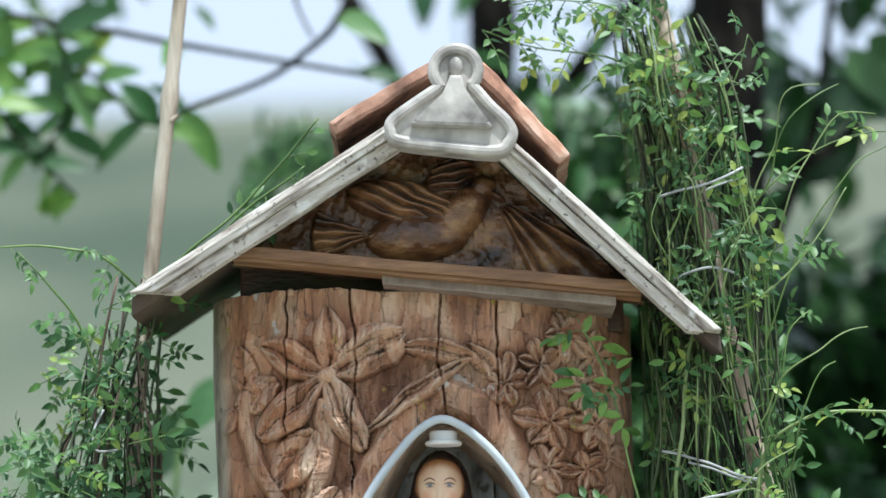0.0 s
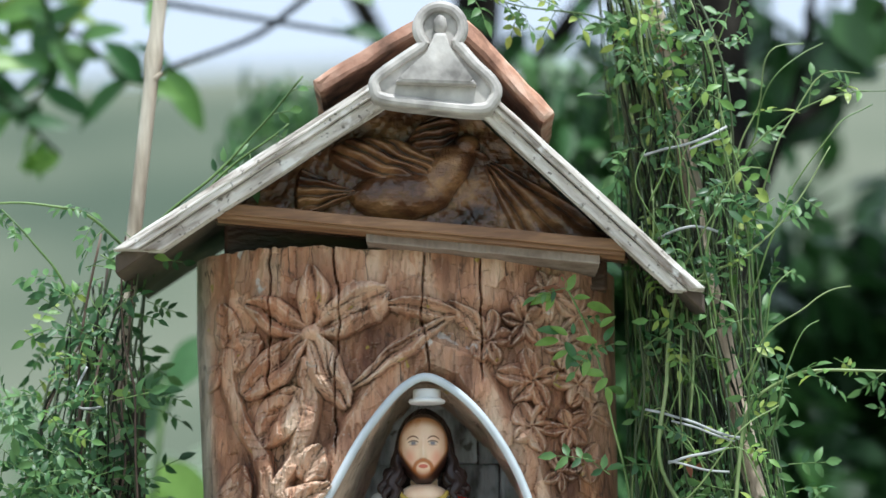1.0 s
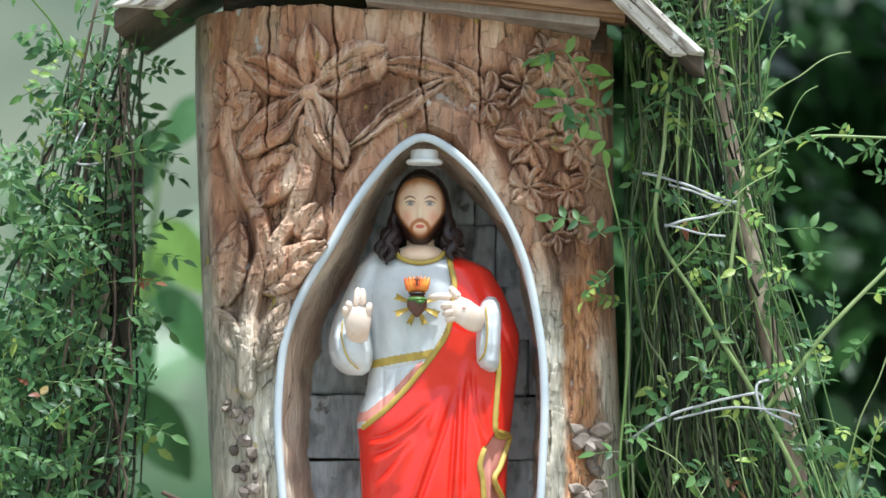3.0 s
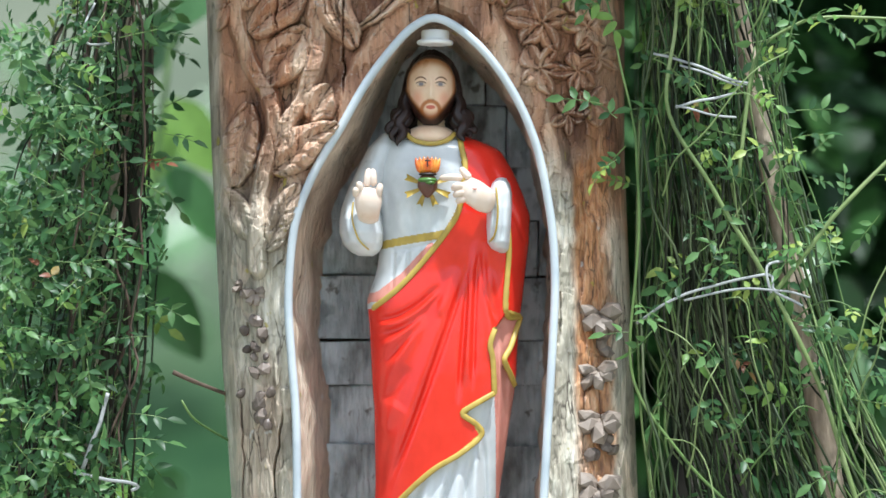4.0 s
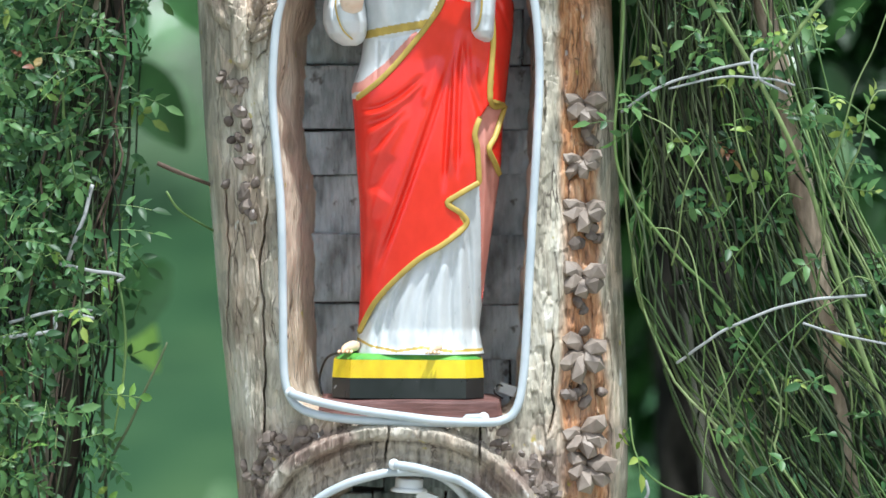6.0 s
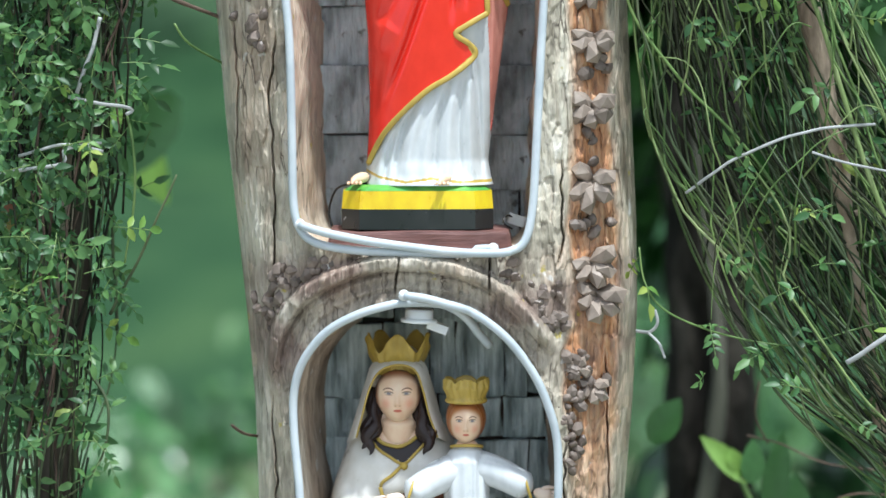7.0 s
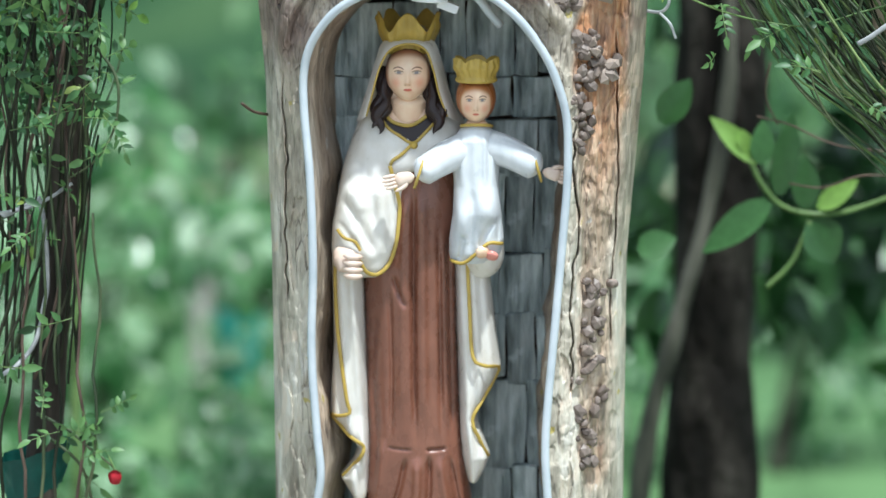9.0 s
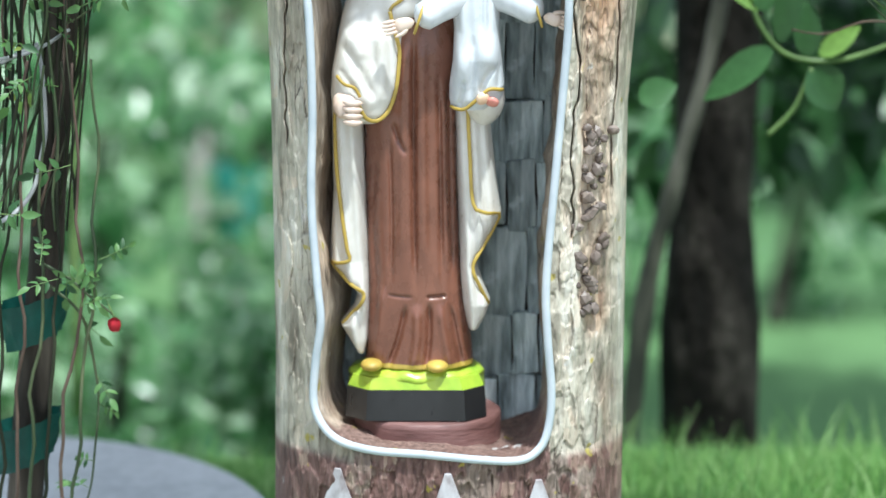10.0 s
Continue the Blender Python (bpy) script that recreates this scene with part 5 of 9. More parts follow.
def hand_shape(s, c, direction, size, mi, up=0.0, bent=()):
    d = Vector(direction).normalized()
    side = d.cross(Vector((0, 1, 0))).normalized()
    c = Vector(c)
    s.add(capped([c - d * size * 0.6, c, c + d * size * 0.5], [size * 0.26, size * 0.36, size * 0.38], 14, 0.42, 14), mi)
    for k in range(4):
        o = side * (k - 1.5) * size * 0.19
        s.add(capped([c + d * size * 0.35 + o, c + d * size * ((0.72 if k in bent else 1.22) - 0.09 * abs(k - 1.2)) + o * 1.15 - Vector((0, up * size, 0))], [size * 0.118, size * 0.088], 10, 1.0, 12), mi)
    s.add(capped([c - d * size * 0.2 + side * size * 0.22, c + side * size * 0.46 + d * size * 0.15, c + side * size * 0.56 + d * size * 0.62], [size * 0.15, size * 0.125, size * 0.085], 10, 1.0, 12), mi)


def red_cloaked_statue():
    MATS = [WHITE, RED, PINK, GOLD, SKIN, HAIR, BEARD, YELLOW, GREEN, BLACK, LIPS, EYE, ORANGE, LEAFPAINT, PALESKIN, MAROON]
    W_, R_, P_, G_, S_, H_, B_, Y_, GR_, K_, L_, E_, O_, LP_, F_, E2_ = range(16)
    s = Soup()
    body = [(1.043, -0.087, 0.057, 0.026, 0.128), (1.052, -0.085, 0.054, 0.031, 0.128), (1.07, -0.084, 0.051, 0.036, 0.128), (1.13, -0.081, 0.058, 0.034, 0.13), (1.21, -0.083, 0.069, 0.030, 0.13), (1.25, -0.086, 0.075, 0.028, 0.13),
            (1.30, -0.089, 0.077, 0.028, 0.13), (1.335, -0.092, 0.081, 0.030, 0.13), (1.365, -0.082, 0.084, 0.032, 0.13), (1.40, -0.077, 0.088, 0.030, 0.13), (1.43, -0.082, 0.089, 0.028, 0.13),
            (1.455, -0.088, 0.081, 0.028, 0.13), (1.48, -0.093, 0.070, 0.030, 0.13), (1.503, -0.090, 0.056, 0.036, 0.13), (1.513, -0.080, 0.036, 0.045, 0.125), (1.5195, -0.060, 0.016, 0.060, 0.115), (1.529, -0.045, 0.002, 0.090, 0.115)]
    edge = [(0.006, 1.535), (0.012, 1.502), (0.016, 1.478), (0.010, 1.434), (-0.004, 1.408), (-0.034, 1.370), (-0.060, 1.343), (-0.084, 1.325), (-0.13, 1.322)]
    low = [(-0.11, 1.045), (-0.082, 1.067), (-0.065, 1.099), (-0.044, 1.123), (-0.016, 1.148), (0.012, 1.165), (0.036, 1.186), (0.030, 1.198), (0.015, 1.209), (0.026, 1.218), (0.050, 1.232)]
    white_top = edge + [(-0.16, 1.56), (0.006, 1.56)]
    white_low = low + [(0.052, 1.19), (0.053, 1.119), (0.058, 1.02), (-0.12, 1.02)]
    inner = [(0.050, 1.302), (0.045, 1.285), (0.048, 1.268), (0.050, 1.232)]
    outer = [(0.079, 1.318), (0.068, 1.284), (0.061, 1.269), (0.068, 1.253), (0.073, 1.241)]
    pink = [(0.062, 1.320)] + outer + [(0.060, 1.140), (0.053, 1.100), (0.052, 1.19)] + inner[::-1]
    trims = [edge[:-1], low[1:], [(0.062, 1.437), (0.065, 1.387), (0.062, 1.322), (0.079, 1.318)], inner, outer]

    RED_FOLDS = (
        ([(0.022, 1.382), (0.005, 1.324), (-0.016, 1.262), (-0.039, 1.197), (-0.060, 1.143), (-0.068, 1.120)], -0.0050, 0.0036),
        ([(0.012, 1.372), (-0.006, 1.318), (-0.027, 1.258), (-0.049, 1.195), (-0.068, 1.150)], 0.0040, 0.0085),
        ([(-0.085, 1.312), (-0.058, 1.316), (-0.032, 1.330), (-0.010, 1.351)], -0.0045, 0.0036),
        ([(-0.084, 1.304), (-0.055, 1.309), (-0.030, 1.325), (-0.010, 1.346)], 0.0030, 0.0040),
        ([(-0.082, 1.295), (-0.051, 1.303), (-0.028, 1.320), (-0.009, 1.341)], -0.0036, 0.0040),
        ([(-0.072, 1.264), (-0.053, 1.284), (-0.035, 1.305), (-0.016, 1.328)], -0.0040, 0.0045),
        ([(-0.080, 1.279), (-0.055, 1.293), (-0.034, 1.312), (-0.014, 1.334)], 0.0030, 0.0050),
        ([(-0.024, 1.324), (-0.049, 1.280), (-0.066, 1.251)], 0.0034, 0.0060),
        ([(-0.045, 1.262), (-0.060, 1.236), (-0.074, 1.220)], -0.0034, 0.0060),
        ([(-0.054, 1.222), (-0.070, 1.203), (-0.080, 1.190)], 0.0040, 0.0110),
        ([(0.005, 1.370), (-0.003, 1.343), (-0.012, 1.312)], 0.0032, 0.0045),
        ([(0.030, 1.400), (0.024, 1.358), (0.0215, 1.301), (0.0184, 1.236)], 0.0050, 0.0042),
        ([(0.031, 1.392), (0.028, 1.340), (0.0268, 1.301), (0.0261, 1.232)], -0.0042, 0.0028),
        ([(0.020, 1.362), (0.0153, 1.289), (0.0115, 1.236), (0.0107, 1.218)], -0.0045, 0.0030),
        ([(0.041, 1.372), (0.0445, 1.312), (0.0472, 1.266)], 0.0040, 0.0060),
        ([(0.036, 1.398), (0.0395, 1.351), (0.051, 1.305)], -0.0045, 0.0035),
        ([(-0.066, 1.182), (-0.072, 1.151), (-0.076, 1.113)], -0.0030, 0.0045),
        ([(0.0695, 1.433), (0.078, 1.411), (0.0845, 1.397)], -0.0040, 0.0030),
        ([(0.040, 1.490), (0.059, 1.452), (0.072, 1.420)], -0.0026, 0.0060),
        ([(0.056, 1.478), (0.072, 1.440), (0.080, 1.400)], 0.0030, 0.0060))
    WHITE_FOLDS = (
        ([(0.009, 1.162), (-0.005, 1.109), (-0.010, 1.043)], -0.0050, 0.0034), ([(0.001, 1.150), (-0.014, 1.105), (-0.022, 1.043)], 0.0040, 0.0055),
        ([(-0.028, 1.132), (-0.045, 1.097), (-0.054, 1.043)], -0.0050, 0.0036), ([(-0.018, 1.138), (-0.033, 1.095), (-0.041, 1.043)], 0.0036, 0.0050),
        ([(-0.050, 1.105), (-0.059, 1.078), (-0.064, 1.043)], -0.0042, 0.0028), ([(-0.062, 1.090), (-0.068, 1.070), (-0.073, 1.043)], 0.0030, 0.0040),
        ([(0.024, 1.167), (0.018, 1.101), (0.0215, 1.040)], -0.0050, 0.0034), ([(0.014, 1.160), (0.007, 1.100), (0.006, 1.040)], 0.0046, 0.0055),
        ([(0.038, 1.190), (0.041, 1.120), (0.045, 1.040)], -0.0052, 0.0034), ([(0.031, 1.180), (0.030, 1.110), (0.033, 1.040)], 0.0046, 0.0048))
    CHEST_FOLDS = (
        ([(-0.072, 1.470), (-0.068, 1.440), (-0.066, 1.405)], -0.0024, 0.0040), ([(-0.046, 1.440), (-0.042, 1.420), (-0.040, 1.402)], -0.0018, 0.0040),
        ([(-0.014, 1.438), (-0.018, 1.420), (-0.020, 1.405)], -0.0018, 0.0040), ([(-0.058, 1.452), (-0.055, 1.428), (-0.052, 1.402)], 0.0018, 0.0050),
        ([(-0.062, 1.394), (-0.062, 1.370), (-0.063, 1.340)], -0.0020, 0.0018), ([(-0.045, 1.394), (-0.046, 1.372), (-0.047, 1.352)], -0.0024, 0.0018),
        ([(-0.030, 1.394), (-0.031, 1.382), (-0.032, 1.370)], -0.0016, 0.0018), ([(-0.085, 1.398), (-0.050, 1.390), (-0.010, 1.400)], -0.0020, 0.0024))

    def fold(x, z):
        top, bot = within(x, z, white_top), within(x, z, white_low)
        pk = within(x, z, pink)
        red = ~(top | bot | pk)
        d1 = creases(x, z, RED_FOLDS) + 0.0008 * (fbm(x * 40, z * 30, 61, 2) - 0.5)
        d2 = creases(x, z, WHITE_FOLDS)
        d3 = creases(x, z, CHEST_FOLDS)
        d4 = -0.006 + creases(x, z, (([(0.056, 1.300), (0.056, 1.220), (0.055, 1.130)], 0.0040, 0.0030), ([(0.062, 1.285), (0.063, 1.210), (0.058, 1.140)], -0.0030, 0.0030)))
        return np.where(red, 0.0050 + d1, np.where(bot, d2 - 0.002, np.where(pk, d4, d3)))

    vf = loft(body, 460, 320, fold)
    c = centres(vf)
    x, z, front = c[:, 0], c[:, 2], c[:, 1] < 0.088
    mi = np.full(len(c), R_)
    mi[front & within(x, z, white_top)] = W_
    mi[front & within(x, z, white_low)] = W_
    mi[front & within(x, z, pink)] = P_
    lip = near(x, z, [(-0.020, 1.391), (-0.050, 1.359), (-0.078, 1.338), (-0.10, 1.336)], 0.0055) & within(x, z, white_top)
    mi[front & lip] = P_
    for tr in trims:
        mi[front & near(x, z, tr, 0.0026)] = G_
    mi[front & near(x, z, [(-0.090, 1.394), (-0.071, 1.396), (-0.011, 1.405), (0.0, 1.408)], 0.0044) & within(x, z, white_top)] = G_
    mi[front & near(x, z, [(-0.086, 1.060), (-0.068, 1.052), (-0.040, 1.047), (-0.012, 1.051), (0.019, 1.047), (0.054, 1.048)], 0.0014)] = G_
    s.add(vf, mi.tolist())
    bv = np.asarray(vf[0]).reshape(460, 320, 3)
    for tr in trims:
        pts = spline(tr, 90)
        line = []
        for px, pz in pts:
            row = bv[int(np.clip(round((pz - 1.043) / (1.529 - 1.043) * 459), 0, 459))]
            row = row[row[:, 1] < 0.088]
            line.append((px, row[np.argsort(np.abs(row[:, 0] - px))[:5], 1].min() - 0.0004, pz))
        line = np.array(line)
        line[:, 1] = np.convolve(np.pad(line[:, 1], 3, mode="edge"), np.ones(7) / 7, "valid") - 0.0006
        s.add(tube(line, 0.0031, 8, 0.38), G_)
    # sleeve and raised palm
    sleeve = [(1.383, -0.101, -0.085, 0.046, 0.066), (1.387, -0.110, -0.078, 0.036, 0.076), (1.395, -0.118, -0.0745, 0.026, 0.086), (1.408, -0.1225, -0.0735, 0.020, 0.094), (1.422, -0.123, -0.075, 0.020, 0.100), (1.436, -0.121, -0.078, 0.026, 0.104), (1.455, -0.115, -0.074, 0.034, 0.108), (1.48, -0.104, -0.066, 0.041, 0.112), (1.505, -0.092, -0.056, 0.046, 0.114), (1.520, -0.078, -0.050, 0.056, 0.108)]
    s.add(loft(sleeve, 110, 110, lambda x, z: creases(x, z, (
        ([(-0.1075, 1.442), (-0.108, 1.420), (-0.100, 1.398), (-0.088, 1.386)], -0.0030, 0.0016), ([(-0.118, 1.440), (-0.119, 1.415), (-0.112, 1.395)], -0.0022, 0.0022),
        ([(-0.113, 1.445), (-0.1135, 1.418), (-0.107, 1.394)], 0.0016, 0.0022), ([(-0.110, 1.470), (-0.098, 1.455), (-0.090, 1.450)], -0.0022, 0.0035), ([(-0.100, 1.490), (-0.090, 1.470), (-0.082, 1.462)], -0.0018, 0.0040)))), W_)
    s.add(tube(spline([(-0.1065, 0.0245, 1.440), (-0.107, 0.0180, 1.420), (-0.100, 0.0200, 1.399), (-0.089, 0.0270, 1.388)], 20), 0.0009, 6), G_)
    s.add(capped([(-0.089, 0.030, 1.418), (-0.0895, 0.014, 1.428), (-0.0895, 0.010, 1.443), (-0.0885, 0.012, 1.456)], [0.0105, 0.0125, 0.0150, 0.0135], 20, 0.50), F_)
    for fx, fz, tx, tz, ty, r in ((-0.0915, 1.455, -0.0895, 1.4765, 0.012, 0.0042), (-0.0840, 1.456, -0.0850, 1.4760, 0.012, 0.0042), (-0.0985, 1.450, -0.1000, 1.4610, 0.006, 0.0043), (-0.1030, 1.446, -0.1035, 1.4540, 0.005, 0.0040), (-0.0790, 1.444, -0.0758, 1.4600, 0.008, 0.0040)):
        s.add(capped([(fx, 0.011, fz), ((fx + tx) / 2, min(ty, 0.011) - 0.0015, (fz + tz) / 2 + 0.001), (tx, ty, tz)], [r, r, r * 0.78], 12, 1.0, 16), F_)
    s.add(ball((-0.0893, 0.0036, 1.4465), (0.0008, 0.0006, 0.0026), 10, 8), L_)
    # hanging cuff and the other palm, laid at the breast
    s.add(loft([(1.386, 0.052, 0.062, 0.036, 0.060), (1.390, 0.044, 0.065, 0.022, 0.066), (1.397, 0.0395, 0.066, 0.014, 0.070), (1.415, 0.0385, 0.067, 0.010, 0.072), (1.435, 0.0385, 0.068, 0.010, 0.074), (1.452, 0.0400, 0.068, 0.014, 0.076), (1.463, 0.0440, 0.066, 0.022, 0.078), (1.469, 0.050, 0.062, 0.034, 0.070)],
               90, 80, lambda x, z: creases(x, z, (([(0.0475, 1.455), (0.0485, 1.420), (0.044, 1.396)], -0.0026, 0.0016), ([(0.058, 1.450), (0.058, 1.420), (0.056, 1.395)], -0.0026, 0.0024)))), W_)
    s.add(tube(spline([(0.0500, 0.0095, 1.456), (0.0520, 0.0065, 1.428), (0.0490, 0.0095, 1.405), (0.0430, 0.0165, 1.397)], 20), 0.0011, 8), G_)
    s.add(capped([(0.046, 0.020, 1.440), (0.036, 0.006, 1.443), (0.024, 0.002, 1.451), (0.012, 0.005, 1.460)], [0.0120, 0.0145, 0.0145, 0.0110], 20, 0.62), F_)
    for pts, r in (([(0.014, 0.001, 1.4655), (0.000, 0.003, 1.4665), (-0.0125, 0.009, 1.4655)], 0.0040), ([(0.016, -0.001, 1.4570), (0.006, 0.001, 1.4560), (0.0035, 0.008, 1.4530)], 0.0043),
                   ([(0.018, -0.001, 1.4500), (0.008, 0.001, 1.4485), (0.0050, 0.008, 1.4460)], 0.0042), ([(0.020, 0.000, 1.4435), (0.011, 0.002, 1.4415), (0.0075, 0.008, 1.4395)], 0.0040), ([(0.022, 0.000, 1.464), (0.015, 0.003, 1.472), (0.0115, 0.010, 1.4770)], 0.0042)):
        s.add(capped(pts, [r, r, r * 0.72], 12, 1.0, 18), F_)
    s.add(ball((0.0265, -0.0075, 1.4530), (0.0026, 0.0006, 0.0008), 10, 8), L_)
    # heart with rays
    ray_c = Vector((-0.025, 0.0235, 1.458))
    for k in range(8):
        a = 2 * math.pi * (k + 0.5) / 8
        d = Vector((math.sin(a), 0, math.cos(a)))
        e = Vector((math.cos(a), 0, -math.sin(a)))
        far = 0.0265 if k in (1, 2, 5, 6) else 0.0235
        bar = [ray_c + d * 0.008 + e * 0.0016, ray_c + d * far + e * 0.0036, ray_c + d * (far - 0.0022), ray_c + d * far - e * 0.0036, ray_c + d * 0.008 - e * 0.0016]
        s.add((bar + [p + Vector((0, -0.0022, 0)) for p in bar], [(9, 8, 7, 6, 5)] + [(i, (i + 1) % 5, 5 + (i + 1) % 5, 5 + i) for i in range(5)]), G_)
    hv, hf = ball((0, 0, 0), (0.0112, 0.0075, 0.0140), 26, 18)
    s.add(([(-0.025 + p[0] * (1 + 38 * min(0.0, p[2] + 0.002)), 0.018 + p[1], 1.4585 + p[2]) for p in hv], hf), E2_)
    s.add(ball((-0.025, 0.0150, 1.4640), (0.0112, 0.0075, 0.0032), 20, 8), LP_)
    s.add(ball((-0.022, 0.0135, 1.4610), (0.0060, 0.0065, 0.0024), 16, 8), LP_)
    s.add(ball((-0.025, 0.0165, 1.4705), (0.0098, 0.0065, 0.0022), 20, 8), H_)
    for k in range(7):
        u = (k - 3) / 3
        s.add(capped([(-0.025 + 0.0080 * u, 0.017, 1.472), (-0.025 + 0.0105 * u, 0.0145, 1.480), (-0.025 + 0.0135 * u, 0.016, 1.4905 - 0.0018 * u * u)], [0.0030, 0.0032, 0.0013], 10, 0.8, 14), O_)
    s.add(tube([(-0.025, 0.0108, 1.4885), (-0.025, 0.0105, 1.4785)], 0.0007, 6), K_)
    s.add(tube([(-0.0282, 0.0106, 1.4850), (-0.0218, 0.0106, 1.4850)], 0.0007, 6), K_)
    # neck, head, hair
    s.add(capped([(-0.022, 0.085, 1.500), (-0.022, 0.080, 1.525), (-0.022, 0.078, 1.56)], [0.024, 0.0175, 0.0175], 20), S_)
    s.add(ball((-0.0225, 0.066, 1.5135), (0.0300, 0.0285, 0.0165), 34, 22), S_)
    s.add(tube(spline([(-0.0525, 0.052, 1.5235), (-0.042, 0.0400, 1.5110), (-0.0225, 0.0350, 1.5060), (-0.003, 0.0400, 1.5110), (0.0070, 0.052, 1.5225)], 30), 0.0026, 8, 0.6), G_)
    head(s, (-0.0225, 0.062, 1.567), (0.0285, 0.030, 0.0405), S_, H_, True, 0.80, 0.0036)
    mane = [(1.512, -0.048, 0.006, 0.074, 0.108), (1.530, -0.056, 0.013, 0.070, 0.114), (1.55, -0.057, 0.014, 0.067, 0.116), (1.575, -0.055, 0.012, 0.064, 0.118), (1.592, -0.051, 0.008, 0.060, 0.116), (1.604, -0.044, 0.001, 0.058, 0.110), (1.611, -0.036, -0.008, 0.062, 0.10), (1.6145, -0.028, -0.016, 0.070, 0.09)]
    s.add(loft(mane, 70, 140, lambda x, z: 0.0012 * np.sin(x * 1300 + 30 * np.sin(z * 60)) + 0.0008 * np.sin(x * 600 + 20 * np.sin(z * 40))), H_)
    for e in (-1, 1):
        for k, (o, zt, drift, ze) in enumerate(((0.0285, 1.580, 0.0065, 1.503), (0.0325, 1.572, 0.0080, 1.508), (0.0350, 1.562, 0.0090, 1.517), (0.0265, 1.574, 0.0030, 1.516), (0.0300, 1.568, 0.0100, 1.512))):
            ze = ze + (0.006 if e > 0 else 0.0)
            lock(s, [(-0.0215 + e * (o - 0.003), 0.066 + 0.003 * k, zt), (-0.0215 + e * o, 0.060 + 0.003 * k, zt - 0.022), (-0.0215 + e * (o + 0.3 * drift), 0.054 + 0.003 * k, 1.542), (-0.0215 + e * (o + drift), 0.045 + 0.003 * k, 1.524), (-0.0215 + e * (o + 0.8 * drift), 0.036 + 0.003 * k, ze)],
                 [0.0030, 0.0048, 0.0056, 0.0060, 0.0026], H_, 0.0038, 3.0, 1.3 * k + e)
    # foot, base
    for cx, cy, r in ((-0.094, 0.046, 0.0062), (0.002, 0.030, 0.0052)):
        s.add(capped([(cx + 0.012, cy + 0.02, 1.053), (cx, cy, 1.0500), (cx - 0.006, cy - 0.012, 1.0470)], [r, r, r * 0.7], 12, 1, 12), S_)
        for k in range(4):
            s.add(capped([(cx - 0.008 + 0.0042 * k, cy - 0.008, 1.0470), (cx - 0.010 + 0.0046 * k, cy - 0.016, 1.0458)], [0.0022, 0.0019], 8, 1, 8), S_)
    s.add(octagon(-0.111, 0.056, 0.028, 0.140, 0.9955, 1.0175, 0.020), K_)
    s.add(octagon(-0.111, 0.056, 0.028, 0.140, 1.0177, 1.0375, 0.020, 0.02), Y_)
    s.add(octagon(-0.108, 0.053, 0.031, 0.138, 1.0377, 1.0440, 0.022, 0.14), GR_)
    return s.mesh("statue", MATS)


tagged(part("statue", red_cloaked_statue(), None), "painted plaster statue in white robe and red cloak on a base", "statue")


def crown(s, c, r0, r1, h, mi, points=5, dip=0.20):
    """A flared crown with a scalloped, embossed rim."""
    n, rows = 120, 16
    v = []
    for inner in (0, 1):
        for i in range(rows):
            u = (rows - 1 - i if inner else i) / (rows - 1)
            for j in range(n):
                a = 2 * math.pi * j / n
                peak = abs(math.cos(points * a / 2)) ** (0.7 if dip < 0.3 else 1.5)
                fleur = math.exp(-((u - 0.62) / 0.20) ** 2) * (0.3 + 0.7 * peak) + 0.8 * math.exp(-((u - 0.10) / 0.07) ** 2)
                r = r0 + (r1 - r0) * u ** 1.5 + (0 if inner else 0.0036 * fleur + 0.0014 * math.sin(3 * points * a) * u + 0.0004 * math.sin(5 * points * a + 9 * u)) - 0.0016 * inner
                v.append((c[0] + r * math.sin(a), c[1] - r * math.cos(a), c[2] + h * u * (1 - dip + dip * peak)))
    s.add((v, grid_faces(2 * rows, n, True)), mi)


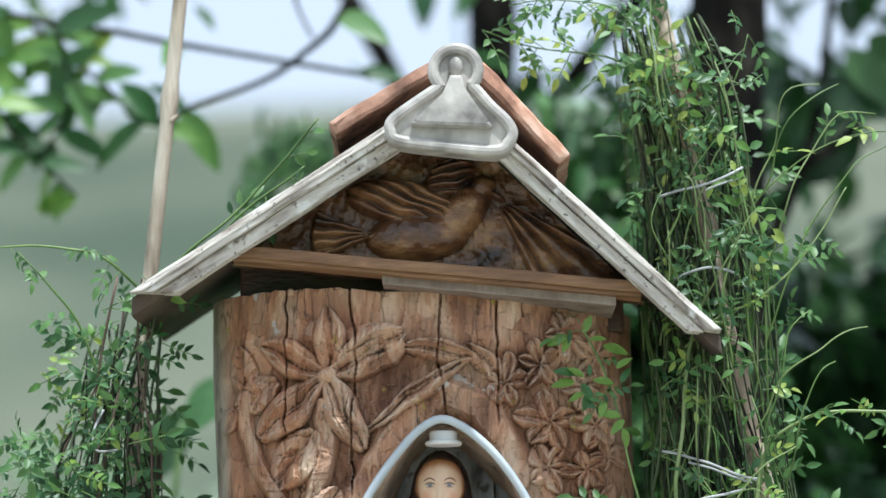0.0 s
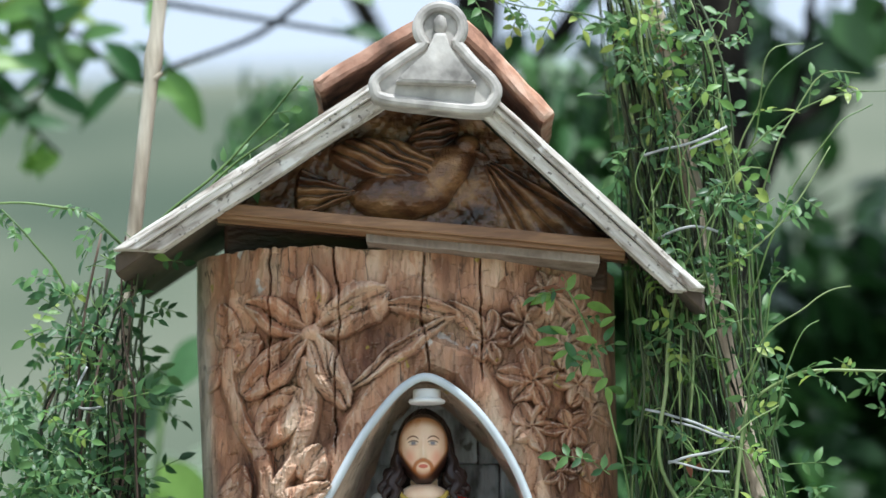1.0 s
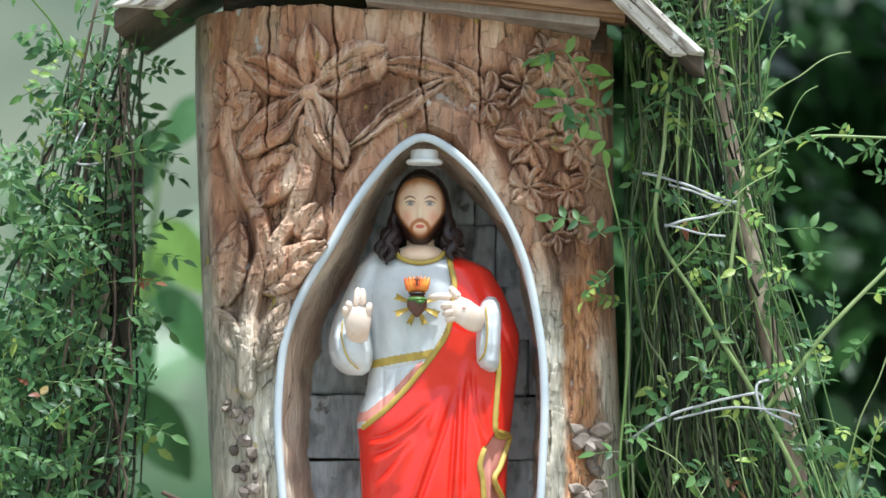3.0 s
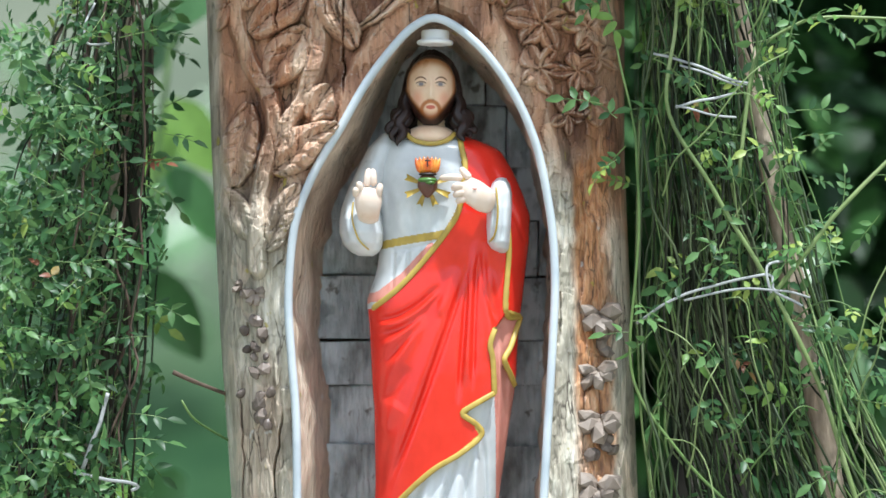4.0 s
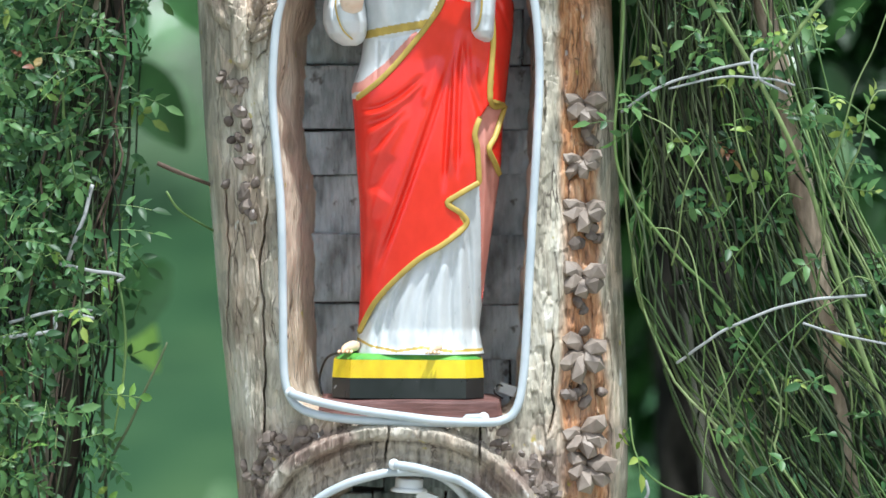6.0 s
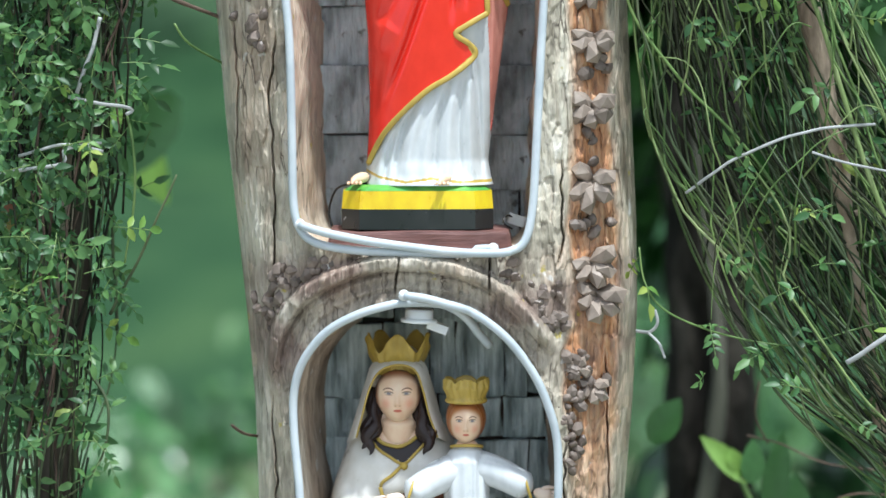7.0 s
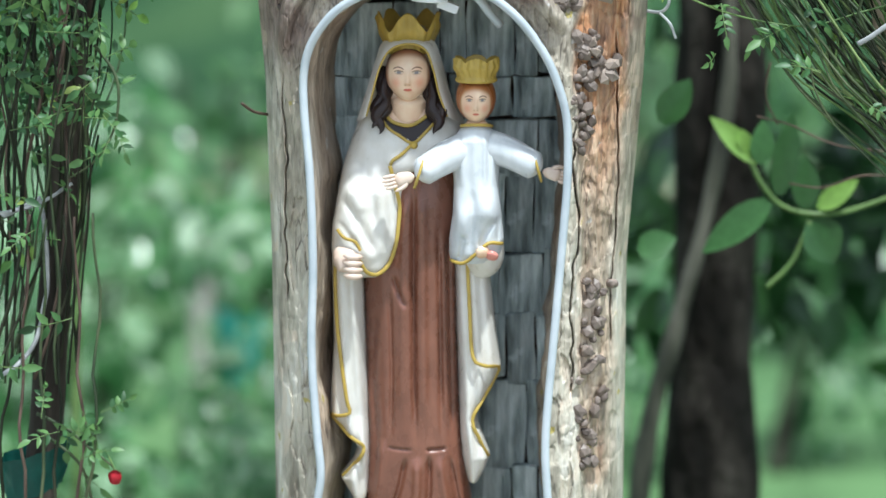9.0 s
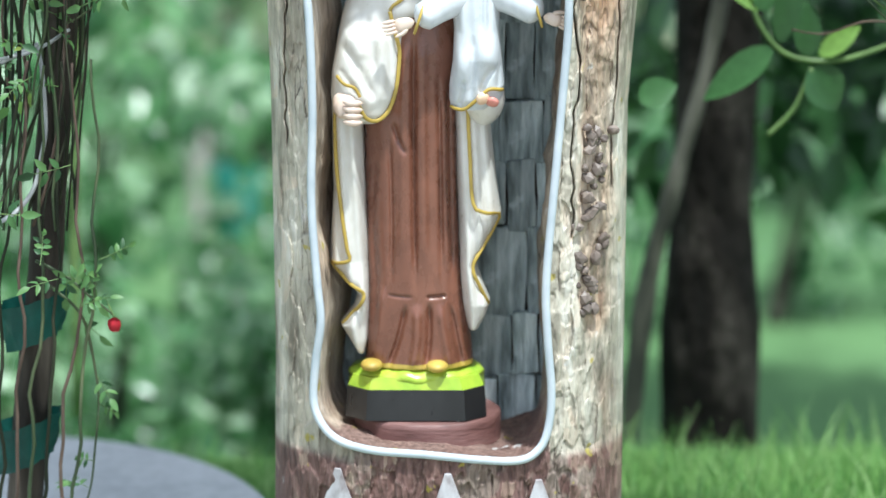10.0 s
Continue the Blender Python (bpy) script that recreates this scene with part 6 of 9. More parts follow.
def brown_robed_statue():
    MATS = [CREAM, BROWN, WHITE, GOLD, SKIN, HAIR, BEARD, LIME, BLACK, LIPS, EYE, PINK, PALESKIN]
    C_, BR_, W_, G_, S_, H_, B_, GR_, K_, L_, E_, P_, F_ = range(13)
    s = Soup()
    habit = [(0.304, -0.099, 0.024, 0.040, 0.118), (0.33, -0.098, 0.022, 0.042, 0.118), (0.40, -0.096, 0.012, 0.044, 0.118), (0.47, -0.098, 0.007, 0.044, 0.118), (0.58, -0.100, 0.005, 0.040, 0.118),
             (0.66, -0.100, 0.010, 0.038, 0.118), (0.72, -0.098, 0.012, 0.045, 0.118), (0.755, -0.080, -0.010, 0.055, 0.11)]

    HABIT_FOLDS = (
        ([(-0.043, 0.700), (-0.0435, 0.560), (-0.042, 0.420), (-0.040, 0.390)], -0.0085, 0.0026), ([(-0.034, 0.700), (-0.033, 0.560), (-0.031, 0.400)], 0.0040, 0.0050), ([(-0.052, 0.690), (-0.055, 0.560), (-0.055, 0.400)], 0.0036, 0.0055),
        ([(-0.0678, 0.588), (-0.060, 0.566), (-0.0517, 0.548)], -0.0046, 0.0026), ([(-0.071, 0.580), (-0.068, 0.480), (-0.069, 0.392)], -0.0042, 0.0028), ([(-0.084, 0.560), (-0.090, 0.470), (-0.086, 0.400), (-0.090, 0.320)], -0.0040, 0.0040),
        ([(-0.016, 0.650), (-0.014, 0.520), (-0.012, 0.395)], -0.0036, 0.0026), ([(-0.005, 0.640), (-0.003, 0.520), (0.000, 0.395)], -0.0060, 0.0030), ([(-0.010, 0.640), (-0.008, 0.520), (-0.005, 0.395)], 0.0030, 0.0030),
        ([(-0.074, 0.389), (-0.060, 0.3872), (-0.044, 0.3866)], -0.0026, 0.0014), ([(-0.030, 0.3868), (-0.018, 0.3868), (-0.006, 0.3872)], -0.0050, 0.0018),
        ([(-0.052, 0.380), (-0.060, 0.340), (-0.074, 0.300)], -0.0060, 0.0030), ([(-0.040, 0.380), (-0.040, 0.340), (-0.046, 0.300)], 0.0060, 0.0050), ([(-0.026, 0.382), (-0.026, 0.340), (-0.030, 0.300)], -0.0070, 0.0030),
        ([(-0.014, 0.380), (-0.008, 0.340), (0.000, 0.300)], 0.0050, 0.0050), ([(-0.004, 0.380), (0.004, 0.340), (0.012, 0.300)], -0.0055, 0.0030), ([(-0.078, 0.400), (-0.084, 0.350), (-0.094, 0.304)], 0.0050, 0.0060))

    def pleats(x, z):
        return creases(x, z, HABIT_FOLDS) + 0.0006 * (fbm(x * 50, z * 20, 62, 2) - 0.5)

    vf = loft(habit, 320, 230, pleats)
    c = centres(vf)
    mi = np.full(len(c), BR_)
    mi[(c[:, 2] < 0.309)] = G_
    s.add(vf, mi.tolist())

    MANTLE_FOLDS = (
        ([(-0.094, 0.712), (-0.090, 0.675), (-0.086, 0.642)], -0.0034, 0.0040), ([(-0.083, 0.705), (-0.078, 0.660), (-0.079, 0.625), (-0.086, 0.604)], 0.0026, 0.0060), ([(-0.124, 0.676), (-0.108, 0.655), (-0.094, 0.630), (-0.085, 0.612)], -0.0036, 0.0045),
        ([(-0.124, 0.692), (-0.108, 0.676), (-0.097, 0.658)], 0.0022, 0.0065), ([(-0.112, 0.645), (-0.098, 0.620), (-0.088, 0.602)], 0.0024, 0.0055), ([(-0.073, 0.700), (-0.069, 0.660), (-0.071, 0.620)], -0.0024, 0.0040),
        ([(-0.128, 0.650), (-0.114, 0.634), (-0.102, 0.616)], -0.0020, 0.0040), ([(-0.112, 0.740), (-0.104, 0.712), (-0.098, 0.690)], -0.0014, 0.0060))

    def soft(x, z):
        return creases(x, z, MANTLE_FOLDS)

    mantle = [(0.584, -0.108, -0.082, 0.044, 0.11), (0.588, -0.126, -0.074, 0.031, 0.116), (0.596, -0.134, -0.067, 0.025, 0.12), (0.615, -0.136, -0.0595, 0.022, 0.122), (0.64, -0.135, -0.0555, 0.022, 0.125), (0.68, -0.128, -0.052, 0.025, 0.13),
              (0.700, -0.124, -0.046, 0.033, 0.135), (0.712, -0.121, 0.006, 0.035, 0.135), (0.735, -0.113, 0.014, 0.040, 0.14), (0.755, -0.106, 0.012, 0.050, 0.14), (0.775, -0.101, -0.001, 0.058, 0.14), (0.80, -0.093, -0.007, 0.064, 0.14),
              (0.825, -0.085, -0.014, 0.066, 0.138), (0.845, -0.076, -0.022, 0.068, 0.132), (0.858, -0.066, -0.030, 0.086, 0.122), (0.864, -0.054, -0.042, 0.096, 0.112)]
    vf = loft(mantle, 330, 240, soft, 3.2)
    c = centres(vf)
    x, z, front = c[:, 0], c[:, 2], c[:, 1] < 0.085
    mi = np.full(len(c), C_)
    collar = [(-0.0775, 0.771), (-0.070, 0.760), (-0.060, 0.7555), (-0.0493, 0.754), (-0.040, 0.757), (-0.0285, 0.765)]
    bib = [(-0.0785, 0.759), (-0.070, 0.750), (-0.0597, 0.7437), (-0.0441, 0.7358), (-0.0311, 0.7463), (-0.0207, 0.7568)]
    mi[front & within(x, z, collar + [(-0.025, 0.80), (-0.078, 0.80)])] = S_
    mi[front & within(x, z, bib + collar[::-1])] = H_
    s.add(vf, mi.tolist())
    fall_l = [(0.319, -0.107, -0.099, 0.055, 0.09), (0.333, -0.116, -0.096, 0.050, 0.10), (0.351, -0.127, -0.095, 0.046, 0.11), (0.370, -0.112, -0.094, 0.046, 0.11), (0.386, -0.106, -0.094, 0.044, 0.115),
              (0.405, -0.122, -0.094, 0.042, 0.115), (0.426, -0.139, -0.095, 0.042, 0.115), (0.44, -0.138, -0.095, 0.042, 0.115), (0.505, -0.134, -0.097, 0.042, 0.115), (0.56, -0.135, -0.099, 0.040, 0.115), (0.60, -0.136, -0.100, 0.045, 0.115)]
    s.add(loft(fall_l, 130, 60, lambda x, z: 0.002 * np.sin(x * 420 + 30 * z), smooth_rows=False), C_)
    fall_r = [(0.347, 0.018, 0.030, 0.055, 0.09), (0.362, 0.014, 0.038, 0.050, 0.10), (0.376, 0.011, 0.043, 0.046, 0.11), (0.400, 0.009, 0.034, 0.046, 0.11), (0.421, 0.008, 0.026, 0.046, 0.11), (0.445, 0.007, 0.038, 0.044, 0.115),
              (0.479, 0.006, 0.055, 0.042, 0.115), (0.52, 0.004, 0.049, 0.042, 0.115), (0.592, 0.002, 0.041, 0.042, 0.115), (0.63, 0.0, 0.036, 0.046, 0.115)]
    s.add(loft(fall_r, 130, 60, lambda x, z: 0.002 * np.sin(x * 420 + 30 * z), smooth_rows=False), C_)

    def trim(levels, pts, r=0.0021, lift=0.0045, p_=2.2):
        p = spline(pts, 40)
        s.add(tube([(x, float(loft_y(levels, np.array(x), np.array(z), p_)) - lift, z) for x, z in p], r, 8, 0.40), G_)

    trim(mantle, [(-0.0694, 0.7116), (-0.0640, 0.690), (-0.0590, 0.668), (-0.0600, 0.645), (-0.0625, 0.6255), (-0.0690, 0.605), (-0.0770, 0.594), (-0.0860, 0.590), (-0.0960, 0.5945), (-0.103, 0.608)], 0.0022, 0.0055, 3.2)
    trim(mantle, [(-0.128, 0.640), (-0.120, 0.632), (-0.108, 0.628), (-0.102, 0.618)], 0.0018, 0.003, 3.2)
    trim(mantle, collar, 0.0021, 0.0020, 3.2)
    trim(mantle, bib, 0.0017, 0.0020, 3.2)
    trim(mantle, [(-0.0441, 0.7358), (-0.056, 0.724), (-0.066, 0.717), (-0.0694, 0.7116)], 0.0019, 0.0024, 3.2)
    s.add(ball((-0.0430, float(loft_y(mantle, np.array(-0.043), np.array(0.734), 3.2)) - 0.003, 0.7335), (0.0042, 0.0032, 0.0042), 14, 10), G_)
    trim(fall_l, [(-0.130, 0.62), (-0.131, 0.58), (-0.128, 0.52), (-0.118, 0.445), (-0.114, 0.431), (-0.136, 0.425)])
    trim(fall_l, [(-0.136, 0.424), (-0.118, 0.405), (-0.099, 0.388), (-0.124, 0.353)])
    trim(fall_r, [(0.016, 0.61), (0.019, 0.55), (0.023, 0.495), (0.036, 0.485), (0.053, 0.479), (0.040, 0.452), (0.023, 0.423), (0.030, 0.400), (0.041, 0.377)])
    # head, hair, crown
    s.add(capped([(-0.050, 0.082, 0.738), (-0.050, 0.073, 0.765), (-0.050, 0.067, 0.79)], [0.029, 0.0240, 0.0215], 24), S_)
    head(s, (-0.0500, 0.061, 0.8105), (0.0258, 0.030, 0.0308), S_, H_, False, 0.84, 0.0032, (0.26, 0.09, 0.035), (0.07, 0.025, 0.015))
    for e in (-1, 1):
        for k, (o, ze) in enumerate(((0.0235, 0.746), (0.027, 0.752), (0.021, 0.756))):
            lock(s, [(-0.050 + e * (o + 0.001), 0.066 + 0.003 * k, 0.818), (-0.050 + e * (o + 0.003), 0.060 + 0.003 * k, 0.800), (-0.050 + e * (o + 0.003), 0.054 + 0.003 * k, 0.783), (-0.050 + e * (o + 0.008), 0.045 + 0.003 * k, 0.766), (-0.050 + e * (o + 0.009), 0.039 + 0.003 * k, ze)],
                 [0.0030, 0.0050, 0.0062, 0.0066, 0.0026], H_, 0.0040, 2.6, 1.5 * k + e)
    inner = spline([(-0.0960, 0.048, 0.764), (-0.0896, 0.046, 0.788), (-0.0818, 0.044, 0.817), (-0.0700, 0.042, 0.838), (-0.0500, 0.041, 0.8455), (-0.0311, 0.042, 0.8395), (-0.0220, 0.044, 0.817), (-0.0150, 0.046, 0.788), (-0.0060, 0.048, 0.764)], 70)
    outer = spline([(-0.1075, 0.066, 0.756), (-0.0960, 0.066, 0.792), (-0.0865, 0.066, 0.824), (-0.0770, 0.066, 0.846), (-0.0500, 0.064, 0.852), (-0.0215, 0.066, 0.846), (-0.0125, 0.066, 0.819), (-0.0035, 0.066, 0.788), (0.0085, 0.066, 0.756)], 70)
    sheet = []
    for k in range(14):
        f = k / 13
        sheet.append(inner + (outer - inner) * f - np.array([0, 0.0045, 0]) * math.sin(math.pi * min(1.0, f * 1.15)) ** 0.7)
    s.add((np.concatenate(sheet), grid_faces(14, 70)), C_)
    s.add(tube(inner + np.array([0, -0.0006, 0]), 0.0011, 8), G_)
    crown(s, (-0.050, 0.078, 0.832), 0.0255, 0.0355, 0.047, G_, 5, 0.46)
    # her fist
    s.add(capped([(-0.122, 0.040, 0.618), (-0.117, 0.028, 0.607), (-0.113, 0.022, 0.594)], [0.012, 0.0155, 0.012], 14, 0.85), F_)
    for k in range(4):
        s.add(capped([(-0.121, 0.014, 0.6135 - 0.0072 * k), (-0.110, 0.009, 0.6125 - 0.0072 * k), (-0.099, 0.016, 0.6115 - 0.0072 * k)], [0.0036, 0.0042, 0.0038], 8, 1.0, 10), F_)
    s.add(ball((0.034, 0.055, 0.612), (0.024, 0.034, 0.030), 22, 16), C_)
    # the child on her arm
    robe = [(0.604, -0.002, 0.040, 0.016, 0.06), (0.615, -0.004, 0.054, 0.010, 0.062), (0.630, -0.004, 0.057, 0.006, 0.064), (0.66, 0.000, 0.054, 0.004, 0.066), (0.69, 0.001, 0.051, 0.008, 0.066), (0.72, -0.001, 0.052, 0.010, 0.066),
            (0.740, 0.000, 0.051, 0.012, 0.062), (0.752, 0.008, 0.043, 0.018, 0.056), (0.758, 0.016, 0.036, 0.024, 0.050)]

    def robe_fold(x, z):
        knee = 0.010 * np.exp(-((x - 0.040) / 0.014) ** 2 - ((z - 0.668) / 0.018) ** 2) + 0.007 * np.exp(-((x - 0.008) / 0.010) ** 2 - ((z - 0.655) / 0.020) ** 2)
        pleat = 0.0011 * np.sin((x - 0.02) * 560 + 1.2 * np.sin(x * 160)) * smoothstep(z, 0.685, 0.705) * (1 - smoothstep(z, 0.735, 0.752))
        return knee + pleat + creases(x, z, (([(0.022, 0.690), (0.022, 0.660), (0.018, 0.615)], -0.0045, 0.0040), ([(0.048, 0.655), (0.036, 0.640), (0.030, 0.622)], -0.0035, 0.0040), ([(0.012, 0.640), (0.010, 0.622), (0.006, 0.606)], -0.0030, 0.0030), ([(0.052, 0.660), (0.050, 0.640), (0.050, 0.625)], -0.0028, 0.0026)))

    s.add(loft(robe, 200, 170, robe_fold), W_)
    p = spline([(-0.002, 0.607), (0.012, 0.606), (0.026, 0.617), (0.040, 0.629), (0.055, 0.626)], 24)
    s.add(tube([(x, float(loft_y(robe, np.array(x), np.array(max(z, 0.612)))) - 0.003, z) for x, z in p], 0.0020, 6), G_)
    s.add(capped([(0.022, 0.036, 0.732), (-0.006, 0.026, 0.722), (-0.030, 0.014, 0.709), (-0.041, 0.010, 0.703)], [0.020, 0.019, 0.0165, 0.0155], 22), W_)
    s.add(capped([(0.032, 0.036, 0.734), (0.058, 0.030, 0.728), (0.086, 0.022, 0.715), (0.098, 0.020, 0.709)], [0.020, 0.018, 0.0165, 0.0155], 22), W_)
    s.add(tube([(-0.037 + 0.015 * math.cos(a) * 0.35, 0.012 + 0.016 * math.sin(a) * 0.9, 0.706 + 0.0165 * math.cos(a)) for a in np.linspace(0, 2 * math.pi, 24, endpoint=False)], 0.0016, 6, closed=True), G_)
    s.add(tube([(0.093 - 0.015 * math.cos(a) * 0.3, 0.021 + 0.016 * math.sin(a) * 0.9, 0.712 + 0.0160 * math.cos(a)) for a in np.linspace(0, 2 * math.pi, 24, endpoint=False)], 0.0016, 6, closed=True), G_)
    hand_shape(s, (-0.054, 0.006, 0.7005), (-1, -0.1, -0.25), 0.0205, F_)
    hand_shape(s, (0.110, 0.018, 0.7045), (1, -0.05, -0.30), 0.0195, F_)
    s.add(capped([(0.026, 0.038, 0.745), (0.026, 0.036, 0.765)], [0.013, 0.012], 14, 1, 10), S_)
    s.add(tube([(0.026 + 0.017 * math.cos(a), 0.034 + 0.016 * math.sin(a), 0.7555 - 0.003 * math.sin(a)) for a in np.linspace(0, 2 * math.pi, 28, endpoint=False)], 0.0018, 6, closed=True), G_)
    head(s, (0.0250, 0.034, 0.7830), (0.0190, 0.022, 0.0248), S_, B_, False, 0.66, 0.0026, (0.45, 0.17, 0.05), (0.40, 0.14, 0.04))
    s.add(ball((0.0254, 0.044, 0.786), (0.0222, 0.024, 0.0270), 26, 18), B_)
    crown(s, (0.0255, 0.036, 0.804), 0.0205, 0.0245, 0.028, G_, 6)
    s.add(capped([(0.030, 0.012, 0.622), (0.036, 0.004, 0.615)], [0.009, 0.007], 12, 1, 10), S_)
    s.add(capped([(0.044, 0.012, 0.618), (0.042, 0.006, 0.611)], [0.008, 0.007], 12, 1, 10), P_)
    # shoes, mound, base
    s.add(ball((-0.091, 0.046, 0.3085), (0.0125, 0.016, 0.0070), 20, 14), G_)
    s.add(ball((-0.017, 0.040, 0.3085), (0.0125, 0.016, 0.0070), 20, 14), G_)
    s.add(octagon(-0.121, 0.039, 0.029, 0.141, 0.2475, 0.2825, 0.024, 0.03), K_)
    s.add(octagon(-0.118, 0.036, 0.032, 0.138, 0.2827, 0.2955, 0.024, 0.08), GR_)
    mv, mf = ball((-0.041, 0.086, 0.293), (0.078, 0.053, 0.0165), 60, 24)
    s.add(([p + Vector((0, 0, 0.0022 * math.sin(p[0] * 210) * math.cos(p[1] * 170))) for p in mv], mf), GR_)
    return s.mesh("statue", MATS)


lower_statue = brown_robed_statue()
BACK_STEP = Matrix.Translation((0.008, -3.42, 1.18)) @ Matrix.Scale(1.0065, 4) @ Matrix.Translation((-0.008, 3.42, -1.18))
lower_statue.transform(BACK_STEP)
tagged(part("statue", lower_statue, None), "painted plaster statue in brown habit and cream mantle holding a child", "statue")

# ---- climbing roses, poles and ties ----
def leaflet(soup, base, way, normal, length, width, mi=0, curl=0.25):
    """One pointed leaflet folded along its midrib."""
    d = Vector(way).normalized()
    side = d.cross(Vector(normal)).normalized()
    up = side.cross(d).normalized()
    b = Vector(base)
    rib = [b + d * length * u - up * curl * length * u * u * 0.5 for u in (0, 0.3, 0.65, 1.0)]
    w = (0, 0.46, 0.40, 0)
    v = [rib[0], rib[3]]
    o = len(soup.v)
    for k in (1, 2):
        v += [rib[k] + side * width * w[k] + up * width * 0.14, rib[k], rib[k] - side * width * w[k] + up * width * 0.14]
    f = [(0, 2, 3), (0, 3, 4), (2, 5, 6, 3), (3, 6, 7, 4), (5, 1, 6), (6, 1, 7)]
    soup.add((v, f), mi)


def compound_leaf(rnd, pairs=2, size=0.017):
    """A rose leaf along +x in its own space: stalk, paired leaflets and one at the tip."""
    s = Soup()
    n = pairs
    length = size * (0.75 * n + 0.75)
    droop = rnd.uniform(0.1, 0.35)
    at = lambda u: Vector((length * u, 0, -droop * length * u * u))
    s.add(tube([at(u) for u in (0, 0.35, 0.7, 1.0)], 0.0006, 4, caps=False), 1)
    leaflet(s, at(1), (1, rnd.uniform(-0.2, 0.2), -droop * 1.5), (0, 0, 1), size * 1.25, size * 0.58, curl=rnd.uniform(0.2, 0.7))
    for k in range(n):
        u = 0.38 + 0.5 * k / max(1, n - 0.5)
        for e in (-1, 1):
            leaflet(s, at(u), (0.55, e * 1.0, rnd.uniform(-0.35, 0.15)), (rnd.uniform(-0.3, 0.3), rnd.uniform(-0.3, 0.3), 1), size * rnd.uniform(0.80, 1.10), size * rnd.uniform(0.40, 0.56), curl=rnd.uniform(0.1, 0.8))
    return s


vine_rnd = random.Random(21)
TEMPLATES = {}
for key, mat in (("old", LEAF), ("young", YOUNG), ("red", REDLEAF)):
    TEMPLATES[key] = [compound_leaf(vine_rnd, p, 0.0150 * q) for p, q in ((2, 1.0), (3, 0.85), (2, 1.25), (1, 1.15), (2, 0.75))]
LEAFMESH = {k: [s.mesh("leaf", [m, STEM]) for s in TEMPLATES[k]] for k, m in (("old", LEAF), ("young", YOUNG), ("red", REDLEAF))}


def leaf_pose(rnd, p, facing=(0, -1, 0.5), spread=1.35):
    """A leaf that leaves the stem sidewards and turns its face to the light."""
    n = (Vector(facing).normalized() + Vector((rnd.uniform(-1, 1), rnd.uniform(-1, 1), rnd.uniform(-1, 1))) * spread * 0.6).normalized()
    d = Vector((rnd.uniform(-1, 1), rnd.uniform(-0.6, 0.3), rnd.uniform(-0.7, 0.5)))
    d = (d - n * d.dot(n)).normalized()
    y = n.cross(d)
    m = Matrix((d, y, n)).transposed().to_4x4()
    m.translation = p
    return m


def leaves_on(parent, spots, rnd, young=0.12, red=0.02, singles=280, facing=(0, -1, 0.5)):
    """Single leaves as parts first, the rest joined."""
    rest = Soup()
    for k, p in enumerate(spots):
        r = rnd.random()
        key = "red" if r < red else ("young" if r < red + young else "old")
        i = rnd.randrange(5)
        m = leaf_pose(rnd, p, facing)
        if k < singles:
            part("leaf", LEAFMESH[key][i], None, parent, m=m)
        else:
            t = TEMPLATES[key][i]
            rest.add(([m @ Vector(v) for v in t.v], t.f), [a + {"old": 0, "young": 2, "red": 3}[key] if a == 0 else 1 for a in t.m])
    if rest.v:
        tagged(part("foliage", rest.mesh("foliage", [LEAF, STEM, YOUNG, REDLEAF]), None, parent), kind="stuff")


def cane(parent, pts, r0, r1, mat, name="cane", label="", wob=0.004, seed=0, n=None):
    p = spline(pts, n or max(12, 6 * len(pts)))
    p = np.array([q + np.array(noise.noise_vector(Vector(q) * 14 + Vector((seed, 0, 0)))) * wob for q in p])
    return part(name, mesh_from(name, *tube(p, np.linspace(r0, r1, len(p)), 7)), mat, parent, label), p


def stem_mass(parent, levels, count, rnd, rmin, rmax, mats, seed, ends=0.25):
    """A bundle of thin stems; levels are (z, left, right) of its outline."""
    a = np.array(sorted(levels))
    paths = []
    for k in range(count):
        u0 = rnd.uniform(0.02, 0.98)
        y0 = rnd.uniform(0.03, 0.17)
        lo = a[0, 0] if rnd.random() > ends * 0.9 else rnd.uniform(a[0, 0], a[-1, 0] - 0.3)
        hi = a[-1, 0] if rnd.random() > ends * 1.6 else rnd.uniform(lo + 0.25, a[-1, 0])
        n = max(10, int((hi - lo) / 0.040))
        du = rnd.uniform(-0.30, 0.30)
        ph = rnd.uniform(0, 6.3)
        pts = []
        for z in np.linspace(lo, hi, n):
            f = (z - lo) / (hi - lo)
            u = u0 + du * math.sin(f * 4.5 + ph) + 0.34 * (float(vnoise(z * 4.5, k * 7.3, seed)) - 0.5) + 0.15 * (float(vnoise(z * 16, k * 3.1, seed + 1)) - 0.5)
            u = max(-0.08, min(1.08, u))
            l, r = np.interp(z, a[:, 0], a[:, 1]), np.interp(z, a[:, 0], a[:, 2])
            y = y0 + 0.09 * (float(vnoise(z * 5, k * 5.7, seed + 2)) - 0.5)
            pts.append((l + (r - l) * u, y, z))
        pts = spline(pts, n * 2)
        paths.append(pts)
        part("cane", mesh_from("cane", *tube(pts, np.linspace(1, 0.7, len(pts)) * rnd.uniform(rmin, rmax), 6)), mats[rnd.randrange(len(mats))], parent)
    return paths


